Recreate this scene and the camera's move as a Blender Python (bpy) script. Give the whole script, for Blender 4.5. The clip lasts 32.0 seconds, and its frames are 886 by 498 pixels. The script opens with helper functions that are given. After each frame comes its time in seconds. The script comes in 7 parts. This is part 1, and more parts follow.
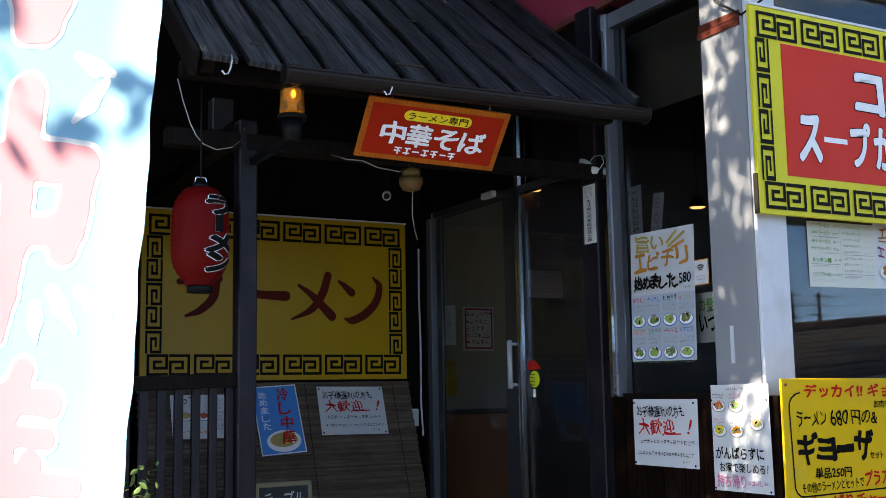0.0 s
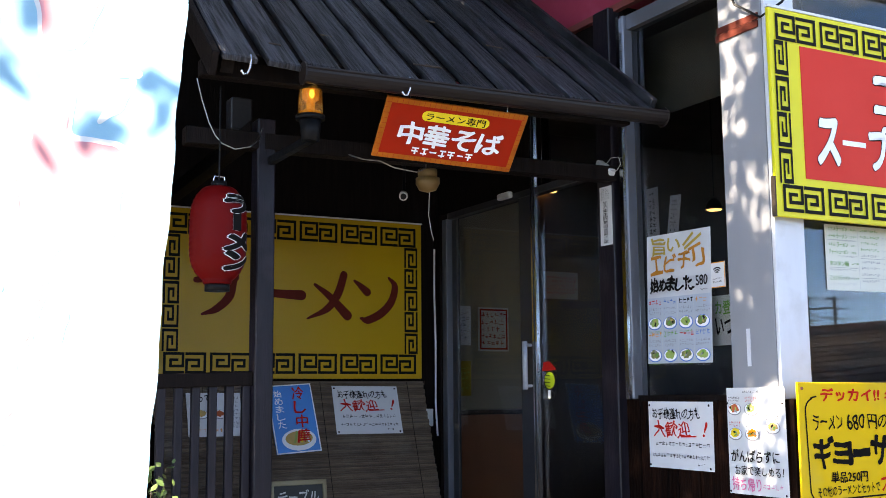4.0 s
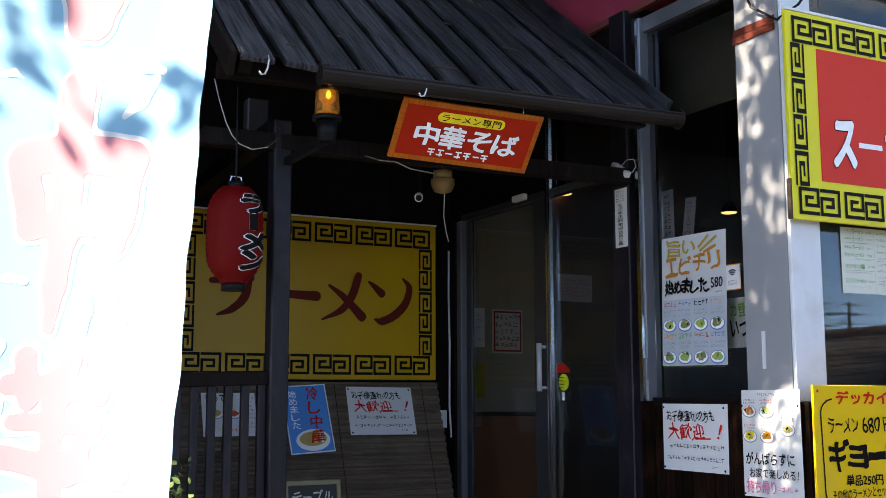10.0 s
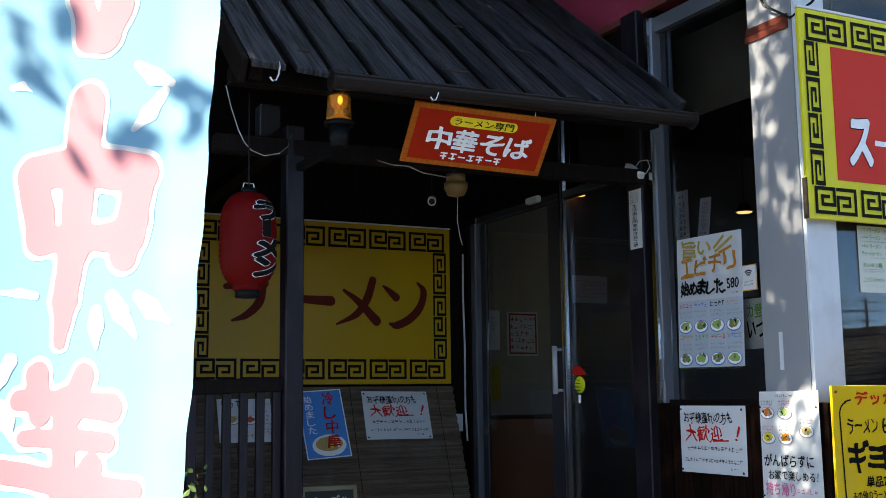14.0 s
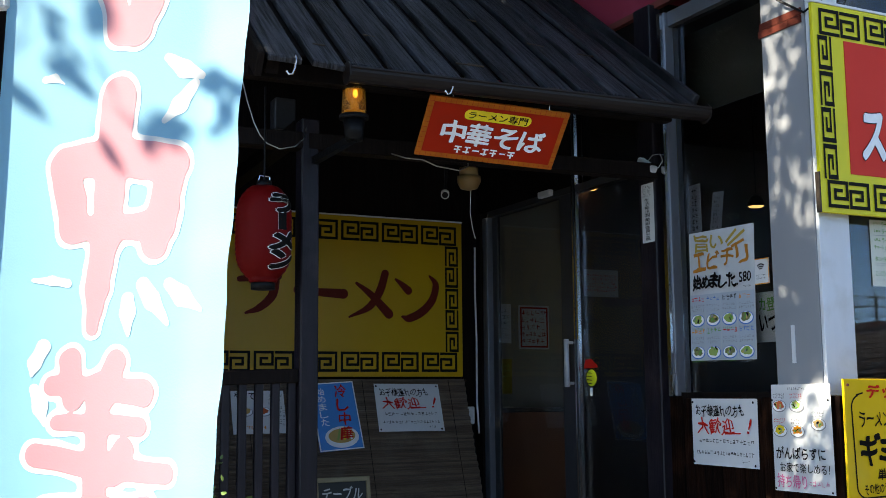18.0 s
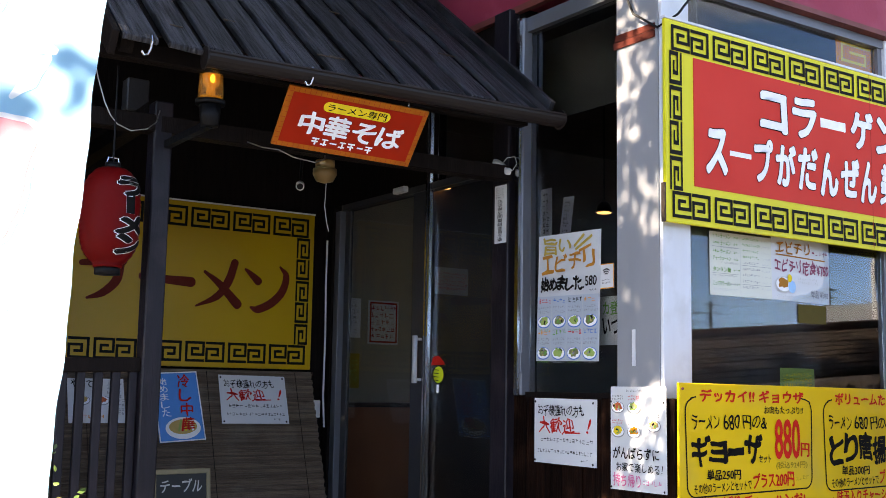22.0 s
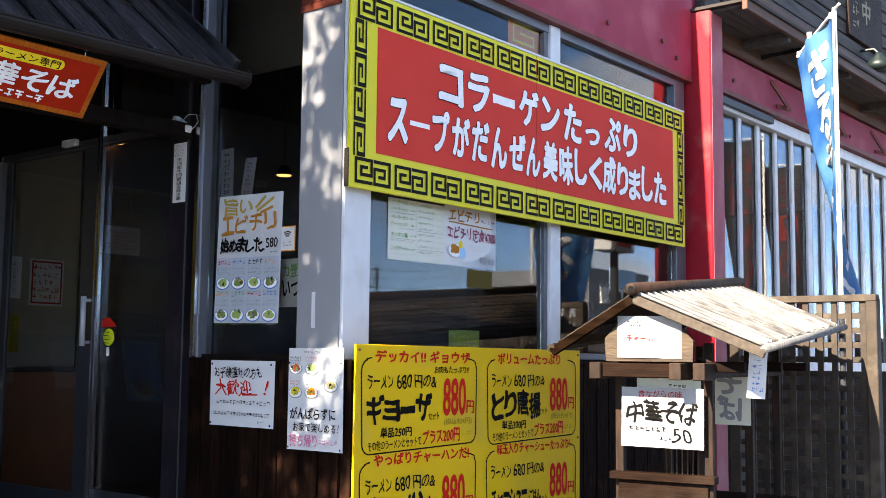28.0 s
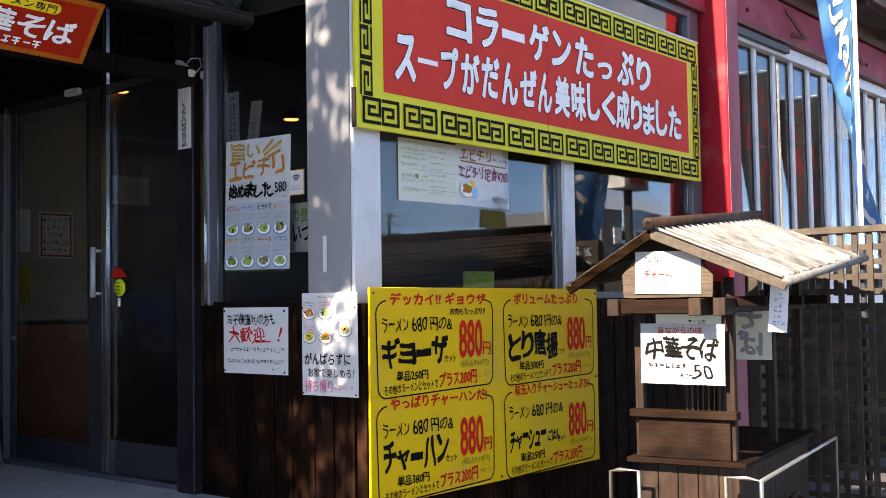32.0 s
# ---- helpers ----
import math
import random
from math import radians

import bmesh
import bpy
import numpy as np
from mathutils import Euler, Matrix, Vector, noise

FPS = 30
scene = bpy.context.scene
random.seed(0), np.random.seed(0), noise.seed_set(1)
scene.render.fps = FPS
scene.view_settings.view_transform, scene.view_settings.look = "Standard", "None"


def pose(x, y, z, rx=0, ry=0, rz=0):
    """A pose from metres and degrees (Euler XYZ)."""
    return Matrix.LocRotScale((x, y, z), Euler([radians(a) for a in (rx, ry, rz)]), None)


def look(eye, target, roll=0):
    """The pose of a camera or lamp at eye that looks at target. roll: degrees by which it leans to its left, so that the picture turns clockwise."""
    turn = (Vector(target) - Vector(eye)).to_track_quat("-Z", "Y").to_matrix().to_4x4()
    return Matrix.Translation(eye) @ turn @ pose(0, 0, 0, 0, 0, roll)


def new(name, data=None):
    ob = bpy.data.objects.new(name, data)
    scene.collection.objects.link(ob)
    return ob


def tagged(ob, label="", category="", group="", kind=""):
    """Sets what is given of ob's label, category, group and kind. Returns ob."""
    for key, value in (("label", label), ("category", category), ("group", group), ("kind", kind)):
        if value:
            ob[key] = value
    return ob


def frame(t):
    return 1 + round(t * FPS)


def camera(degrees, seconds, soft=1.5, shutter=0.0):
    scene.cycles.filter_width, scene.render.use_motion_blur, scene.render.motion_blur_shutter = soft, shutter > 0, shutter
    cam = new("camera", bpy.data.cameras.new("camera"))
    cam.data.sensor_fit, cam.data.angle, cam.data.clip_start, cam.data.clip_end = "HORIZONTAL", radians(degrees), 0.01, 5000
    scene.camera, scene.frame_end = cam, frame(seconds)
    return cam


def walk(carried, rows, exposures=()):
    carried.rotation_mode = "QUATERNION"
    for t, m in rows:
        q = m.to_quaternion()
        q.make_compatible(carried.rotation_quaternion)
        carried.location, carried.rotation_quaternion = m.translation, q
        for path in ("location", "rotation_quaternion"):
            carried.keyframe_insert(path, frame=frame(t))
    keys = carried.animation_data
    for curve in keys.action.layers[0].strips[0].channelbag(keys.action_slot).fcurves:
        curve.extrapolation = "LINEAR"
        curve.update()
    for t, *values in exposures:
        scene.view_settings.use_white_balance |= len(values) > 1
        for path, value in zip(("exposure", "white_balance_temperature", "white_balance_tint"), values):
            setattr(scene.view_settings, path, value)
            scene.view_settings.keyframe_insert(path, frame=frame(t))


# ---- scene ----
cam = camera(43.6, 32.0, soft=0.8)
PATH = [
    (0, (0.092, -0.013, 1.063), (1.054, 1.721, 1.322), -1.0),
    (0.5, (0.081, -0.019, 1.064), (1.043, 1.715, 1.328), -0.5),
    (1, (0.085, -0.014, 1.068), (1.051, 1.717, 1.33), -0.4),
    (1.5, (0.08, -0.011, 1.066), (1.043, 1.722, 1.329), -0.3),
    (2, (0.081, -0.012, 1.065), (1.034, 1.726, 1.33), -0.1),
    (2.5, (0.079, -0.015, 1.063), (1.031, 1.723, 1.332), -0.2),
    (4.5, (0.078, -0.016, 1.064), (1.016, 1.732, 1.322), -0.5),
    (5, (0.077, -0.012, 1.063), (1.017, 1.735, 1.322), -0.5),
    (5.5, (0.083, -0.011, 1.068), (1.013, 1.741, 1.327), -0.4),
    (6, (0.083, -0.016, 1.066), (1.019, 1.731, 1.333), -0.4),
    (6.5, (0.08, -0.014, 1.072), (1.01, 1.738, 1.33), -0.6),
    (7, (0.076, -0.022, 1.067), (1.003, 1.729, 1.338), -0.6),
    (7.5, (0.071, -0.021, 1.065), (1.0, 1.731, 1.33), -0.4),
    (8, (0.065, -0.02, 1.069), (0.993, 1.731, 1.344), -0.6),
    (8.5, (0.065, -0.029, 1.07), (0.985, 1.725, 1.349), -0.3),
    (9, (0.057, -0.026, 1.074), (0.979, 1.726, 1.354), -0.5),
    (9.5, (0.065, -0.026, 1.066), (0.977, 1.731, 1.351), -0.3),
    (10, (0.064, -0.021, 1.051), (0.983, 1.736, 1.317), -0.1),
    (10.5, (0.068, -0.02, 1.063), (0.99, 1.734, 1.337), -0.5),
    (11, (0.063, -0.009, 1.066), (0.983, 1.747, 1.328), -0.4),
    (11.5, (0.069, -0.008, 1.066), (0.976, 1.755, 1.335), -0.3),
    (12, (0.069, -0.01, 1.065), (0.979, 1.751, 1.334), -0.3),
    (12.5, (0.062, -0.018, 1.061), (0.966, 1.745, 1.332), -0.5),
    (13, (0.069, -0.017, 1.064), (0.98, 1.743, 1.33), -0.8),
    (13.5, (0.078, -0.006, 1.067), (0.978, 1.76, 1.334), -0.9),
    (15.5, (0.048, -0.021, 1.054), (0.94, 1.748, 1.326), -0.3),
    (16, (0.062, -0.02, 1.054), (0.947, 1.751, 1.34), -0.4),
    (16.5, (0.074, -0.017, 1.055), (0.954, 1.756, 1.346), -0.0),
    (17, (0.045, -0.031, 1.056), (0.932, 1.739, 1.338), -0.3),
    (17.5, (0.041, -0.031, 1.063), (0.921, 1.744, 1.333), -0.4),
    (18, (0.04, -0.025, 1.054), (0.922, 1.751, 1.313), -0.5),
    (18.5, (0.057, -0.011, 1.052), (0.945, 1.762, 1.313), -0.6),
    (19, (0.058, -0.012, 1.051), (0.972, 1.748, 1.309), -0.0),
    (19.5, (0.047, -0.018, 1.049), (1.004, 1.719, 1.303), 0.4),
    (20, (0.047, -0.01, 1.053), (1.059, 1.699, 1.287), 0.5),
    (20.5, (0.051, -0.006, 1.051), (1.087, 1.687, 1.296), 0.9),
    (21, (0.039, -0.014, 1.056), (1.114, 1.655, 1.298), 0.6),
    (21.5, (0.043, -0.013, 1.058), (1.132, 1.645, 1.31), 0.7),
    (22, (0.034, -0.02, 1.058), (1.148, 1.623, 1.308), 1.0),
    (22.5, (0.023, -0.013, 1.058), (1.183, 1.599, 1.295), 1.0),
    (23, (0.036, 0.001, 1.052), (1.218, 1.598, 1.278), 1.4),
    (23.5, (0.02, 0.001, 1.052), (1.251, 1.563, 1.269), 1.1),
    (24, (0.011, 0.004, 1.058), (1.263, 1.548, 1.272), 1.0),
    (24.5, (0.005, -0.005, 1.05), (1.315, 1.49, 1.277), 0.8),
    (25, (-0.002, -0.007, 1.05), (1.36, 1.442, 1.266), 1.0),
    (25.5, (-0.005, 0.002, 1.05), (1.4, 1.409, 1.263), 0.7),
    (26, (-0.012, 0.001, 1.051), (1.423, 1.376, 1.277), 0.7),
    (26.5, (-0.008, -0.002, 1.052), (1.471, 1.325, 1.275), 0.4),
    (28.5, (-0.014, 0.014, 1.051), (1.542, 1.256, 1.24), 0.7),
    (29, (-0.013, 0.023, 1.051), (1.533, 1.279, 1.229), 0.7),
    (29.5, (-0.012, 0.02, 1.053), (1.535, 1.274, 1.232), 0.4),
    (30, (-0.019, 0.02, 1.056), (1.528, 1.275, 1.238), 0.4),
    (30.5, (-0.022, 0.018, 1.047), (1.522, 1.277, 1.226), 0.7),
    (31, (-0.014, 0.022, 1.043), (1.533, 1.281, 1.197), 0.2),
    (31.5, (-0.001, 0.029, 1.039), (1.559, 1.275, 1.161), -0.5),
    (32, (0.061, 0.068, 1.036), (1.604, 1.337, 1.13), -0.9),
]
EXPOSURE = [(0, 2.2, 7800, 7), (1, 2.35, 7800, 7), (2, 2.6, 7800, 8), (2.5, 2.7, 7900, 9), (5, 2.98, 8300, 12), (6, 2.92, 8300, 12), (7, 2.75, 8300, 12), (9, 2.52, 8200, 11), (11, 2.25, 8000, 8), (13, 2.08, 7700, 5), (16, 2, 7500, 3), (19, 1.95, 7500, 3), (20, 2.35, 8000, 8), (21, 2.62, 8300, 11), (23, 2.78, 8600, 16), (25, 2.88, 8600, 17), (26, 2.72, 8500, 15), (29, 2.3, 7800, 10), (32, 2.22, 8200, 13)]
walk(cam, [(t, look(eye, target, roll)) for t, eye, target, roll in PATH], EXPOSURE)

# ---- body ----

# ---- world and sun ----
SUN_DIR = Vector((-0.77, 0.03, 0.62)).normalized()      # towards the sun
world = bpy.data.worlds.new("sky")
scene.world = world
world.use_nodes = True
wn, wl = world.node_tree.nodes, world.node_tree.links
sky = wn.new("ShaderNodeTexSky")
sky.sky_type = "NISHITA"
sky.sun_disc = False
sky.sun_elevation = math.asin(SUN_DIR.z)
sky.sun_rotation = math.atan2(SUN_DIR.x, SUN_DIR.y)
sky.air_density = 0.32
sky.dust_density = 0.05
sky.altitude = 100
sky.ozone_density = 0.6
# thin fair-weather clouds all round the sky
sc, sm, sn, sr, sx = wn.new("ShaderNodeTexCoord"), wn.new("ShaderNodeMapping"), wn.new("ShaderNodeTexNoise"), wn.new("ShaderNodeMapRange"), wn.new("ShaderNodeMix")
sm.inputs["Scale"].default_value = (1, 1, 3)
sn.inputs["Scale"].default_value, sn.inputs["Detail"].default_value, sn.inputs["Roughness"].default_value = 4.6, 7, 0.58
sr.inputs[1].default_value, sr.inputs[2].default_value, sr.inputs[4].default_value = 0.50, 0.64, 0.8
sx.data_type = "RGBA"
sx.inputs[7].default_value = (2.8, 2.95, 3.2, 1)
wl.new(sc.outputs["Generated"], sm.inputs["Vector"])
wl.new(sm.outputs[0], sn.inputs["Vector"])
wl.new(sn.outputs["Fac"], sr.inputs[0])
wl.new(sr.outputs[0], sx.inputs[0])
sh = wn.new("ShaderNodeHueSaturation")
sh.inputs["Saturation"].default_value = 1.15
wl.new(sky.outputs[0], sh.inputs["Color"])
wl.new(sh.outputs[0], sx.inputs[6])
wl.new(sx.outputs[2], wn["Background"].inputs[0])
wn["Background"].inputs[1].default_value = 0.145
sun = new("sun", bpy.data.lights.new("sun", "SUN"))
sun.data.energy = 5.0
sun.data.angle = radians(0.5)
sun.data.color = (1.0, 0.95, 0.88)
sun.matrix_world = Matrix.Translation((-6, 3, 9)) @ SUN_DIR.to_track_quat("Z", "Y").to_matrix().to_4x4()

# ---- main planes, in metres ----
GROUND = -0.40
SLAB = 0.13
XS = 3.483        # side wall of the dining room, faces -x
YF = 3.386        # front wall of the dining room, faces -y
YB = 6.40         # back wall of the porch
FASCIA = 2.957

# ---- helpers ----
WORLD = {}


def thing(name, loc, label, category, group="", rz=0.0, kind=""):
    ob = new(name)
    ob.empty_display_size = 0.1
    m = pose(*loc, 0, 0, rz)
    ob.matrix_world = m
    WORLD[ob] = m
    return tagged(ob, label, category, group, kind)


def mesh_of(name, bm, material, smooth=False):
    me = bpy.data.meshes.new(name)
    bmesh.ops.recalc_face_normals(bm, faces=bm.faces)
    bm.to_mesh(me)
    bm.free()
    me.materials.append(material)
    if smooth:
        for p in me.polygons:
            p.use_smooth = True
    return me


def part(name, bm, material, parent, label="", local=False, smooth=False):
    """One mesh under a thing or a part; the bmesh is in world places unless local."""
    if not local:
        bmesh.ops.transform(bm, matrix=WORLD[parent].inverted(), verts=bm.verts)
    ob = new(name, mesh_of(name, bm, material, smooth))
    ob.parent = parent
    WORLD[ob] = WORLD[parent]
    return tagged(ob, label)


def top(name, bm, material, label, category, group="", kind="", smooth=False, m=None):
    ob = new(name, mesh_of(name, bm, material, smooth))
    WORLD[ob] = m or Matrix()
    ob.matrix_world = WORLD[ob]
    return tagged(ob, label, category, group, kind)


def box(x0, x1, y0, y1, z0, z1, bm=None, bevel=0.0):
    bm = bm or bmesh.new()
    made = bmesh.ops.create_cube(bm, size=1.0, matrix=Matrix.LocRotScale(((x0 + x1) / 2, (y0 + y1) / 2, (z0 + z1) / 2), None, (abs(x1 - x0), abs(y1 - y0), abs(z1 - z0))))
    if bevel:
        vs = set(made["verts"])
        es = [e for e in bm.edges if e.verts[0] in vs and e.verts[1] in vs]
        bmesh.ops.bevel(bm, geom=es, offset=bevel, segments=1, affect="EDGES")
    return bm


def rod(a, b, r, bm=None, n=10, r2=None):
    bm = bm or bmesh.new()
    a, b = Vector(a), Vector(b)
    d = b - a
    m = Matrix.Translation((a + b) / 2) @ d.to_track_quat("Z", "Y").to_matrix().to_4x4()
    bmesh.ops.create_cone(bm, cap_ends=True, segments=n, radius1=r, radius2=r if r2 is None else r2, depth=d.length, matrix=m)
    return bm


def wire(points, r, bm=None, n=6):
    """One continuous tube along points."""
    bm = bm or bmesh.new()
    pts = [Vector(p) for p in points]
    pts = [p for k, p in enumerate(pts) if k == 0 or (p - pts[k - 1]).length > 1e-6]
    rings, side = [], None
    for k, p in enumerate(pts):
        d = (pts[min(k + 1, len(pts) - 1)] - pts[max(k - 1, 0)]).normalized()
        side = d.orthogonal().normalized() if side is None else (side - d * side.dot(d)).normalized()
        other = d.cross(side)
        rings.append([bm.verts.new(p + (side * math.cos(2 * math.pi * j / n) + other * math.sin(2 * math.pi * j / n)) * r) for j in range(n)])
    for lo, hi in zip(rings, rings[1:]):
        for j in range(n):
            bm.faces.new((lo[j], lo[(j + 1) % n], hi[(j + 1) % n], hi[j]))
    bm.faces.new(rings[0][::-1])
    bm.faces.new(rings[-1])
    return bm


def beam(a, b, w, h, bm=None, up=(0, 0, 1), bevel=0.0):
    """A bar of section w by h from a to b."""
    bm = bm or bmesh.new()
    a, b = Vector(a), Vector(b)
    d = (b - a).normalized()
    side = d.cross(Vector(up)).normalized()
    over = side.cross(d)
    m = Matrix((side, d, over)).transposed().to_4x4()
    m.translation = (a + b) / 2
    made = bmesh.ops.create_cube(bm, size=1.0, matrix=m @ Matrix.Diagonal((w, (b - a).length, h, 1)))
    if bevel:
        vs = set(made["verts"])
        bmesh.ops.bevel(bm, geom=[e for e in bm.edges if e.verts[0] in vs and e.verts[1] in vs], offset=bevel, segments=1, affect="EDGES")
    return bm


def plate(x0, x1, y0, y1, z=0.0, bm=None):
    bm = bm or bmesh.new()
    bm.faces.new([bm.verts.new((x, y, z)) for x, y in ((x0, y0), (x1, y0), (x1, y1), (x0, y1))])
    return bm


def disc(cx, cy, rx, ry, z, bm=None, n=18):
    bm = bm or bmesh.new()
    bm.faces.new([bm.verts.new((cx + rx * math.cos(a), cy + ry * math.sin(a), z)) for a in (2 * math.pi * k / n for k in range(n))])
    return bm


def lathe(profile, at, bm=None, n=24):
    bm = bm or bmesh.new()
    rings = [[bm.verts.new((at[0] + r * math.cos(2 * math.pi * k / n), at[1] + r * math.sin(2 * math.pi * k / n), at[2] + z)) for k in range(n)] for r, z in profile]
    for low, high in zip(rings, rings[1:]):
        for k in range(n):
            bm.faces.new((low[k], low[(k + 1) % n], high[(k + 1) % n], high[k]))
    bm.faces.new(rings[0])
    bm.faces.new(rings[-1])
    return bm


# ---- materials ----
def material(name, colour, rough=0.6, metal=0.0, second=None, scale=6.0, stretch=(1, 1, 1), amount=0.5, bump=0.15, fine=60.0, spread=0.0, sheen=0.5, stain=None, stain_scale=1.3):
    """Principled surface: two colours mixed by stretched noise, fine grain in relief, roughness that varies, stains."""
    m = bpy.data.materials.new(name)
    m.use_nodes = True
    nt, ln = m.node_tree.nodes, m.node_tree.links
    b = nt["Principled BSDF"]
    b.inputs["Metallic"].default_value = metal
    b.inputs["Specular IOR Level"].default_value = sheen
    co, mp = nt.new("ShaderNodeTexCoord"), nt.new("ShaderNodeMapping")
    mp.inputs["Scale"].default_value = stretch
    ln.new(co.outputs["Object"], mp.inputs["Vector"])
    big, small = nt.new("ShaderNodeTexNoise"), nt.new("ShaderNodeTexNoise")
    big.inputs["Scale"].default_value, big.inputs["Detail"].default_value = scale, 5
    small.inputs["Scale"].default_value, small.inputs["Detail"].default_value = fine, 3
    ln.new(mp.outputs[0], big.inputs["Vector"])
    ln.new(mp.outputs[0], small.inputs["Vector"])
    ramp = nt.new("ShaderNodeMapRange")
    ramp.inputs[1].default_value, ramp.inputs[2].default_value = 0.5 - amount / 2, 0.5 + amount / 2
    ln.new(big.outputs["Fac"], ramp.inputs[0])
    mix = nt.new("ShaderNodeMix")
    mix.data_type = "RGBA"
    second = second or tuple(c * 0.8 for c in colour)
    mix.inputs[6].default_value, mix.inputs[7].default_value = (*colour, 1), (*second, 1)
    ln.new(ramp.outputs[0], mix.inputs[0])
    out = mix.outputs[2]
    if stain:
        st, sr, sm = nt.new("ShaderNodeTexNoise"), nt.new("ShaderNodeMapRange"), nt.new("ShaderNodeMix")
        st.inputs["Scale"].default_value, st.inputs["Detail"].default_value = stain_scale, 8
        sr.inputs[1].default_value, sr.inputs[2].default_value, sr.inputs[4].default_value = 0.52, 0.72, 0.75
        sm.data_type = "RGBA"
        sm.inputs[7].default_value = (*stain, 1)
        ln.new(co.outputs["Object"], st.inputs["Vector"])
        ln.new(st.outputs["Fac"], sr.inputs[0])
        ln.new(sr.outputs[0], sm.inputs[0])
        ln.new(out, sm.inputs[6])
        out = sm.outputs[2]
    if spread:
        info, hsv, vr = nt.new("ShaderNodeObjectInfo"), nt.new("ShaderNodeHueSaturation"), nt.new("ShaderNodeMapRange")
        vr.inputs[3].default_value, vr.inputs[4].default_value = 1 - spread, 1 + spread
        ln.new(info.outputs["Random"], vr.inputs[0])
        ln.new(vr.outputs[0], hsv.inputs["Value"])
        ln.new(out, hsv.inputs["Color"])
        out = hsv.outputs[0]
    ln.new(out, b.inputs["Base Color"])
    rr = nt.new("ShaderNodeMapRange")
    rr.inputs[3].default_value, rr.inputs[4].default_value = max(rough - 0.12, 0.02), min(rough + 0.12, 1)
    ln.new(big.outputs["Fac"], rr.inputs[0])
    ln.new(rr.outputs[0], b.inputs["Roughness"])
    if bump:
        add, bp = nt.new("ShaderNodeMath"), nt.new("ShaderNodeBump")
        add.operation = "ADD"
        ln.new(big.outputs["Fac"], add.inputs[0])
        ln.new(small.outputs["Fac"], add.inputs[1])
        bp.inputs["Strength"].default_value, bp.inputs["Distance"].default_value = bump, 0.01
        ln.new(add.outputs[0], bp.inputs["Height"])
        ln.new(bp.outputs[0], b.inputs["Normal"])
    return m


def ink(name, colour, rough=0.55):
    return material(name, colour, rough, bump=0.0, scale=25, amount=0.8, sheen=0.06, second=tuple(min(c * 1.25 + 0.003, 1) for c in colour))


def glass(name, tint=(0.93, 0.95, 0.95), ior=1.5):
    m = bpy.data.materials.new(name)
    m.use_nodes = True
    b = m.node_tree.nodes["Principled BSDF"]
    b.inputs["Base Color"].default_value = (*tint, 1)
    b.inputs["Roughness"].default_value = 0.0
    b.inputs["Transmission Weight"].default_value = 1.0
    b.inputs["IOR"].default_value = ior
    return m


def glow(name, colour, strength):
    m = bpy.data.materials.new(name)
    m.use_nodes = True
    b = m.node_tree.nodes["Principled BSDF"]
    b.inputs["Base Color"].default_value = (*colour, 1)
    b.inputs["Emission Color"].default_value = (*colour, 1)
    b.inputs["Emission Strength"].default_value = strength
    return m


def cloth(name, colour, second, scale=2.2, amount=0.5):
    """Thin printed polyester that lets light through."""
    m = material(name, colour, 0.7, second=second, scale=scale, amount=amount, bump=0.06, fine=300)
    nt, ln = m.node_tree.nodes, m.node_tree.links
    b, out = nt["Principled BSDF"], nt["Material Output"]
    tr, ms = nt.new("ShaderNodeBsdfTranslucent"), nt.new("ShaderNodeMixShader")
    ln.new(b.inputs["Base Color"].links[0].from_socket, tr.inputs["Color"])
    ms.inputs[0].default_value = 0.4
    ln.new(b.outputs[0], ms.inputs[1])
    ln.new(tr.outputs[0], ms.inputs[2])
    ln.new(ms.outputs[0], out.inputs["Surface"])
    return m


M_ASPHALT = material("asphalt", (0.055, 0.055, 0.058), 0.85, second=(0.035, 0.035, 0.037), scale=3, bump=0.5, fine=180, stain=(0.09, 0.088, 0.085))
M_SLAB = material("porch_concrete", (0.40, 0.41, 0.44), 0.8, second=(0.33, 0.34, 0.37), scale=4, bump=0.2, fine=120, stain=(0.26, 0.265, 0.28))
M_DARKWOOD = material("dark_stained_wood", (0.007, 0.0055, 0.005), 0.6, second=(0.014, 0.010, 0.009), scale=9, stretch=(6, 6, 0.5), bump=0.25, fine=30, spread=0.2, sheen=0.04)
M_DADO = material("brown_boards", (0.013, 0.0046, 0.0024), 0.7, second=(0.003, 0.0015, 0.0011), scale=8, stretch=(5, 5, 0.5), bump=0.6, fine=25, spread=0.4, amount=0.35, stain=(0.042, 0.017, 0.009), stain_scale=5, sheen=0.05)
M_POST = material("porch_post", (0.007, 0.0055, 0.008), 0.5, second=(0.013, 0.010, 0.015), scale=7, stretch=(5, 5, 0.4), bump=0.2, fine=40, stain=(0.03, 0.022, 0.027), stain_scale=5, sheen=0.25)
M_ROOF = material("weathered_roof_board", (0.042, 0.042, 0.049), 0.6, second=(0.004, 0.004, 0.005), scale=5, stretch=(13, 0.6, 0.6), bump=1.0, fine=13, amount=0.22, spread=0.35, sheen=0.28)
M_GUTTER = material("brown_gutter", (0.009, 0.0062, 0.006), 0.42, second=(0.013, 0.009, 0.0085), scale=5, bump=0.02, sheen=0.25)
M_ALU = material("anodised_frame", (0.17, 0.175, 0.20), 0.42, 0.5, second=(0.15, 0.155, 0.17), scale=3, stretch=(1, 1, 0.3), bump=0.05)
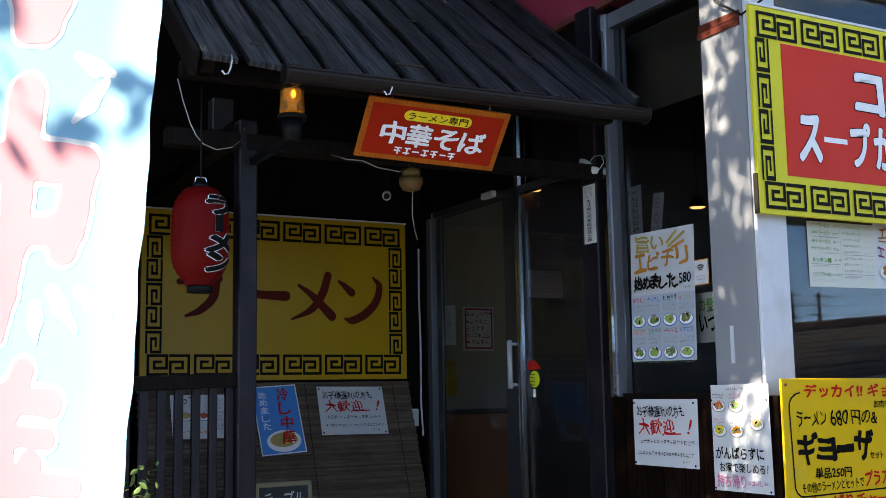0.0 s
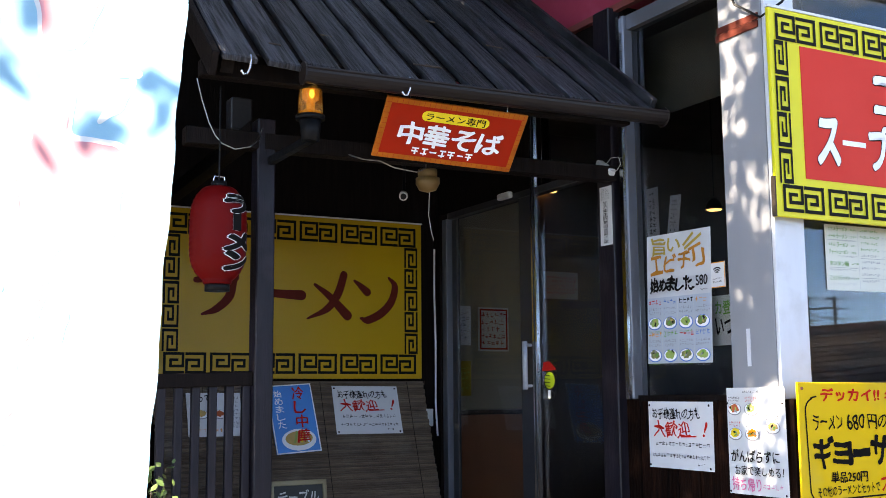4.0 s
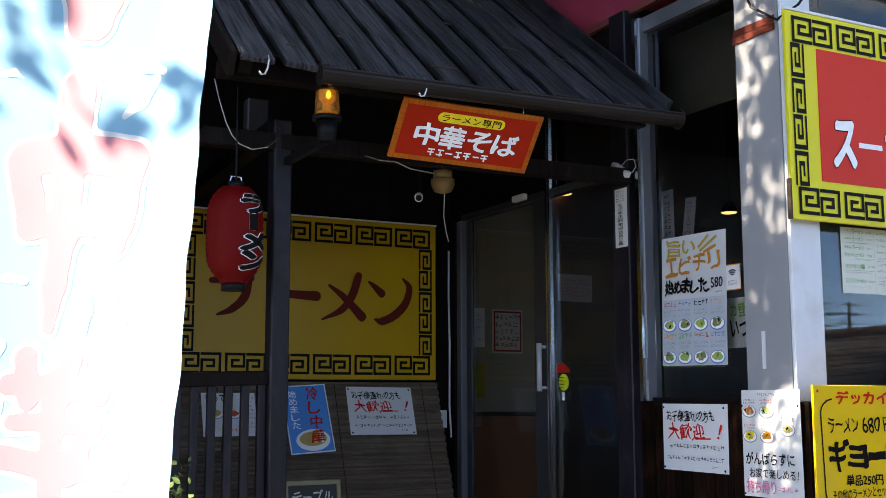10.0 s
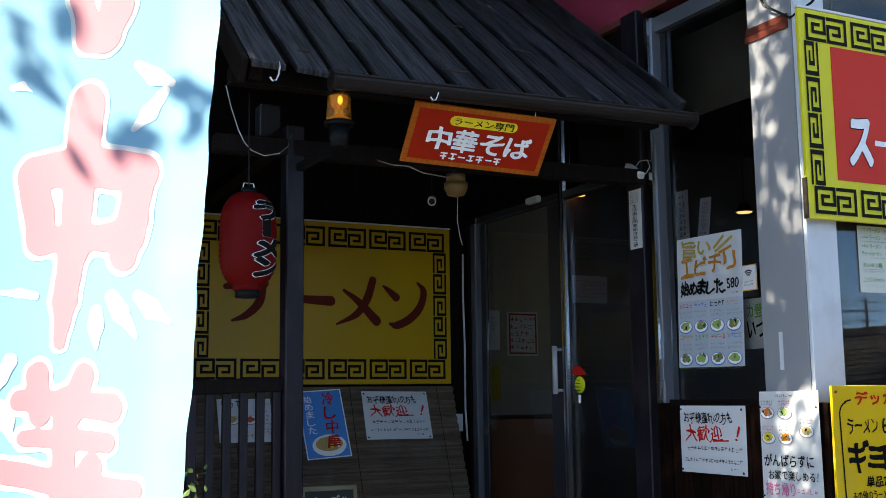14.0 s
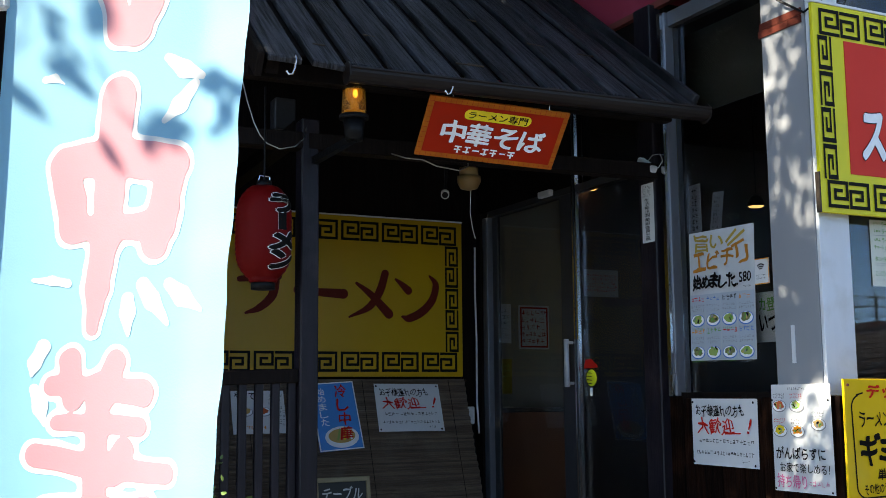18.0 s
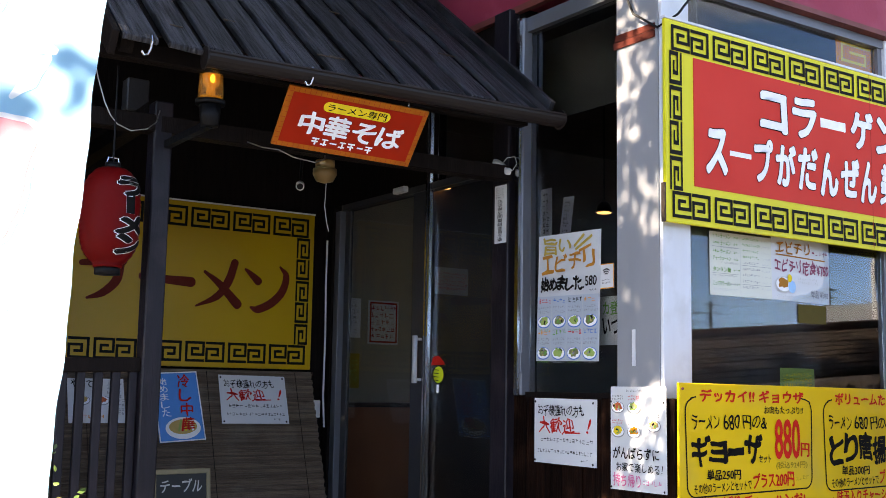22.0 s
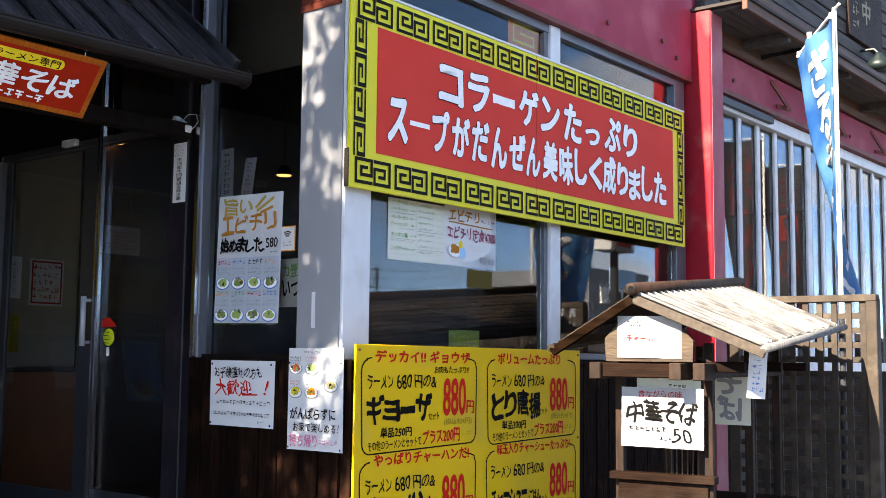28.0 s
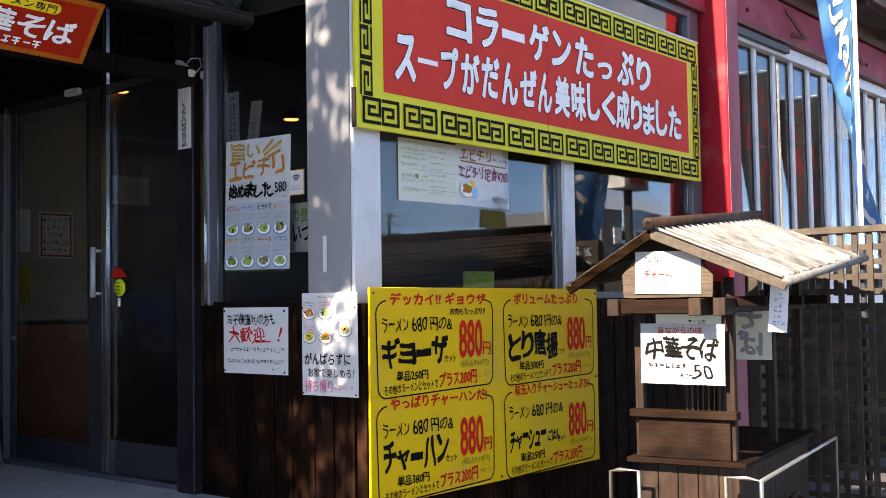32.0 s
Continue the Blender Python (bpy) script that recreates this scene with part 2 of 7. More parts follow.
M_GREYPANEL = material("grey_pillar_cladding", (0.29, 0.295, 0.315), 0.55, 0.0, second=(0.25, 0.255, 0.275), scale=3, stretch=(1, 1, 0.3), bump=0.05, stain=(0.19, 0.195, 0.21), stain_scale=2, sheen=0.15)
M_WHITEFRAME = material("white_frame", (0.72, 0.73, 0.76), 0.4, second=(0.62, 0.63, 0.66), scale=4, stretch=(2, 2, 0.4), bump=0.04, stain=(0.5, 0.49, 0.48), stain_scale=6)
M_DARKFRAME = material("dark_window_seal", (0.03, 0.03, 0.033), 0.5)
M_RED = material("red_pillar_paint", (0.36, 0.012, 0.024), 0.5, second=(0.27, 0.010, 0.019), scale=3, bump=0.1, stain=(0.50, 0.15, 0.14), stain_scale=2.5, sheen=0.2)
M_PINK = material("faded_pink_fascia", (0.37, 0.042, 0.080), 0.6, second=(0.28, 0.031, 0.062), scale=2, bump=0.12, stain=(0.46, 0.11, 0.15), stain_scale=2.4, sheen=0.2)
M_RUST = material("red_oxide_steel", (0.21, 0.045, 0.035), 0.6, second=(0.13, 0.03, 0.025), scale=8, bump=0.1)
M_YELLOW = material("lime_yellow_board", (0.76, 0.68, 0.03), 0.42, second=(0.70, 0.61, 0.03), scale=2, bump=0.02, stain=(0.60, 0.57, 0.05), stain_scale=3, sheen=0.2)
M_GOLD = material("golden_yellow_board", (0.57, 0.335, 0.008), 0.35, second=(0.51, 0.295, 0.008), scale=2, bump=0.02, stain=(0.52, 0.31, 0.015), stain_scale=2, sheen=0.25)
M_MENU = material("menu_board_yellow", (0.84, 0.55, 0.012), 0.45, second=(0.76, 0.48, 0.012), scale=2.2, bump=0.04, stain=(0.62, 0.44, 0.06), stain_scale=2.6, sheen=0.2)
M_HANGRED = material("hanging_sign_red", (0.40, 0.020, 0.006), 0.5, second=(0.33, 0.016, 0.005), scale=5, bump=0.02, sheen=0.08, stain=(0.30, 0.022, 0.008), stain_scale=6)
M_SIGNRED = material("sign_red", (0.72, 0.048, 0.032), 0.5, second=(0.66, 0.040, 0.027), scale=3, bump=0.02, sheen=0.1)
M_SIGNORANGE = material("sign_orange_edge", (0.50, 0.135, 0.012), 0.5, second=(0.34, 0.08, 0.010), scale=14, bump=0.03, sheen=0.1)
# white paper greyed to offset the strong sun on the stall notices
M_STALLPAPER = material("toned_down_paper", (0.38, 0.38, 0.39), 0.6, second=(0.33, 0.33, 0.345), scale=7, bump=0.08, fine=20, stain=(0.36, 0.35, 0.34), stain_scale=8)
M_PAPER = material("laminated_paper", (0.70, 0.70, 0.70), 0.42, second=(0.67, 0.67, 0.68), scale=5, bump=0.03, fine=20)
# white poster paper, greyed by the shade it hangs in
M_POSTERSHADE = material("shaded_poster_paper", (0.56, 0.57, 0.58), 0.5, second=(0.50, 0.51, 0.53), scale=5, bump=0.04, fine=20)
M_POSTERBLUE = material("bluish_print_paper", (0.42, 0.47, 0.54), 0.5, second=(0.37, 0.42, 0.48), scale=6, bump=0.03)
M_CREAM = material("cream_paper", (0.72, 0.72, 0.62), 0.5, second=(0.68, 0.68, 0.58), scale=5, bump=0.02)
M_BLUEPAPER = material("blue_poster", (0.045, 0.29, 0.74), 0.4, second=(0.04, 0.26, 0.70), scale=3, bump=0.02)
M_BLIND = material("dim_roll_blind", (0.085, 0.076, 0.056), 0.8, second=(0.070, 0.062, 0.046), scale=2, stretch=(1, 1, 6), bump=0.05, sheen=0.1)
M_OXIDE = material("red_oxide_steel", (0.13, 0.028, 0.018), 0.6, second=(0.08, 0.018, 0.012), scale=9, bump=0.1, sheen=0.1)
M_REED = material("reed_screen", (0.19, 0.13, 0.088), 0.75, second=(0.075, 0.050, 0.036), scale=5, stretch=(0.8, 3, 14), bump=0.5, fine=22, spread=0.3, stain=(0.21, 0.17, 0.135), stain_scale=4)
M_BLACK = ink("black_ink", (0.0045, 0.004, 0.004))
M_KEY = ink("black_key_pattern", (0.009, 0.009, 0.006))
M_INKRED = ink("red_ink", (0.56, 0.018, 0.012))
M_INKDRED = ink("dark_red_ink", (0.30, 0.02, 0.012))
M_INKWHITE = ink("white_ink", (0.82, 0.82, 0.82))
M_INKGREY = ink("grey_ink", (0.25, 0.25, 0.27))
M_INKPALE = ink("pale_ink", (0.5, 0.5, 0.48))
M_INKORANGE = ink("orange_ink", (0.70, 0.24, 0.01))
M_INKSAND = ink("sand_ink", (0.36, 0.25, 0.05))
M_INKRUST = ink("rust_orange_ink", (0.40, 0.16, 0.025))
M_INKOLIVE = ink("olive_ink", (0.30, 0.22, 0.02))
M_OLIVECARD = ink("olive_card", (0.085, 0.062, 0.012))
M_INKMAROON = ink("faded_maroon_ink", (0.125, 0.017, 0.010))
M_INKGREEN = ink("green_ink", (0.12, 0.30, 0.06))
M_INKBLUE = ink("blue_ink", (0.06, 0.16, 0.45))
M_INKPLUM = ink("plum_ink", (0.28, 0.07, 0.12))
M_INKSKY = ink("sky_blue_ink", (0.30, 0.52, 0.75))
M_INKPINK = ink("pink_ink", (0.62, 0.16, 0.30))
M_INKYELLOW = ink("yellow_ink", (0.75, 0.55, 0.03))
M_FOODRED = ink("dish_red", (0.45, 0.10, 0.04))
M_FOODTAN = ink("dish_tan", (0.50, 0.33, 0.12))
M_FOODDARK = ink("dish_olive", (0.16, 0.17, 0.07))
M_FOODGREEN = ink("dish_green", (0.28, 0.38, 0.10))
M_LANTERN = material("red_lantern_vinyl", (0.135, 0.003, 0.003), 0.5, second=(0.10, 0.002, 0.002), scale=4, bump=0.03, sheen=0.08)
M_PLASTICBLACK = material("black_plastic", (0.006, 0.006, 0.007), 0.45, sheen=0.14)
M_PLASTICWHITE = material("white_plastic", (0.75, 0.75, 0.74), 0.4, bump=0.02)
M_LAMPGREEN = material("green_lamp_enamel", (0.006, 0.014, 0.014), 0.45, bump=0.02)
M_LAMPCREAM = material("cream_lamp", (0.32, 0.20, 0.075), 0.4, bump=0.02)
M_AMBERGLASS = glass("amber_dome", (0.80, 0.46, 0.10), 1.35)
M_AMBERGLASS.node_tree.nodes["Principled BSDF"].inputs["Roughness"].default_value = 0.22
M_AMBERGLASS.node_tree.nodes["Principled BSDF"].inputs["Transmission Weight"].default_value = 0.8
M_DOORALU = material("dark_anodised_door", (0.07, 0.072, 0.082), 0.4, 0.5, second=(0.055, 0.056, 0.063), scale=3, stretch=(1, 1, 0.3), bump=0.05)
M_BEACON = glow("lit_beacon_socket", (0.80, 0.52, 0.10), 0.05)
M_SPARK = glow("beacon_filament", (1.0, 0.75, 0.35), 1.0)
M_BULB = glow("warm_ceiling_bulb", (1.0, 0.50, 0.18), 0.55)
M_PULL = material("satin_pull_handle", (0.62, 0.63, 0.65), 0.4, 0.2, bump=0.02)
# red flag print darkened along with its shaded cloth
M_DARKPRINT = ink("shaded_red_print", (0.11, 0.018, 0.018))
M_CHROME = material("brushed_steel", (0.68, 0.69, 0.71), 0.22, 1.0, bump=0.02)
M_STEEL = material("galvanised_tube", (0.52, 0.52, 0.52), 0.35, 0.9, second=(0.40, 0.36, 0.32), scale=14, bump=0.05)
M_GLASS = glass("window_glass", ior=1.4)
M_DOORGLASS = glass("tinted_door_glass", (0.72, 0.72, 0.71), 1.24)
M_STALL = material("stall_wood", (0.032, 0.0140, 0.0075), 0.7, second=(0.008, 0.0048, 0.0035), scale=6, stretch=(6, 6, 0.6), amount=0.3, bump=0.3, fine=30, spread=0.25, stain=(0.055, 0.036, 0.024), stain_scale=4, sheen=0.25)
M_STALLH = material("stall_wood_crosswise", (0.018, 0.0080, 0.0045), 0.7, second=(0.006, 0.0032, 0.0022), scale=6, stretch=(0.6, 4, 4), amount=0.4, bump=0.2, fine=24, spread=0.3, stain=(0.036, 0.022, 0.015), stain_scale=3, sheen=0.06)
M_STALLPALE = material("bare_stall_wood", (0.080, 0.050, 0.026), 0.7, second=(0.026, 0.015, 0.009), scale=5, stretch=(0.8, 3, 3), bump=0.3, fine=30, spread=0.2, stain=(0.04, 0.028, 0.02), stain_scale=7)
# one barge wood in two colours: pale for the sunlit right, dark for shade left
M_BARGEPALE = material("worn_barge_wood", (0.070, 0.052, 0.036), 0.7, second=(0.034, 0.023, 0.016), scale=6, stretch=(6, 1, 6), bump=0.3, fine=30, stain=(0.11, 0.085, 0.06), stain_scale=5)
M_BARGESHADE = material("shaded_barge_wood", (0.012, 0.0062, 0.0034), 0.8, second=(0.003, 0.0017, 0.0012), scale=4, stretch=(0.7, 8, 8), amount=0.35, bump=0.12, fine=20, sheen=0.0, stain=(0.024, 0.014, 0.009), stain_scale=6)
# brown plank tone with the left slope's shade put into it
M_ROOFSHADE = material("brown_shaded_plank", (0.060, 0.040, 0.026), 0.85, second=(0.012, 0.009, 0.008), scale=6, stretch=(9, 0.7, 9), bump=0.5, fine=26, amount=0.38, spread=0.3)
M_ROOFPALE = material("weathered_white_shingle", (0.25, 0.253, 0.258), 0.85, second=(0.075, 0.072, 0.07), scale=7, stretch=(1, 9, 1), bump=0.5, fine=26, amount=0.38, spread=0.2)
M_LATTICE = material("brown_lattice", (0.045, 0.03, 0.019), 0.7, second=(0.022, 0.015, 0.010), scale=8, bump=0.2, spread=0.25, stain=(0.11, 0.085, 0.06), stain_scale=6)
M_CHALK = material("chalkboard", (0.014, 0.018, 0.016), 0.7, second=(0.03, 0.034, 0.032), scale=5, bump=0.02)
M_BOARDFRAME = material("pale_board_frame", (0.30, 0.25, 0.14), 0.6, bump=0.1)
M_FLAGBLUE = cloth("pale_blue_flag_cloth", (0.19, 0.45, 0.63), (0.27, 0.54, 0.70))
M_FLAGDEEP = cloth("sky_blue_flag_cloth", (0.010, 0.10, 0.34), (0.10, 0.30, 0.50), 3.2, 0.28)
M_FLAGWHITE = cloth("white_flag_print", (0.74, 0.74, 0.74), (0.7, 0.7, 0.7))
M_FLAGPINK = cloth("pink_flag_print", (0.64, 0.305, 0.355), (0.58, 0.235, 0.285))
# flag cloth with its shaded side worked into the colour
M_FLAGDARK = cloth("shaded_flag_cloth", (0.02, 0.02, 0.028), (0.03, 0.03, 0.038))
M_LEAF = material("leaf", (0.055, 0.11, 0.025), 0.45, second=(0.09, 0.14, 0.03), scale=3, bump=0.1)
M_LEAFRED = material("young_leaf", (0.13, 0.095, 0.025), 0.45, second=(0.07, 0.085, 0.02), scale=3, bump=0.1)
M_FADED = material("faded_pillar_paint", (0.42, 0.13, 0.16), 0.6, second=(0.34, 0.09, 0.12), scale=4, stretch=(2, 2, 0.5), bump=0.12, stain=(0.46, 0.22, 0.23), stain_scale=3, sheen=0.2)
M_BARK = material("bark", (0.10, 0.075, 0.055), 0.9, second=(0.05, 0.04, 0.03), scale=8, stretch=(3, 3, 0.6), bump=0.8)
M_PLASTER = material("interior_plaster", (0.33, 0.295, 0.225), 0.8, second=(0.27, 0.24, 0.18), scale=3, bump=0.05)
M_INTDARK = material("dark_interior_tone", (0.035, 0.02, 0.013), 0.5, second=(0.02, 0.012, 0.009), scale=6, bump=0.1)
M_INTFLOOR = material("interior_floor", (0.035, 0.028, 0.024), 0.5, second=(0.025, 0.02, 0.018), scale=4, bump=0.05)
M_TERRACOTTA = material("orange_counter_panel", (0.30, 0.105, 0.038), 0.55, second=(0.23, 0.08, 0.03), scale=4, bump=0.05)
M_FARWALL = material("far_building_wall", (0.045, 0.038, 0.034), 0.8, second=(0.032, 0.028, 0.025), scale=0.4, bump=0.0)
M_FARGREY = material("far_shop_cladding", (0.22, 0.23, 0.25), 0.7, second=(0.19, 0.20, 0.22), scale=0.4, bump=0.0)
M_FARROOF = material("far_dark_roof", (0.022, 0.018, 0.017), 0.8, second=(0.04, 0.03, 0.027), scale=0.5, bump=0.0)
M_SOFFIT = material("weathered_grey_soffit", (0.075, 0.066, 0.064), 0.8, second=(0.03, 0.026, 0.025), scale=5, stretch=(0.5, 5, 5), bump=0.3, spread=0.2)
M_EAVE = material("brown_eave_board", (0.12, 0.055, 0.032), 0.65, second=(0.07, 0.03, 0.02), scale=6, stretch=(0.5, 5, 5), bump=0.2)

# ---- lettering ----
FONTS = {}


def letters(body, bold):
    key = (body, bold)
    if key not in FONTS:
        cu = bpy.data.curves.new("lettering", "FONT")
        cu.body, cu.size, cu.offset, cu.resolution_u = body, 1.0, bold, 3
        cu.align_x, cu.align_y = "LEFT", "BOTTOM_BASELINE"
        ob = bpy.data.objects.new("lettering", cu)
        scene.collection.objects.link(ob)
        me = bpy.data.meshes.new_from_object(ob.evaluated_get(bpy.context.evaluated_depsgraph_get()))
        co = np.zeros(len(me.vertices) * 3)
        me.vertices.foreach_get("co", co)
        co = co.reshape(-1, 3)
        faces = [tuple(p.vertices) for p in me.polygons]
        bpy.data.objects.remove(ob)
        bpy.data.meshes.remove(me)
        bpy.data.curves.remove(cu)
        FONTS[key] = (co, faces)
    return FONTS[key]


def thick(body, bold):
    """Heavier strokes: the glyphs laid over themselves, moved a little each way, each copy a hair higher."""
    co, faces = letters(body, 0.0)
    if bold < 0.004:
        return co, faces, np.zeros(len(co))
    moves = [(0.0, 0.0)]
    for k in range(8):
        u, v = bold * 1.0 * math.cos(math.pi * k / 4), bold * 0.72 * math.sin(math.pi * k / 4)
        moves.append((u * 0.87 - v * 0.5, u * 0.5 + v * 0.87))
    every = np.concatenate([co + (dx, dy, 0) for dx, dy in moves])
    n = len(co)
    joined = [tuple(i + n * k for i in f) for k in range(len(moves)) for f in faces]
    return every, joined, np.repeat(np.arange(len(moves)) * 0.00003, n)


def text(body, box4, mat_ink, parent, bold=0.0, lift=0.003, skew=0.0, turn=0.0, label="", back=None, wobble=0.03):
    """Lettering fitted into x0, x1, y0, y1 of its parent's face. back: ink of a wider outline behind it."""
    x0, x1, y0, y1 = box4
    ref, _ = letters(body, 0.0)
    lo, hi = ref.min(0), ref.max(0)
    for ink_mat, b, dz in ((back, bold + 0.022, -0.0008), (mat_ink, bold, 0.0)):
        if ink_mat is None:
            continue
        co, faces, rise = thick(body, b)
        p = (co[:, :2] - lo[:2]) / (hi[:2] - lo[:2])
        x = x0 + p[:, 0] * (x1 - x0)
        y = y0 + p[:, 1] * (y1 - y0)
        x = x + skew * (y - y0)
        # a hand-brushed wobble
        hh = abs(y1 - y0)
        ph = (x0 * 7.3 + y0 * 11.1) / max(hh, 0.01)
        xx, yy = x / hh, (y - y0) / hh
        x = x + hh * wobble * (np.sin(5.1 * yy + 2.3 * xx + ph) + 1.6 * (yy - 0.5) * np.sin(1.9 * xx + ph))
        y = y + hh * wobble * (np.sin(4.3 * xx + ph) + 0.7 * np.sin(9.1 * xx + 3.1 * yy))
        cx, cy, c, s = (x0 + x1) / 2, (y0 + y1) / 2, math.cos(turn), math.sin(turn)
        xr, yr = cx + (x - cx) * c - (y - cy) * s, cy + (x - cx) * s + (y - cy) * c
        me = bpy.data.meshes.new("lettering")
        me.from_pydata([(float(a), float(d), lift + dz + float(e)) for a, d, e in zip(xr, yr, rise)], [], faces)
        me.materials.append(ink_mat)
        ob = new("lettering" if dz == 0 else "letter_outline", me)
        ob.parent = parent
        WORLD[ob] = WORLD[parent]
        tagged(ob, label)


def column(body, x0, x1, ytop, ybot, mat_ink, parent, bold=0.0, lift=0.003, back=None):
    """Lettering that runs down, one character under the other."""
    step = (ytop - ybot) / len(body)
    for k, ch in enumerate(body):
        if ch == "ー":
            xm, w = (x0 + x1) / 2, (x1 - x0) * 0.16
            if back:
                part("letter_outline", plate(xm - w * 1.5, xm + w * 1.5, ytop - (k + 0.97) * step, ytop - (k + 0.03) * step, lift - 0.0008), back, parent, local=True)
            part("lettering", plate(xm - w, xm + w, ytop - (k + 0.9) * step, ytop - (k + 0.1) * step, lift), mat_ink, parent, local=True)
        else:
            text(ch, (x0, x1, ytop - (k + 0.94) * step, ytop - (k + 0.06) * step), mat_ink, parent, bold, lift, back=back)


def bars(x0, x1, y0, y1, mat_ink, parent, n=1, seed=0, lift=0.003):
    """Writing too small to read: n rows of plain dashes."""
    rng = random.Random(seed)
    bm = bmesh.new()
    h = (y1 - y0) / n
    for r in range(n):
        x = x0
        while x < x1 - h * 0.35:
            w = h * rng.uniform(0.45, 0.75)
            t = h * rng.uniform(0.07, 0.10)
            b0, b1 = y0 + (r + 0.14) * h, y0 + (r + 0.86) * h
            tip = rng.uniform(-0.06, 0.06) * h
            for k in range(rng.choice((1, 2, 2, 3))):
                yy = rng.uniform(b0, b1 - t)
                xa = x + rng.uniform(0, 0.25) * w
                v = [bm.verts.new((a, b, lift + 0.00015 * k)) for a, b in ((xa, yy), (x + w, yy + tip), (x + w, yy + tip + t), (xa, yy + t))]
                bm.faces.new(v)
            for k in range(rng.choice((0, 1, 1, 2))):
                xx = x + rng.uniform(0.1, 0.8) * w
                ya = rng.uniform(b0, (b0 + b1) / 2)
                v = [bm.verts.new((a, b, lift + 0.0005 + 0.00015 * k)) for a, b in ((xx, ya), (xx + t, ya), (xx + t + tip, b1), (xx + tip, b1))]
                bm.faces.new(v)
            x += w + h * rng.uniform(0.1, 0.25)
    tagged(part("unreadable_writing", bm, mat_ink, parent, local=True), kind="stuff")


def dish(cx, cy, r, food, parent, rim=None):
    part("dish_picture", disc(cx, cy, r, r * 0.62, 0.0026), rim or M_INKGREY, parent, local=True)
    part("dish_picture", disc(cx, cy + r * 0.03, r * 0.9, r * 0.54, 0.0032), M_INKWHITE, parent, local=True)
    rng = random.Random(int(cx * 997 + cy * 7919))
    bm = bmesh.new()
    rim_pts = []
    for k in range(16):
        a = 2 * math.pi * k / 16
        q = r * rng.uniform(0.5, 0.8)
        rim_pts.append(bm.verts.new((cx + math.cos(a) * q, cy + r * 0.12 + math.sin(a) * q * 0.62, 0.0038)))
    bm.faces.new(rim_pts)
    part("dish_picture", bm, food, parent, local=True)


def garnish(cx, cy, r, parent, seed):
    """Small painted dabs on a drawn dish."""
    rng = random.Random(seed)
    for k, ink_mat in enumerate((M_FOODGREEN, M_INKGREEN, M_FOODTAN, M_INKGREY, M_INKGREEN, M_BLACK)):
        a, q = rng.uniform(0, 6.28), r * rng.uniform(0.1, 0.8)
        x, y = cx + q * math.cos(a), cy + q * 0.6 * math.sin(a)
        w, t = r * rng.uniform(0.25, 0.6), rng.uniform(0, 3.1)
        part("dish_picture", beam((x - w * math.cos(t) / 2, y - w * math.sin(t) / 2, 0.0042 + 0.0002 * k), (x + w * math.cos(t) / 2, y + w * math.sin(t) / 2, 0.0042 + 0.0002 * k), r * rng.uniform(0.12, 0.3), 0.0003), ink_mat, parent, local=True)


def frame_at(corner, right, up):
    """Pose of a flat thing: origin at its lower left corner, x to its right, y up, z out of its face."""
    r, u = Vector(right).normalized(), Vector(up).normalized()
    m = Matrix((r, u, r.cross(u))).transposed().to_4x4()
    m.translation = corner
    return m


def sheet(name, m, w, h, mat_paper, label, category, group="", curl=0.006, thick=0.001, seed=0):
    """A thin sheet, very slightly curled, with a back face."""
    rng = random.Random(seed)
    bm = bmesh.new()
    nx, ny = 8, 8
    ph, ph2 = rng.uniform(0, 6), rng.uniform(0, 6)
    grids = []
    for z0 in (0.0, -thick):
        grids.append([[bm.verts.new((w * i / nx, h * j / ny, z0 - curl * 0.5 * (0.5 + 0.5 * math.sin(ph + 2.5 * i / nx + 1.7 * j / ny)) + 0.0)) for i in range(nx + 1)] for j in range(ny + 1)])
    for g in grids:
        for j in range(ny):
            for i in range(nx):
                bm.faces.new((g[j][i], g[j][i + 1], g[j + 1][i + 1], g[j + 1][i]))
    a, b = grids
    ring = [(0, i) for i in range(nx)] + [(j, nx) for j in range(ny)] + [(ny, nx - i) for i in range(nx)] + [(ny - j, 0) for j in range(ny)]
    for k, (j, i) in enumerate(ring):
        j2, i2 = ring[(k + 1) % len(ring)]
        bm.faces.new((a[j][i], a[j2][i2], b[j2][i2], b[j][i]))
    ob = top(name, bm, mat_paper, label, category, group, m=m)
    return ob


def key_mesh(s, name="key_motif"):
    """One square spiral of a meander, s wide, lower left at the origin."""
    t = s / 7.6
    pts = [(7.1, 0.5), (0.5, 0.5), (0.5, 7.1), (7.1, 7.1), (7.1, 2.7), (2.7, 2.7), (2.7, 4.9), (5.0, 4.9)]
    bm = bmesh.new()
    for k, ((xa, ya), (xb, yb)) in enumerate(zip(pts, pts[1:])):
        x0, x1, y0, y1 = min(xa, xb) - 0.5, max(xa, xb) + 0.5, min(ya, yb) - 0.5, max(ya, yb) + 0.5
        plate(x0 * t, x1 * t, y0 * t, y1 * t, 0.0004 * (k % 2), bm)
    me = bpy.data.meshes.new(name)
    bm.to_mesh(me)
    bm.free()
    me.materials.append(M_KEY)
    return me


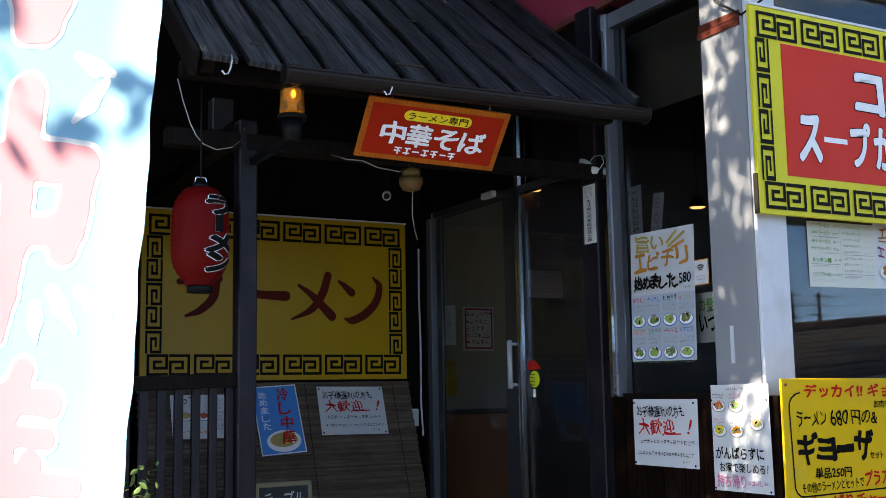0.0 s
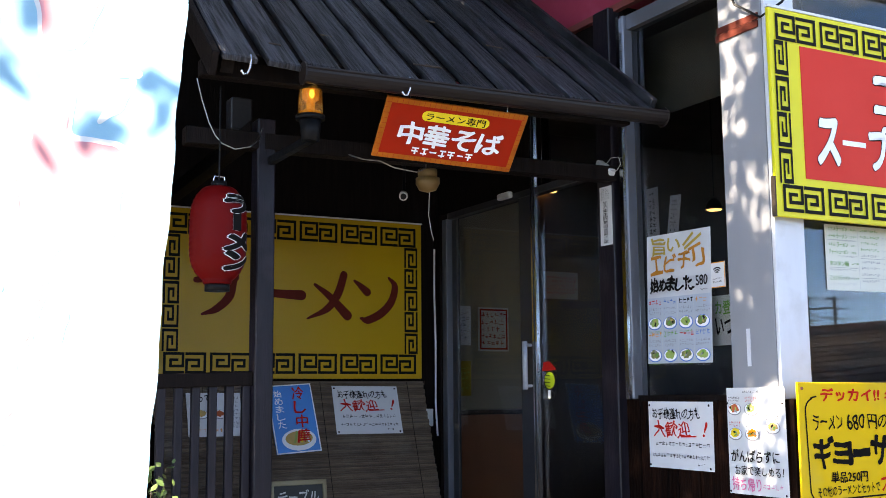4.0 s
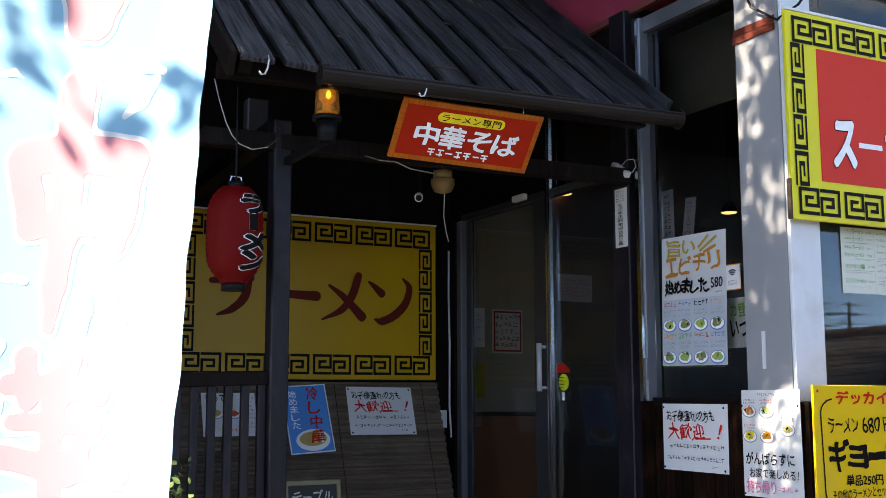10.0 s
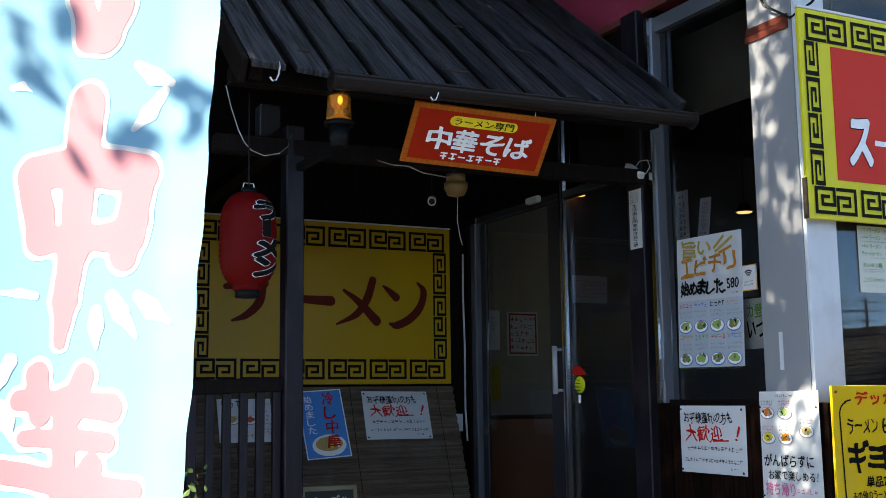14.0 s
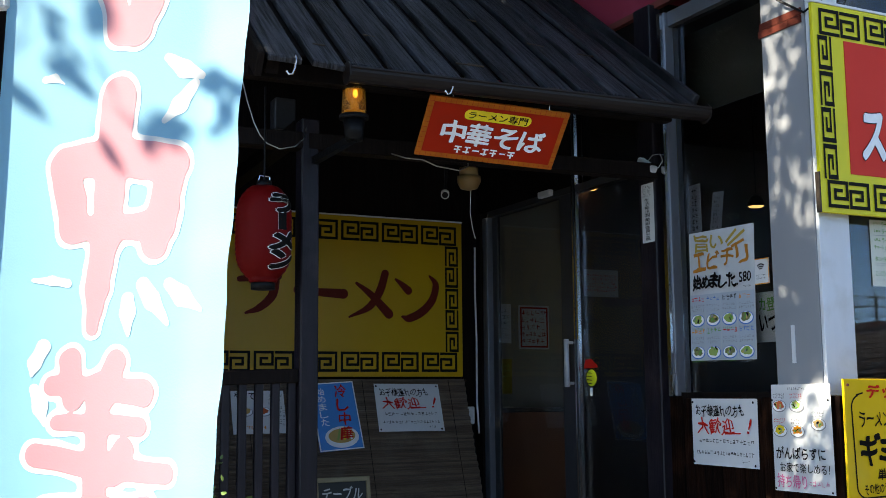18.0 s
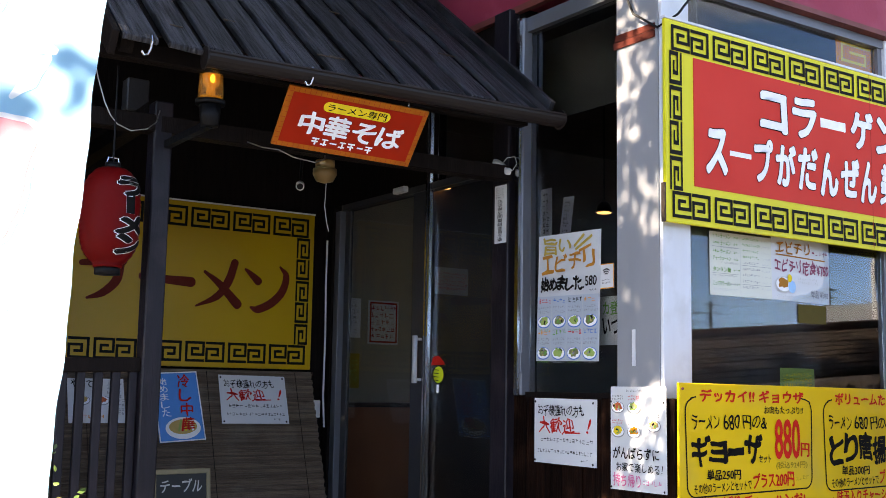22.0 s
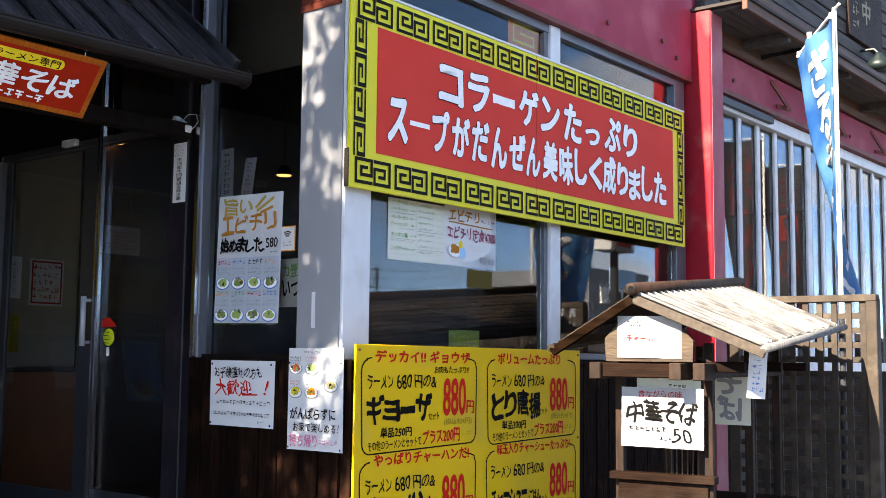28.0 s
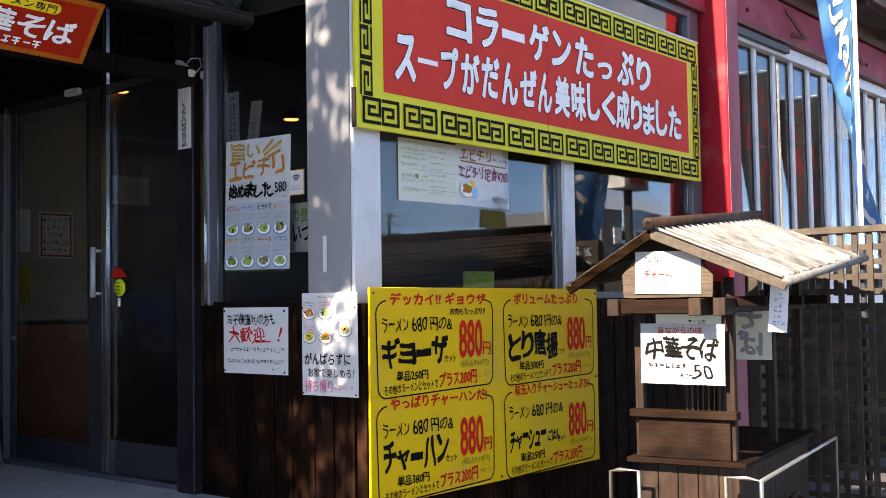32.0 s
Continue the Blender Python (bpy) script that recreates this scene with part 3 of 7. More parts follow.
def key_border(parent, w, h, s, inset, nx, ny, lift, side_w=1.0, side_h=1.0):
    """Meander squares round a board of w by h: pairs along the rows, single ones up the sides."""
    me = key_mesh(s)

    def put(x, y, turn, sx=1.0, sy=1.0):
        ob = new("key_motif", me)
        ob.parent = parent
        c = Matrix.Translation((s / 2, s / 2, 0))
        ob.matrix_local = Matrix.Translation((x, y, lift)) @ c @ Matrix.Diagonal((sx, sy, 1, 1)) @ Matrix.Rotation(turn, 4, "Z") @ c.inverted()
        WORLD[ob] = WORLD[parent]

    pitch = (w - 2 * inset) / nx
    for k in range(nx):
        x = inset + pitch * k + (pitch - 2.06 * s) / 2
        for y in (inset, h - inset - s):
            put(x, y, 0)
            put(x + 1.04 * s, y, math.pi)
    room = h - 2 * inset - 2 * s
    step = room / ny
    for k in range(ny):
        y = inset + s + step * k + (step - s) / 2
        for x in (inset - s * (1 - side_w) / 2, w - inset - s + s * (1 - side_w) / 2):
            put(x, y, math.pi / 2 if k % 2 else -math.pi / 2, side_w, side_h)


def brush_flat(points, widths, mat_c, parent, lift, steps=6):
    """One brushed stroke on a flat face: a ribbon that swells and thins along its smooth path."""
    pts = [Vector(p) for p in points]
    ext = [pts[0] * 2 - pts[1]] + pts + [pts[-1] * 2 - pts[-2]]
    path = []
    for k in range(len(pts) - 1):
        p0, p1, p2, p3 = ext[k:k + 4]
        for s in range(steps + (k == len(pts) - 2)):
            f = s / steps
            q = 0.5 * (2 * p1 + (p2 - p0) * f + (2 * p0 - 5 * p1 + 4 * p2 - p3) * f * f + (3 * p1 - p0 - 3 * p2 + p3) * f ** 3)
            path.append((q, widths[k] + (widths[k + 1] - widths[k]) * f))
    first, last = path[0], path[-1]
    for (p, w), q, at_start in ((first, path[1][0], True), (last, path[-2][0], False)):
        d = (p - q).normalized()
        for a in (0.5, 0.9, 1.25):
            cap = (p + d * w / 2 * math.sin(a), w * math.cos(a))
            path.insert(0, cap) if at_start else path.append(cap)
    bm = bmesh.new()
    rows = []
    for k, (p, w) in enumerate(path):
        d = (path[min(k + 1, len(path) - 1)][0] - path[max(k - 1, 0)][0]).normalized()
        side = Vector((-d.y, d.x)) * w / 2
        rows.append((bm.verts.new((*(p + side), lift)), bm.verts.new((*(p - side), lift))))
    for a, b in zip(rows, rows[1:]):
        bm.faces.new((a[0], a[1], b[1], b[0]))
    return part("lettering", bm, mat_c, parent, local=True)

# ---- ground, slab and walls ----
top("ground", plate(-300, 300, -300, 300, GROUND), M_ASPHALT, "grey asphalt car park, worn and patchy", "ground", kind="structure")
top("porch_floor", box(-0.6, XS + 0.02, 3.55, YB + 0.2, GROUND - 0.1, SLAB, bevel=0.012), M_SLAB, "raised pale concrete porch floor in shade", "floor", kind="structure")
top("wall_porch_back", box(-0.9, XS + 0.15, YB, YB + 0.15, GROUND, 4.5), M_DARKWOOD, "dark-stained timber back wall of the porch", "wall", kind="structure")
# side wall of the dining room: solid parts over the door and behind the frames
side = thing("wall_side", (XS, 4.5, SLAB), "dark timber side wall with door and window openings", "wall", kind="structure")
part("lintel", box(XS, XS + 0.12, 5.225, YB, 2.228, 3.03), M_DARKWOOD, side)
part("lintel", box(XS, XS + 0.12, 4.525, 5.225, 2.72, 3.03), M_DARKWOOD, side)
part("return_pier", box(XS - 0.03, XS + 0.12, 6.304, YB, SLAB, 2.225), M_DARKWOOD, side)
part("upper_wall", box(XS, XS + 0.12, YF, YB + 0.15, 3.03, 4.6), M_PINK, side, "faded pink painted upper wall")
part("lower_wall", box(XS + 0.02, XS + 0.12, YF + 0.02, 4.41, GROUND, 1.0), M_INTDARK, side)
front = thing("wall_front", (5.2, YF, GROUND), "front wall with brown boarded dado and pink fascia", "wall", kind="structure")
part("lower_wall", box(XS + 0.14, 6.85, YF, YF + 0.12, GROUND, 1.03), M_INTDARK, front)
part("upper_wall", box(XS + 0.125, 14.0, YF + 0.02, YF + 0.14, FASCIA, 4.7), M_PINK, front, "faded pink painted upper wall")
part("fascia_board", box(XS - 0.02, 6.85, YF - 0.045, YF + 0.018, FASCIA, 4.2), M_PINK, front, "faded pink fascia board with bolts")
part("fascia_board", box(7.02, 14.0, YF - 0.045, YF + 0.018, 2.99, 3.26), M_PINK, front, "faded pink fascia board with bolts")
part("fascia_edge", box(7.02, 14.0, YF - 0.06, YF + 0.015, 2.955, 2.988), M_RUST, front, "red oxide edge strip")
part("fascia_edge", box(XS, 6.85, YF - 0.05, YF + 0.015, FASCIA - 0.028, FASCIA - 0.002), M_RUST, front, "red oxide edge strip")
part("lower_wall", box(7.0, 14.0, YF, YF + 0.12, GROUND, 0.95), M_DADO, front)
part("fascia_edge", box(XS - 0.035, XS - 0.003, YF, 5.6, 3.0, 3.035), M_RUST, side, "red oxide edge strip")
part("fascia_board", box(XS - 0.03, XS - 0.002, YF, 5.6, 3.037, 4.2), M_PINK, side, "faded pink fascia board with bolts")

# interior shell of the dining room
top("floor_inside", box(XS + 0.13, 14, YF + 0.15, 9.0, SLAB - 0.2, SLAB), M_INTFLOOR, "dark floor inside the dining room", "floor", kind="structure")
# room surfaces take the gloom of the unlit interior in their colour
top("ceiling_inside", box(XS + 0.13, 14, YF + 0.15, 9.0, 2.98, 3.05), M_INTDARK, "ceiling inside the dining room, coloured dark as unlit", "ceiling", kind="structure")
top("wall_inside_back", box(XS + 0.13, 14, 9.0, 9.1, SLAB, 3.0), M_INTDARK, "back wall inside the dining room, coloured dark as unlit", "wall", kind="structure")
top("wall_inside_side", box(14, 14.1, YF, 9.1, GROUND, 4.6), M_INTDARK, "end wall of the dining room, coloured dark as unlit", "wall", kind="structure")
top("wall_inside_hall", box(XS + 0.13, 4.36, 6.75, 6.85, SLAB, 2.98), M_PLASTER, "dim plaster partition behind the entrance", "wall", kind="structure")
# same partition as the hall's, given a dark colour where the room is unlit
top("wall_inside_room", box(4.362, 9.0, 6.74, 6.85, SLAB, 2.98), M_INTDARK, "rest of the plaster partition, coloured dark as unlit", "wall", kind="structure")
# unseen overhang, added to keep sky light off the upper side wall
top("roof_overhang", box(XS - 0.75, XS, YF - 0.1, YB + 0.3, 3.62, 3.72), M_SOFFIT, "added grey overhang out of view that shades the side wall", "roof", kind="structure")
top("roof_slab", box(XS, 14.1, YF - 0.02, 9.1, 4.6, 4.7), M_FARROOF, "flat dark roof of the dining room", "roof", kind="structure")
counter = thing("reception_counter", (3.92, 6.55, SLAB), "orange-brown counter just inside the entrance", "counter")
part("counter_body", box(3.63, 4.24, 6.45, 6.745, SLAB, 0.925), M_TERRACOTTA, counter)
part("counter_top", box(3.62, 4.26, 6.43, 6.745, 0.926, 0.955, bevel=0.006), M_INTDARK, counter)
for k, (x, y, z) in enumerate(((4.59, 6.68, 2.535), (4.6, 4.964, 2.141), (6.6, 5.2, 2.5), (8.6, 5.2, 2.5))):
    lamp = thing("pendant_lamp", (x, y, z), "small lit warm pendant lamp on a thin cord", "lamp", "pendant lamps in the dining room")
    shade = part("shade", lathe([(0.02, 0.07), (0.04, 0.05), (0.056, 0.0), (0.052, 0.0), (0.036, 0.045), (0.015, 0.06)], (x, y, z)), M_PLASTICBLACK, lamp, smooth=True)
    part("bulb", lathe([(0.005, -0.008), (0.040, -0.004), (0.046, 0.003), (0.03, 0.02)], (x, y, z), n=14), M_BULB, shade, "glowing warm bulb", smooth=True)
    part("cord", rod((x, y, z + 0.08), (x, y, 2.98), 0.004), M_PLASTICBLACK, lamp)
for k, (x, y) in enumerate(((5.2, 4.3), (6.9, 4.3))):
    tb = thing("dining_table", (x, y, SLAB), "dark wooden dining table beside the window", "table", "dining tables")
    part("tabletop", box(x - 0.6, x + 0.6, y - 0.38, y + 0.38, SLAB + 0.68, SLAB + 0.72, bevel=0.005), M_INTDARK, tb)
    for sx in (-0.52, 0.52):
        for sy in (-0.3, 0.3):
            part("leg", box(x + sx - 0.03, x + sx + 0.03, y + sy - 0.03, y + sy + 0.03, SLAB, SLAB + 0.68), M_INTDARK, tb)

top("window_ledge", box(XS + 0.14, 6.66, YF + 0.122, YF + 0.42, 1.03, 1.07, bevel=0.004), M_INTDARK, "dark wooden ledge inside the front window", "ledge", kind="structure")
val = box(XS + 0.30, XS + 0.31, 3.45, 4.56, 2.50, 2.95)
top("roll_blind", val, M_BLIND, "dim beige roll blind under the ceiling inside the side window", "blind", kind="structure")

# papers pinned on the partition, seen through the door
for k, (x, z, w, h, c, pen) in enumerate(((3.78, 1.40, 0.15, 0.275, M_PAPER, M_INKGREY), (3.99, 1.36, 0.25, 0.31, M_INKPALE, M_INKDRED), (3.78, 1.05, 0.15, 0.24, M_INKOLIVE, M_FOODGREEN), (4.55, 1.75, 0.30, 0.20, M_INKGREY, M_INKDRED))):
    np9 = sheet("partition_notice", frame_at((x, 6.735, z), (1, 0, 0), (0, 0, 1)), w, h, c, "dim paper notice pinned on the partition inside", "notice", "notices inside the entrance", seed=200 + k)
    bars(0.02, w - 0.02, 0.03, h - 0.03, pen, np9, 5, 210 + k)
    if k == 1:
        for b4 in ((0.012, 0.238, 0.012, 0.024), (0.012, 0.238, 0.286, 0.298), (0.012, 0.024, 0.024, 0.286), (0.226, 0.238, 0.024, 0.286)):
            part("red_rim", plate(*b4, 0.003), M_INKDRED, np9, local=True)

# ---- entrance: sliding doors in the side wall ----
door = thing("door_1", (XS, 5.7, SLAB), "grey aluminium glazed sliding door with a steel pull handle", "door", kind="structure")
part("jamb", box(XS - 0.015, XS + 0.06, 6.235, 6.30, SLAB, 2.19, bevel=0.004), M_ALU, door, "grey door jamb")
part("head_rail", box(XS - 0.01, XS + 0.06, 4.525, 6.233, 2.188, 2.226), M_DARKFRAME, door)
part("threshold", box(XS - 0.03, XS + 0.08, 4.525, 6.234, SLAB, SLAB + 0.025), M_ALU, door)
part("stile", box(XS - 0.012, XS + 0.022, 5.226, 5.362, SLAB + 0.03, 2.187, bevel=0.003), M_DOORALU, door)
part("stile", box(XS + 0.024, XS + 0.05, 5.30, 5.41, SLAB + 0.03, 2.187, bevel=0.003), M_DOORALU, door)
part("stile", box(XS + 0.024, XS + 0.05, 6.17, 6.234, SLAB + 0.03, 2.187, bevel=0.003), M_DARKFRAME, door)
part("pane", box(XS + 0.03, XS + 0.036, 4.53, 5.176, 2.228, 2.719), M_DOORGLASS, door)
for ya in (5.178, 5.208):
    part("edge_strip", box(XS - 0.022, XS + 0.0, ya, ya + 0.014, SLAB + 0.03, 2.66), M_CHROME, door, "bright steel edge strip")
part("edge_seal", box(XS - 0.014, XS + 0.0, 5.193, 5.207, SLAB + 0.03, 2.66), M_DARKFRAME, door)
part("bottom_rail", box(XS + 0.026, XS + 0.048, 5.412, 6.168, SLAB + 0.03, SLAB + 0.16), M_DOORALU, door)
part("bottom_rail", box(XS + 0.002, XS + 0.024, 4.53, 5.176, SLAB + 0.03, SLAB + 0.2), M_DOORALU, door)
pane = part("pane", box(XS + 0.034, XS + 0.040, 5.411, 6.169, SLAB + 0.161, 2.187), M_DOORGLASS, door)
pane = part("pane", box(XS + 0.010, XS + 0.016, 4.53, 5.176, SLAB + 0.201, 2.187), M_DOORGLASS, door)
hbm = rod((XS - 0.055, 5.252, 1.085), (XS - 0.055, 5.252, 1.352), 0.015, n=12)
for z in (1.105, 1.332):
    rod((XS - 0.055, 5.252, z), (XS - 0.0, 5.252, z), 0.009, hbm)
part("handle", hbm, M_PULL, door, "vertical steel pull handle", smooth=True)
st = sheet("door_sticker", frame_at((XS - 0.003, 5.158, 1.035), (0, -1, 0), (0, 0, 1)), 0.145, 0.21, M_GLASS, "clear door sticker with a red roof and yellow hand shape", "sticker", curl=0.0)
roof_bm = bmesh.new()
roof_bm.faces.new([roof_bm.verts.new(v) for v in ((0.0, 0.150, 0.002), (0.14, 0.153, 0.002), (0.128, 0.168, 0.002), (0.075, 0.203, 0.002), (0.018, 0.198, 0.002))])
part("red_mark", roof_bm, M_INKRED, st, local=True)
part("black_mark", plate(0.02, 0.12, 0.145, 0.1495, 0.0021), M_BLACK, st, local=True)
part("yellow_mark", disc(0.075, 0.098, 0.056, 0.052, 0.002), M_BLACK, st, local=True)
part("yellow_mark", disc(0.075, 0.098, 0.050, 0.046, 0.0026), ink("lime_ink", (0.55, 0.62, 0.03)), st, local=True)
for k in range(4):
    part("black_mark", beam((0.028, 0.070 + 0.019 * k, 0.0032), (0.078, 0.066 + 0.019 * k, 0.0032), 0.004, 0.0006), M_BLACK, st, local=True)
part("white_mark", plate(0.058, 0.082, 0.0, 0.044, 0.002), M_INKWHITE, st, local=True)

# ---- side window beside the entrance ----
sw = thing("window_side", (XS, 4.0, 1.03), "tall fixed side window in grey aluminium frames", "window", kind="structure")
part("window_frame", box(XS - 0.04, XS + 0.05, 4.302, 4.348, 1.033, 2.955, bevel=0.004), M_ALU, sw)
part("window_frame", box(XS - 0.06, XS - 0.041, 4.312, 4.338, 1.033, 2.95), M_CHROME, sw, "pale track strip")
part("window_frame", box(XS - 0.02, XS + 0.05, 3.652, 4.301, 2.88, 2.955), M_ALU, sw)
part("window_sill", box(XS - 0.015, XS + 0.05, 3.652, 4.301, 1.0, 1.05), M_DARKWOOD, sw)
pane = part("pane", box(XS + 0.012, XS + 0.018, 3.652, 4.301, 1.051, 2.879), M_DOORGLASS, sw)
part("track_end", box(XS - 0.055, XS - 0.041, 4.29, 4.311, 1.14, 1.24, bevel=0.003), M_ALU, sw)
# added dark strip in place of the unlit gap between frame and post
part("mullion", box(XS + 0.0, XS + 0.1, 4.349, 4.384, GROUND, 3.02), M_DARKWOOD, sw)
pil = thing("corner_pillar", (XS, YF, 1.0), "grey clad corner pillar with leaf shadows on it", "pillar", kind="structure")
part("cladding", box(XS - 0.012, XS + 0.1, YF + 0.001, 3.65, 1.031, 3.0, bevel=0.003), M_GREYPANEL, pil)
part("white_edge", box(XS - 0.008, XS + 0.165, YF - 0.02, YF - 0.0005, 1.031, FASCIA - 0.03, bevel=0.003), M_WHITEFRAME, pil, "white painted front edge strip")
part("steel_strap", box(XS - 0.02, XS - 0.013, 3.40, 3.66, 2.624, 2.655), M_OXIDE, pil, "red oxide steel strap")
part("steel_strap", box(XS - 0.017, XS - 0.013, 3.40, 3.655, 2.659, 2.69), M_OXIDE, pil, "red oxide steel strap")
part("slot_handle", box(XS - 0.016, XS - 0.0125, 3.53, 3.55, 1.17, 1.33), M_WHITEFRAME, pil)
wp = wire([(XS - 0.03, 3.62, 2.98), (XS - 0.05, 3.5, 2.75), (XS - 0.02, 3.38, 2.66), (XS + 0.05, 3.32, 2.72), (XS + 0.2, 3.31, 2.9)], 0.006)
top("black_cable", wp, M_PLASTICBLACK, "thin black cable looped over the corner pillar", "cable")

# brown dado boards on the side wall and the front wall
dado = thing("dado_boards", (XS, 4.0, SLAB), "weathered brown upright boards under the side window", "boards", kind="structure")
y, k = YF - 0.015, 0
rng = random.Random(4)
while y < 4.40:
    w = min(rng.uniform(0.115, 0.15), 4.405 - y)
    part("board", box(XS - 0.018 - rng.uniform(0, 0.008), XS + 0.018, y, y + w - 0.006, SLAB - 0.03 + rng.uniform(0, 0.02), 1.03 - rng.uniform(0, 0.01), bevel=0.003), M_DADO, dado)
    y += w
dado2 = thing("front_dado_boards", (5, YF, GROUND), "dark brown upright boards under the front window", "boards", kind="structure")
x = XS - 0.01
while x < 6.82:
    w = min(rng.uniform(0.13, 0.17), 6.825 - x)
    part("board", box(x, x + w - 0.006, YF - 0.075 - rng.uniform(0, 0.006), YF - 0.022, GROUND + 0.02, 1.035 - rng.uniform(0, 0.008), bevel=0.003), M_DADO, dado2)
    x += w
top("brown_post", box(XS - 0.07, XS + 0.03, 4.385, 4.52, SLAB, 3.02, bevel=0.006), M_POST, "dark brown timber post beside the door", "post")

# ---- front window of the dining room ----
fw = thing("window_front", (5.2, YF, 1.04), "wide front window in pale aluminium frames reflecting the sky", "window", kind="structure")
part("window_frame", box(5.135, 5.235, YF - 0.012, YF + 0.06, 1.04, FASCIA - 0.03, bevel=0.004), M_WHITEFRAME, fw)
part("window_frame", box(5.10, 5.134, YF + 0.01, YF + 0.06, 1.04, FASCIA - 0.03), M_ALU, fw)
part("window_frame", box(6.66, 6.80, YF - 0.005, YF + 0.06, 1.04, FASCIA - 0.03, bevel=0.004), M_ALU, fw)
part("window_frame", box(XS + 0.166, 6.66, YF + 0.0, YF + 0.06, FASCIA - 0.075, FASCIA - 0.03), M_ALU, fw)
part("window_sill", box(XS + 0.166, 6.82, YF - 0.02, YF + 0.06, 1.036, 1.075, bevel=0.004), M_ALU, fw)
for x0, x1 in ((XS + 0.167, 5.099), (5.236, 6.659)):
    pane = part("pane", box(x0, x1, YF + 0.03, YF + 0.036, 1.076, FASCIA - 0.076), M_GLASS, fw)
rp = top("red_pillar", box(6.83, 7.015, 3.20, YF + 0.02, GROUND, 3.42, bevel=0.008), M_RED, "red painted timber pillar with peeling faded paint", "pillar", kind="structure")
part("faded_face", box(6.842, 7.013, 3.1965, 3.199, GROUND + 0.01, 3.41), M_FADED, rp, "faded pink front face", local=True)
# second bay with a row of white mullions
bay = thing("window_bay", (9.5, YF, 0.95), "white framed window with many upright bars", "window", kind="structure")
part("window_frame", box(7.02, 13.9, YF - 0.01, YF + 0.07, 2.86, 2.95, bevel=0.004), M_WHITEFRAME, bay)
part("window_frame", box(7.02, 13.9, YF - 0.01, YF + 0.07, 0.95, 1.03, bevel=0.004), M_WHITEFRAME, bay)
part("track_cover", box(7.3, 8.25, YF - 0.05, YF - 0.011, 2.885, 2.935), M_DARKFRAME, bay, "black track cover")
x = 7.06
k = 0
while x < 13.8:
    wide = 0.058 if k % 6 else 0.10
    part("window_bar", box(x, x + wide, YF + 0.028, YF + 0.05, 1.03, 2.86, bevel=0.003), M_WHITEFRAME, bay)
    part("window_seal", box(x + wide, x + wide + 0.018, YF + 0.034, YF + 0.05, 1.03, 2.86), M_DARKFRAME, bay)
    x += 0.345
    k += 1
pane = part("pane", box(7.06, 13.8, YF + 0.051, YF + 0.057, 1.031, 2.859), M_GLASS, bay)

# eave over the second bay
eave = thing("timber_eave", (9, 3.0, 3.3), "weathered timber eave with grey soffit boards and brown edge", "eave", kind="structure")
for k in range(3):
    part("soffit_board", box(6.86, 14.0, 2.96 + 0.14 * k, 3.095 + 0.14 * k, 3.40 + 0.0 * k, 3.42), M_SOFFIT, eave)
part("eave_roofing", box(6.82, 14.0, 2.90, YF + 0.0, 3.424, 3.445), M_FARROOF, eave)
part("edge_board", box(7.02, 14.0, YF - 0.08, YF - 0.046, 3.27, 3.40, bevel=0.004), M_EAVE, eave)
part("edge_board", box(6.80, 14.0, 2.92, 2.958, 3.36, 3.5, bevel=0.004), M_EAVE, eave)
for x in (7.6, 8.9, 10.2, 11.5):
    part("rafter", box(x, x + 0.06, 2.96, YF - 0.081, 3.33, 3.398), M_SOFFIT, eave)
part("steel_brace", beam((7.9, YF - 0.1, 3.33), (8.1, 3.0, 3.40), 0.02, 0.03), M_PLASTICBLACK, eave)
for x in (8.2, 9.5, 10.6, 11.8):
    hk = thing("fascia_bracket", (x, YF - 0.06, 3.1), "rusty red steel bracket bolted to the pink fascia", "bracket", "brackets on the fascia")
    part("arm", beam((x, YF - 0.05, 3.22), (x + 0.16, YF - 0.12, 3.03), 0.015, 0.03), M_RUST, hk)
    part("hook", beam((x + 0.1, YF - 0.05, 3.04), (x + 0.22, YF - 0.12, 3.02), 0.015, 0.03), M_RUST, hk)
siding = thing("plank_siding", (10, YF, 3.5), "dark weathered plank siding above the eave", "siding", kind="structure")
rng = random.Random(31)
for k in range(9):
    z = 3.50 + 0.125 * k
    part("plank", box(7.02, 14.0, YF - 0.062 - rng.uniform(0, 0.008), YF + 0.018, z, z + 0.117 - rng.uniform(0, 0.006), bevel=0.004), M_SOFFIT, siding)
m = frame_at((9.93, 3.29, 4.0), (1, 0, 0), (0, 0, 1))
hs9 = top("hanging_plaque", box(0, 0.95, 0, 0.55, -0.04, 0, bevel=0.006), M_STALL, "brown wooden plaque with pale green letters on the siding", "sign", m=m)
text("中", (0.36, 0.58, 0.20, 0.42), M_BOARDFRAME, hs9, 0.03, 0.004)
bars(0.08, 0.26, 0.08, 0.44, M_BOARDFRAME, hs9, 3, 170, 0.004)
wl9 = thing("wall_lamp", (10.32, 3.25, 3.8), "dark green enamel wall lamp under the plaque", "lamp")
part("shade", lathe([(0.13, 0.0), (0.10, 0.07), (0.04, 0.13), (0.03, 0.16)], (10.32, 3.16, 3.73), n=20), M_LAMPGREEN, wl9, smooth=True)
part("arm", wire([(10.32, 3.16, 3.88), (10.32, 3.20, 3.93), (10.32, YF - 0.05, 3.93)], 0.014), M_LAMPGREEN, wl9)

bm = bmesh.new()
for x, z in ((4.9, 3.2), (5.7, 3.07), (6.4, 3.12), (6.6, 3.05), (7.5, 3.08), (9.0, 3.06), (10.0, 3.07)):
    rod((x, YF - 0.046, z), (x, YF - 0.062, z), 0.016, bm, 8)
part("fascia_bolt", bm, M_RUST, front)

# ---- porch roof ----
SLOPE = 0.754
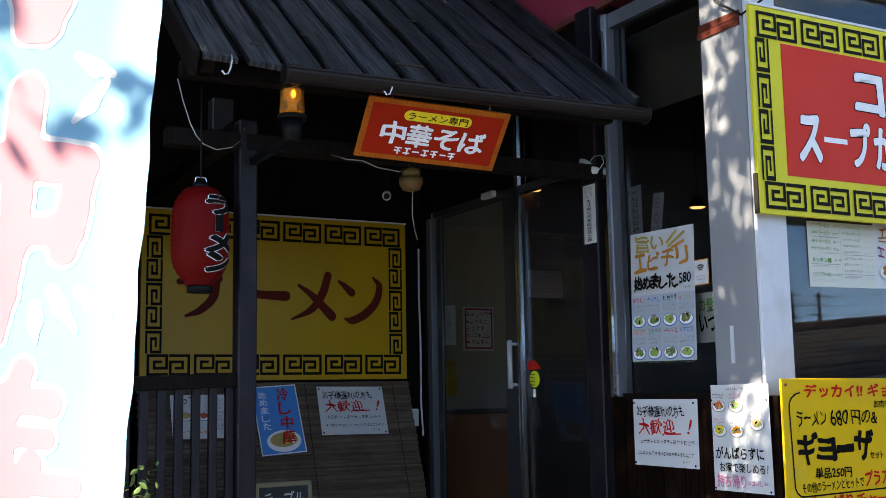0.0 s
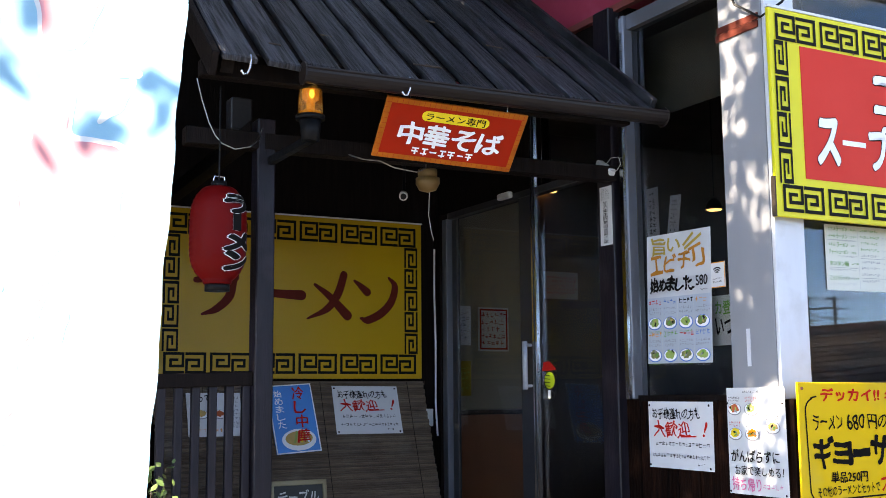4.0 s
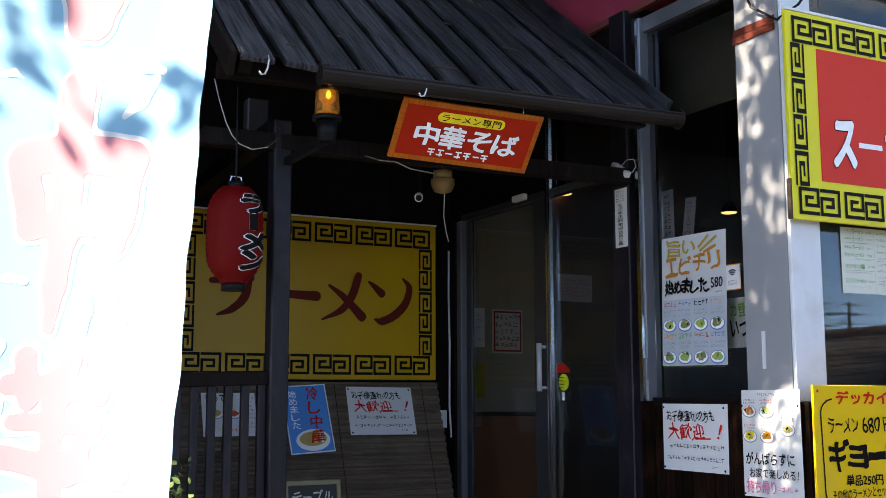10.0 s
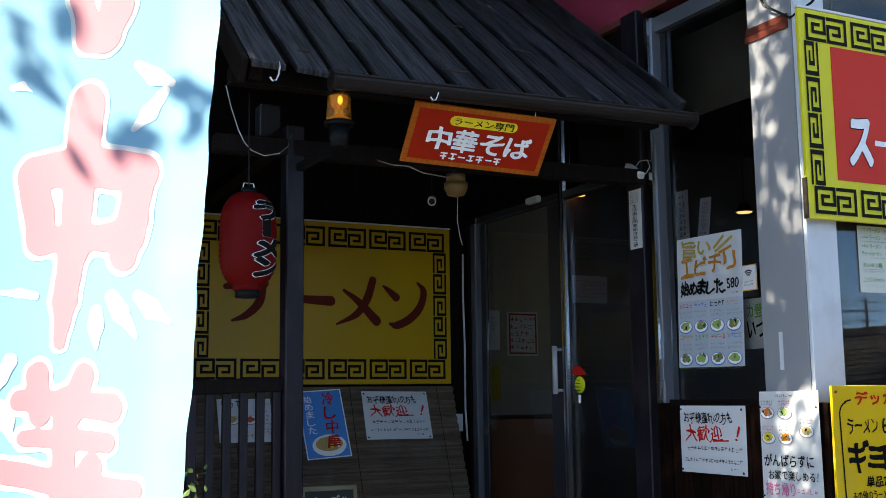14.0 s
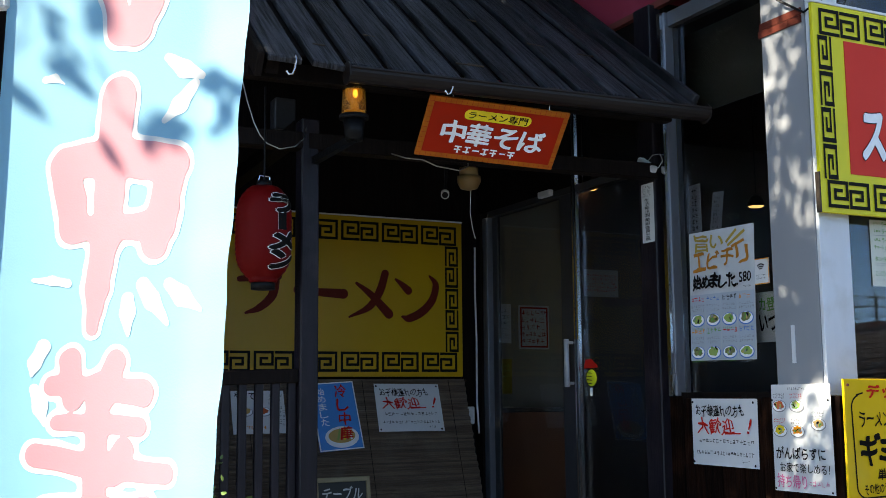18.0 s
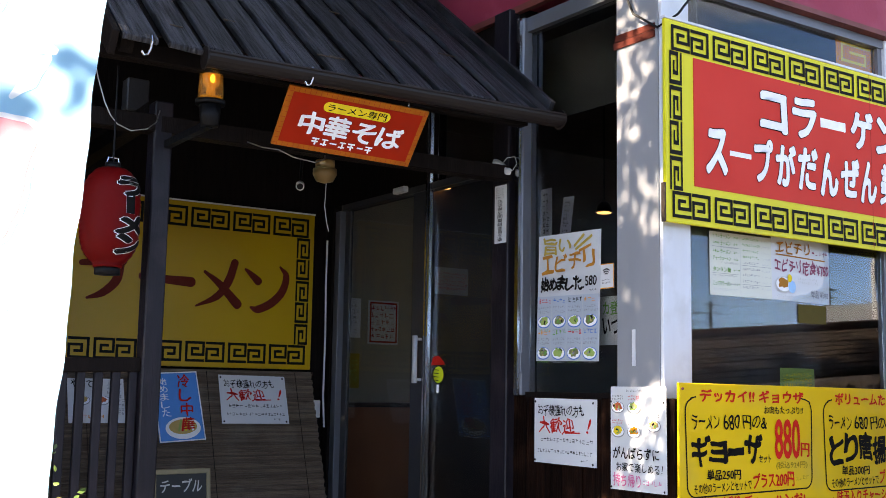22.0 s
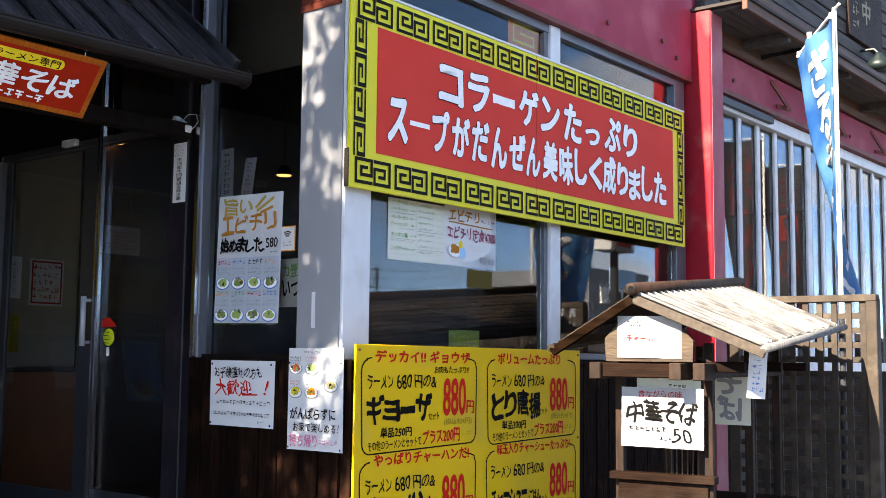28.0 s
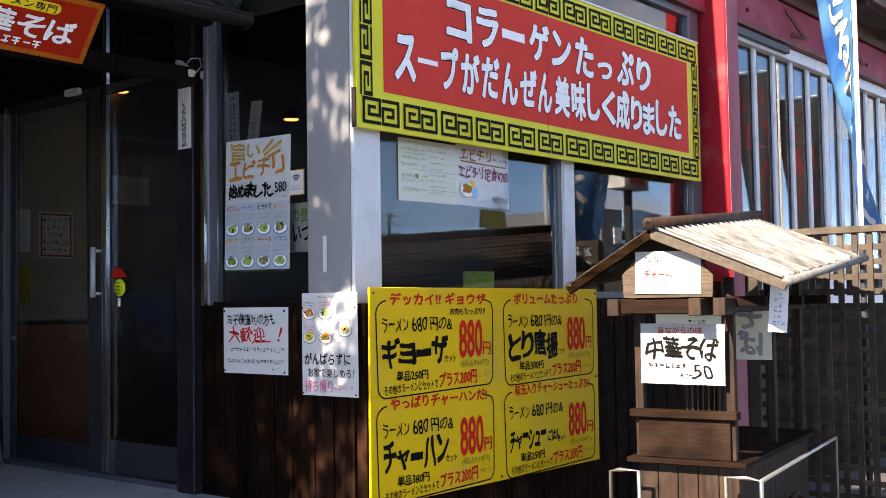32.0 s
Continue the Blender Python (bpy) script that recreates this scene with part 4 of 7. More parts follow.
LEN = math.hypot(1, SLOPE)


def roof_z(y):
    return 2.345 + SLOPE * (y - 3.93)


proof = thing("porch_roof", (2.4, 4.2, 2.3), "lean-to porch roof of dark weathered boards", "roof", kind="structure")
rng = random.Random(8)
x, k = 1.245, 0
while x < 3.21:
    w = min(0.165, 3.235 - x)
    lift = 0.0
    y0 = 3.90 + rng.uniform(-0.012, 0.012)
    dz = rng.uniform(-0.003, 0.003)
    # wide lower board, then a narrower cover board over its joint
    up = (0, -SLOPE, 1)
    lap = 0.05 + rng.uniform(-0.02, 0.04)
    part("roof_board", beam((x + w / 2, y0, roof_z(y0) + dz + 0.008), (x + w / 2 + 0.008 * (k % 3 - 1), 6.5, roof_z(6.5) + dz + 0.008), w - 0.028, 0.026, up=(lap, -SLOPE, 1), bevel=0.004), M_ROOF, proof)
    x += 0.170 + rng.uniform(-0.008, 0.008)
    k += 1
for k in range(6):
    x = 1.30 + 0.37 * k
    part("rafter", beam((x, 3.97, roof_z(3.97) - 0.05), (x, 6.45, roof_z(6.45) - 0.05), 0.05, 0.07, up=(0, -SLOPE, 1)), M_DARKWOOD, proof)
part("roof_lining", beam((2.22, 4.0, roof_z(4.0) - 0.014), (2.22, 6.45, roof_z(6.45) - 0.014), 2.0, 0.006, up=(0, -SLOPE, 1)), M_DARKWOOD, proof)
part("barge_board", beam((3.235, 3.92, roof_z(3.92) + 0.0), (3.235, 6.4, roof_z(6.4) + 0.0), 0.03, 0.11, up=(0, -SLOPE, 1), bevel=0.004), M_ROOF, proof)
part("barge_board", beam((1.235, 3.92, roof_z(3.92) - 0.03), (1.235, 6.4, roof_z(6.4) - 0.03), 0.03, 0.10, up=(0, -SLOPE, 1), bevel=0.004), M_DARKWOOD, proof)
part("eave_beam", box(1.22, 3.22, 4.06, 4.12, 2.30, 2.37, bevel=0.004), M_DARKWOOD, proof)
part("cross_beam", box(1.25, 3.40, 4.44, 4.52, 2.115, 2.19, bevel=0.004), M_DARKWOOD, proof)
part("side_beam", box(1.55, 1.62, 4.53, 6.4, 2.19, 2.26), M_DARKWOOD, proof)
rng = random.Random(77)
for x, y, span in ((2.10, 4.02, 0.10), (2.16, 4.03, 0.07), (2.62, 4.35, 0.08), (2.86, 4.30, 0.09), (1.75, 4.20, 0.05), (2.40, 4.55, 0.05), (1.48, 4.04, 0.05), (2.98, 4.62, 0.06)):
    tilt = rng.uniform(-0.25, 0.05)
    part("worn_fleck", beam((x, y, roof_z(y) + 0.026), (x + span, y + tilt * span, roof_z(y + tilt * span) + 0.026), 0.008, 0.005, up=(0, -SLOPE, 1)), M_STALLPALE, proof, "pale splintered fleck")
gut = thing("rain_gutter", (2.5, 3.9, 2.25), "dark brown round rain gutter along the porch eave", "gutter")
gb = bmesh.new()
for a0 in range(10):
    t0, t1 = math.pi * (1.0 + a0 / 10 * 1.0), math.pi * (1.0 + (a0 + 1) / 10)
    r = 0.048
    for rr, flip in ((r, 1), (r - 0.003, -1)):
        q = [(1.575, 3.885 + rr * math.cos(t0), 2.312 + rr * math.sin(t0)), (3.27, 3.885 + rr * math.cos(t0), 2.312 + rr * math.sin(t0)), (3.27, 3.885 + rr * math.cos(t1), 2.312 + rr * math.sin(t1)), (1.575, 3.885 + rr * math.cos(t1), 2.312 + rr * math.sin(t1))]
        gb.faces.new([gb.verts.new(v) for v in q])
part("trough", gb, M_GUTTER, gut, smooth=True)
part("lip", rod((1.575, 3.837, 2.314), (3.27, 3.837, 2.314), 0.006), M_GUTTER, gut)
part("end_cap", rod((1.57, 3.885, 2.30), (1.577, 3.885, 2.30), 0.046, n=16), M_GUTTER, gut)
part("end_cap", rod((3.268, 3.885, 2.30), (3.275, 3.885, 2.30), 0.046, n=16), M_GUTTER, gut)
for x in (1.338, 2.0):
    hb = wire([(x + 0.012, 3.85, 2.325), (x + 0.010, 3.835, 2.30), (x + 0.004, 3.83, 2.27), (x - 0.006, 3.83, 2.247), (x - 0.020, 3.83, 2.243), (x - 0.030, 3.83, 2.256)], 0.0045)
    top("gutter_hook", hb, M_CHROME, "small bright steel hook hanging at the porch eave", "hook", "hooks at the eave")

# the whole lean-to stands a little askew to the wall
SKEW = Matrix.Translation((1.6, 3.9, 0)) @ Matrix.Rotation(radians(-2.6), 4, "Z") @ Matrix.Translation((-1.6, -3.9, -0.006))
for ob in (proof, gut):
    ob.matrix_world = SKEW @ WORLD[ob]
    WORLD[ob] = SKEW @ WORLD[ob]
# side wall added to block sky light and deepen the porch shade
top("wall_porch_side", box(1.06, 1.14, 4.62, YB, SLAB, 2.75), M_DARKWOOD, "added dark side wall that keeps light out of the porch", "wall", kind="structure")

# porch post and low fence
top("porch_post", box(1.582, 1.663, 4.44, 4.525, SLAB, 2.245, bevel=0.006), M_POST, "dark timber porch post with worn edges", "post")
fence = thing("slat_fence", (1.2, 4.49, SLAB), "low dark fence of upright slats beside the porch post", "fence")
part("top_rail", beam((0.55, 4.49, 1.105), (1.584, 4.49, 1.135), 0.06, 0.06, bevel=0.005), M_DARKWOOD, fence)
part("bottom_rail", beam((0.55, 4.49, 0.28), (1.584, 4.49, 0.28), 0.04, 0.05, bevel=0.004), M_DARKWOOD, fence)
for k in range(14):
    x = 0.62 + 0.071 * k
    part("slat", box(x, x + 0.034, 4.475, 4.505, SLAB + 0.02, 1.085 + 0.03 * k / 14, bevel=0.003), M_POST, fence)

# ---- things on the porch ----
m = frame_at((1.642, YB - 0.035, 1.162), (1, 0, 0), (0, 0, 1))
ys = top("ramen_wall_sign", box(0, 1.708, 0, 1.0, -0.03, 0, bevel=0.003), M_GOLD, "large golden yellow wall sign with black key border", "sign", m=m)
key_border(ys, 1.708, 1.0, 0.124, 0.03, 6, 5, 0.0022, 0.76, 1.06)
for k, (pts, ws) in enumerate((
    (((0.29, 0.72), (0.38, 0.715), (0.46, 0.72)), (0.03, 0.045, 0.03)),
    (((0.23, 0.59), (0.36, 0.605), (0.475, 0.615)), (0.035, 0.05, 0.05)),
    (((0.465, 0.625), (0.44, 0.50), (0.36, 0.42), (0.27, 0.385)), (0.05, 0.055, 0.045, 0.015)),
    (((0.60, 0.535), (0.75, 0.525), (0.91, 0.52)), (0.05, 0.05, 0.062)),
    (((1.20, 0.66), (1.16, 0.54), (1.085, 0.44), (0.95, 0.375)), (0.05, 0.055, 0.045, 0.012)),
    (((1.0, 0.59), (1.10, 0.52), (1.225, 0.40)), (0.02, 0.045, 0.062)),
    (((1.275, 0.625), (1.31, 0.600), (1.365, 0.555)), (0.016, 0.034, 0.054)),
    (((1.52, 0.655), (1.565, 0.60), (1.54, 0.50), (1.465, 0.42), (1.37, 0.375), (1.32, 0.385)), (0.014, 0.045, 0.052, 0.055, 0.050, 0.016)),
)):
    brush_flat([(a * 0.967, b * 0.98) for a, b in pts], ws, M_INKMAROON, ys, 0.003 + 0.0004 * k)
part("edge_strip", box(-0.004, 1.712, 1.0005, 1.009, -0.032, 0.004), M_PAPER, ys, "white rim strip", local=True)

# reed screen leaning on the back wall under the sign
scr = thing("reed_screen", (2.6, 6.1, SLAB), "brown reed screen leaning against the porch back wall", "screen")
lean = Vector((0, -0.34, -1.0)).normalized()
topz = 1.14
ntop = Vector((0, YB - 0.06, topz))
for k in range(84):
    p = ntop + lean * (0.0132 * k)
    if p.z < SLAB + 0.01:
        break
    jag = 0.006 * math.sin(k * 1.7) + 0.004 * math.sin(k * 0.31)
    part("reed", rod((1.62 + jag, p.y, p.z), (3.34 + jag * 0.6, p.y, p.z), 0.0072, n=6), M_REED, scr)
for x in (1.9, 2.63, 3.22):
    a, b = ntop + Vector((x, -0.016, 0)), ntop + lean * 1.02 + Vector((x, -0.016, 0))
    part("binding", beam(a, b, 0.003, 0.003, up=(0, -1, 0)), M_STALL, scr)
part("top_batten", box(1.62, 3.36, YB - 0.06, YB - 0.036, 1.125, 1.148), M_STALL, scr)
inv = -lean


def on_screen(x, s):
    """Point on the screen's face, s metres below its top edge."""
    return ntop + lean * s + Vector((x, -0.024, -0.012))


m = frame_at(on_screen(2.31, 0.43), (1, 0, 0.0), inv) @ Matrix.Rotation(radians(3.5), 4, "Z")
bp = sheet("cold_noodle_poster", m, 0.28, 0.42, M_BLUEPAPER, "blue poster for cold noodles with a bowl picture", "poster", seed=3)
for b4 in ((0, 0.28, 0, 0.007), (0, 0.28, 0.413, 0.42), (0, 0.007, 0.007, 0.413), (0.273, 0.28, 0.007, 0.413)):
    part("white_rim", plate(*b4, 0.003), M_INKWHITE, bp, local=True)
column("冷し中華", 0.150, 0.222, 0.405, 0.055, M_INKRED, bp, 0.02, 0.0075)
column("始めました", 0.035, 0.085, 0.39, 0.15, M_INKWHITE, bp, 0.01, 0.004)
part("bowl_picture", disc(0.150, 0.078, 0.108, 0.066, 0.0042), M_INKWHITE, bp, local=True)
part("bowl_picture", disc(0.150, 0.086, 0.086, 0.044, 0.0046), M_FOODTAN, bp, local=True)
for k, c in enumerate((M_FOODGREEN, M_INKRED, M_INKYELLOW, M_FOODGREEN, M_INKWHITE)):
    part("bowl_picture", beam((0.12 + 0.022 * k, 0.06, 0.005), (0.145 + 0.014 * k, 0.13, 0.005), 0.012, 0.0008), c, bp, local=True)
m = frame_at(on_screen(2.70, 0.315), (1, 0, -0.015), inv)


def family_notice(m, seed):
    ob = sheet("family_notice", m, 0.443, 0.305, M_PAPER, "white handwritten notice welcoming families, pinned at the corners", "notice", "family notices", seed=seed)
    text("お子様連れの方も", (0.03, 0.36, 0.225, 0.275), M_BLACK, ob, 0.012, wobble=0.07)
    text("大歓迎", (0.04, 0.29, 0.145, 0.212), M_INKRED, ob, 0.016, wobble=0.07)
    text("!", (0.378, 0.392, 0.148, 0.215), M_INKRED, ob, 0.008, skew=0.25)
    part("underline", beam((0.23, 0.146, 0.003), (0.335, 0.150, 0.003), 0.006, 0.0006), M_INKRED, ob, local=True)
    bars(0.05, 0.41, 0.095, 0.125, M_BLACK, ob, 1, seed)
    bars(0.03, 0.42, 0.045, 0.07, M_BLACK, ob, 1, seed + 1)
    bars(0.34, 0.39, 0.015, 0.035, M_BLACK, ob, 1, seed + 2)
    for px in (0.012, 0.423):
        for py in (0.012, 0.288):
            part("pin", disc(px, py, 0.006, 0.006, 0.004, n=10), M_BLACK, ob, local=True)
    return ob


family_notice(m, 11)
m = frame_at(on_screen(1.80, 0.31), (1, 0, 0), inv)
fp = sheet("food_notice", m, 0.32, 0.26, M_PAPER, "white notice with drawn dishes seen through the fence", "notice", seed=5)
text("やって", (0.02, 0.14, 0.205, 0.25), M_BLACK, fp, 0.02)
for k in range(2):
    dish(0.08 + 0.11 * k, 0.13, 0.045, (M_FOODTAN, M_FOODRED)[k], fp)
bars(0.22, 0.31, 0.04, 0.24, M_INKGREY, fp, 8, 8)
bars(0.03, 0.2, 0.02, 0.05, M_INKORANGE, fp, 1, 9)
# chalk board standing in front of the screen
m = frame_at((2.02, 5.42, SLAB), (1, 0, 0.01), (0, 0.12, 1))
cb = thing("chalk_board", (2.17, 5.4, SLAB), "small pale-framed chalkboard easel with handwriting", "chalkboard")
cb.matrix_world = m
WORLD[cb] = m
part("board", box(0.02, 0.29, 0.02, 0.48, -0.012, 0.0), M_CHALK, cb, local=True)
for b4 in ((0, 0.31, 0.475, 0.50), (0, 0.31, 0.0, 0.025), (0, 0.022, 0.0, 0.5), (0.288, 0.31, 0.0, 0.5)):
    part("frame_bar", box(b4[0], b4[1], b4[2], b4[3], -0.018, 0.008, bevel=0.003), M_BOARDFRAME, cb, local=True)
part("rear_leg", beam((0.15, 0.48, -0.02), (0.15, 0.0, -0.18), 0.03, 0.012), M_BOARDFRAME, cb, local=True)
text("テーブル", (0.045, 0.265, 0.385, 0.45), M_INKPALE, cb, 0.015, 0.002)
text("小上がり席", (0.045, 0.265, 0.285, 0.345), M_INKPALE, cb, 0.0, 0.002)
bars(0.05, 0.26, 0.1, 0.25, M_INKPALE, cb, 3, 4, 0.002)

# red paper lantern
LX, LY, LZ = 1.391, 4.36, 1.512
lan = thing("paper_lantern", (LX, LY, LZ), "red ribbed lantern with black white-edged letters", "lantern")
prof = [(0.055, 0.0), (0.06, 0.012)]
n = 34
for k in range(n + 1):
    u = k / n
    r = 0.116 * (1 - abs(2 * u - 1) ** 4.2 * 0.5)
    prof.append((r + 0.0016 * (1 if k % 2 else -1), 0.014 + 0.385 * u))
lantern_body = part("body", lathe(prof, (LX, LY, LZ), n=36), M_LANTERN, lan, smooth=True)
part("bottom_ring", lathe([(0.046, -0.028), (0.05, -0.028), (0.05, 0.004), (0.046, 0.004)], (LX, LY, LZ), n=24), M_PLASTICBLACK, lan, smooth=True)
part("top_ring", lathe([(0.03, 0.396), (0.034, 0.396), (0.03, 0.425), (0.0, 0.425)], (LX, LY, LZ), n=20), M_PLASTICBLACK, lan, smooth=True)
part("hanging_cord", rod((LX, LY, LZ + 0.42), (LX, LY, 2.34), 0.004), M_PLASTICBLACK, lan)
part("bail", wire([(LX - 0.028, LY, LZ + 0.41), (LX - 0.02, LY, LZ + 0.445), (LX + 0.02, LY, LZ + 0.445), (LX + 0.028, LY, LZ + 0.41)], 0.004), M_CHROME, lan)


def lantern_letters(body, ang0, half, ztop, zbot):
    step = (ztop - zbot) / len(body)
    for k, ch in enumerate(body):
        for b, ink_mat, rr in ((0.115, M_INKWHITE, 0.1185), (0.085, M_BLACK, 0.1198)):
            if ch == "ー":
                g = 0.028 if b > 0.05 else 0.0
                co = np.array([(0.42 - 0.10 - g, 0.02 - g, 0), (0.42 + 0.10 + g, 0.02 - g, 0), (0.42 + 0.10 + g, 0.80 + g, 0), (0.42 - 0.10 - g, 0.80 + g, 0)])
                faces = [(0, 1, 2, 3)]
            else:
                co, faces, _ = thick(ch, b)
            vs = []
            for px, py, _ in co:
                a = ang0 + (px / 0.84 - 0.5) * 2 * half
                z = ztop - (k + 1) * step + (py / 0.80) * step * 0.94
                u = min(max((z - LZ - 0.014) / 0.385, 0), 1)
                r = rr / 0.116 * 0.116 * (1 - abs(2 * u - 1) ** 4.2 * 0.5)
                vs.append((LX + r * math.cos(a) - WORLD[lan].translation.x, LY + r * math.sin(a) - WORLD[lan].translation.y, z - WORLD[lan].translation.z))
            me = bpy.data.meshes.new("lettering")
            me.from_pydata([tuple(float(q) for q in v) for v in vs], [], faces)
            me.materials.append(ink_mat)
            ob = new("lettering", me)
            ob.parent = lantern_body
            WORLD[ob] = WORLD[lan]


lantern_letters("ラーメン", radians(-67), radians(34), LZ + 0.365, LZ + 0.055)

# amber warning beacon on its bracket under the eave
bx, by, bz = 1.687, 4.10, 2.182
bc = thing("warning_beacon", (bx, by, bz), "amber rotating warning beacon, lit, on a black bracket", "beacon")
part("dome", lathe([(0.052, 0.0), (0.047, 0.12), (0.044, 0.148), (0.036, 0.158), (0.016, 0.162), (0.014, 0.159), (0.034, 0.155), (0.042, 0.146), (0.044, 0.12), (0.049, 0.0)], (bx, by, bz), n=24), M_AMBERGLASS, bc, smooth=True).visible_shadow = False
part("dome_rim", lathe([(0.058, -0.012), (0.06, -0.012), (0.06, 0.006), (0.056, 0.006)], (bx, by, bz), n=24), M_PLASTICBLACK, bc, smooth=True)
part("reflector", lathe([(0.043, 0.0), (0.043, 0.022), (0.018, 0.03), (0.018, 0.06), (0.034, 0.075), (0.036, 0.115), (0.020, 0.128), (0.008, 0.13)], (bx, by, bz), n=16), M_BEACON, bc, "glowing amber socket", smooth=True)
part("bulb", lathe([(0.003, 0.07), (0.010, 0.08), (0.010, 0.095), (0.003, 0.105)], (bx - 0.008, by - 0.034, bz), n=10), M_SPARK, bc, "lit bulb", smooth=True)
part("base", lathe([(0.030, -0.10), (0.036, -0.10), (0.045, -0.014), (0.040, -0.014)], (bx, by, bz), n=20), M_PLASTICBLACK, bc, smooth=True)
part("bracket", beam((bx, by, bz - 0.09), (1.64, 4.44, 2.06), 0.03, 0.03), M_PLASTICBLACK, bc)
top("lamp_cable", wire([(1.29, 4.36, 2.36), (1.313, 4.36, 2.272), (1.344, 4.36, 2.18), (1.37, 4.36, 2.13), (1.40, 4.36, 2.098), (1.456, 4.36, 2.079), (1.526, 4.37, 2.098), (1.575, 4.40, 2.14), (1.60, 4.435, 2.20)], 0.0025), M_STEEL, "pale cable drooping under the porch eave", "cable")

top("junction_box", box(1.555, 1.655, 4.74, 4.82, 2.262, 2.41, bevel=0.006), M_DARKFRAME, "dark grey metal junction box hung under the porch roof", "junction box")
top("lamp_cable", wire([(1.99, 4.435, 2.125), (2.038, 4.36, 2.091), (2.12, 4.36, 2.091), (2.19, 4.36, 2.067), (2.303, 4.36, 2.057), (2.37, 4.40, 2.09), (2.39, 4.437, 2.13)], 0.003), M_STEEL, "pale cable drooping to the porch lamp", "cable")

# red hanging sign tilted under the gutter
m = frame_at((1.965, 4.115, 2.052), (0.635, -0.078, -0.017), (0, -0.18, 0.21))
rs = top("noodle_hanging_sign", box(0, 0.64, 0, 0.278, -0.012, 0, bevel=0.002), M_SIGNORANGE, "red hanging sign with an orange rim and white letters", "sign", m=m)
part("red_panel", box(0.024, 0.616, 0.024, 0.254, 0.0004, 0.002), M_HANGRED, rs, local=True)
part("yellow_capsule", plate(0.19, 0.45, 0.192, 0.238, 0.0032), M_INKYELLOW, rs, local=True)
part("yellow_capsule", disc(0.19, 0.215, 0.023, 0.023, 0.0031), M_INKYELLOW, rs, local=True)
part("yellow_capsule", disc(0.45, 0.215, 0.023, 0.023, 0.0031), M_INKYELLOW, rs, local=True)
text("ラーメン専門", (0.185, 0.455, 0.198, 0.232), M_BLACK, rs, 0.01, 0.0045)
for ch, xa, xb, za, zb in (("中", 0.088, 0.193, 0.078, 0.178), ("華", 0.206, 0.310, 0.074, 0.176), ("そ", 0.330, 0.432, 0.080, 0.170), ("ば", 0.447, 0.558, 0.078, 0.172)):
    text(ch, (xa, xb, za, zb), M_INKWHITE, rs, 0.032, 0.0045, back=M_INKDRED, wobble=0.025)
for k in range(7):
    x = 0.165 + 0.041 * k
    part("shape_mark", box(x + 0.004 * (k % 2), x + 0.031, 0.060 - 0.012 * (k % 3 == 2), 0.066 - 0.012 * (k % 3 == 2), 0.003, 0.0045), M_INKWHITE, rs, local=True)
    if k % 3 != 2:
        part("shape_mark", box(x, x + 0.028, 0.046 - 0.008 * (k % 2), 0.052 - 0.008 * (k % 2), 0.003, 0.0045), M_INKWHITE, rs, local=True)
        part("shape_mark", box(x + 0.013, x + 0.020, 0.034, 0.063, 0.003, 0.0043), M_INKWHITE, rs, local=True)
bm = bmesh.new()
for k in range(26):
    plate(0.024 * k + 0.021, 0.024 * k + 0.0225, 0.001, 0.0215, 0.0012, bm)
    plate(0.024 * k + 0.021, 0.024 * k + 0.0225, 0.2545, 0.277, 0.0012, bm)
for k in range(11):
    plate(0.001, 0.0235, 0.024 * k + 0.014, 0.024 * k + 0.0155, 0.0012, bm)
    plate(0.6165, 0.639, 0.024 * k + 0.014, 0.024 * k + 0.0155, 0.0012, bm)
tagged(part("rim_joint", bm, M_INKDRED, rs, local=True), kind="stuff")
part("hanger", wire([(0.10, 0.278, -0.006), (0.10, 0.30, -0.02)], 0.002), M_CHROME, rs, local=True)
part("hanger", wire([(0.54, 0.278, -0.006), (0.54, 0.30, -0.02)], 0.002), M_CHROME, rs, local=True)

# small fittings under the porch roof
pl = thing("porch_lamp", (2.69, 5.0, 2.1), "cream half-dome porch lamp on a round base", "lamp")
lamp_base = part("base", lathe([(0.05, 0.076), (0.05, 0.12), (0.03, 0.125)], (2.69, 5.0, 2.10)), M_LAMPCREAM, pl, smooth=True)
part("dome", lathe([(0.005, 0.0), (0.045, 0.012), (0.062, 0.045), (0.062, 0.075)], (2.69, 5.0, 2.10)), M_LAMPCREAM, lamp_base, smooth=True)
part("stem", rod((2.69, 5.0, 2.22), (2.69, 5.0, roof_z(5.0) - 0.02), 0.012), M_PLASTICBLACK, pl)
part("pull_cord", wire([(2.70, 5.0, 2.11), (2.695, 5.0, 1.98), (2.72, 5.02, 1.90), (2.75, 5.05, 1.86)], 0.002), M_PLASTICWHITE, pl)
sc = thing("small_spotlight", (2.55, 5.0, 2.07), "small white round spotlight under the porch roof", "spotlight")
part("head", rod((2.53, 4.96, 2.06), (2.56, 5.02, 2.08), 0.022, n=14), M_PLASTICWHITE, sc, smooth=True)
part("lens", rod((2.528, 4.956, 2.0588), (2.53, 4.96, 2.06), 0.016, n=14), M_PLASTICBLACK, sc)
part("arm", rod((2.56, 5.02, 2.08), (2.58, 5.05, 2.19), 0.008), M_PLASTICBLACK, sc)
part("arm", rod((2.58, 5.05, 2.19), (2.58, 5.05, roof_z(5.05) - 0.02), 0.008), M_PLASTICBLACK, sc)
sn = thing("door_sensor", (XS - 0.03, 5.48, 2.20), "small white sensor box over the door", "sensor")
part("case", box(XS - 0.045, XS - 0.011, 5.42, 5.55, 2.20, 2.238, bevel=0.006), M_PLASTICWHITE, sn)
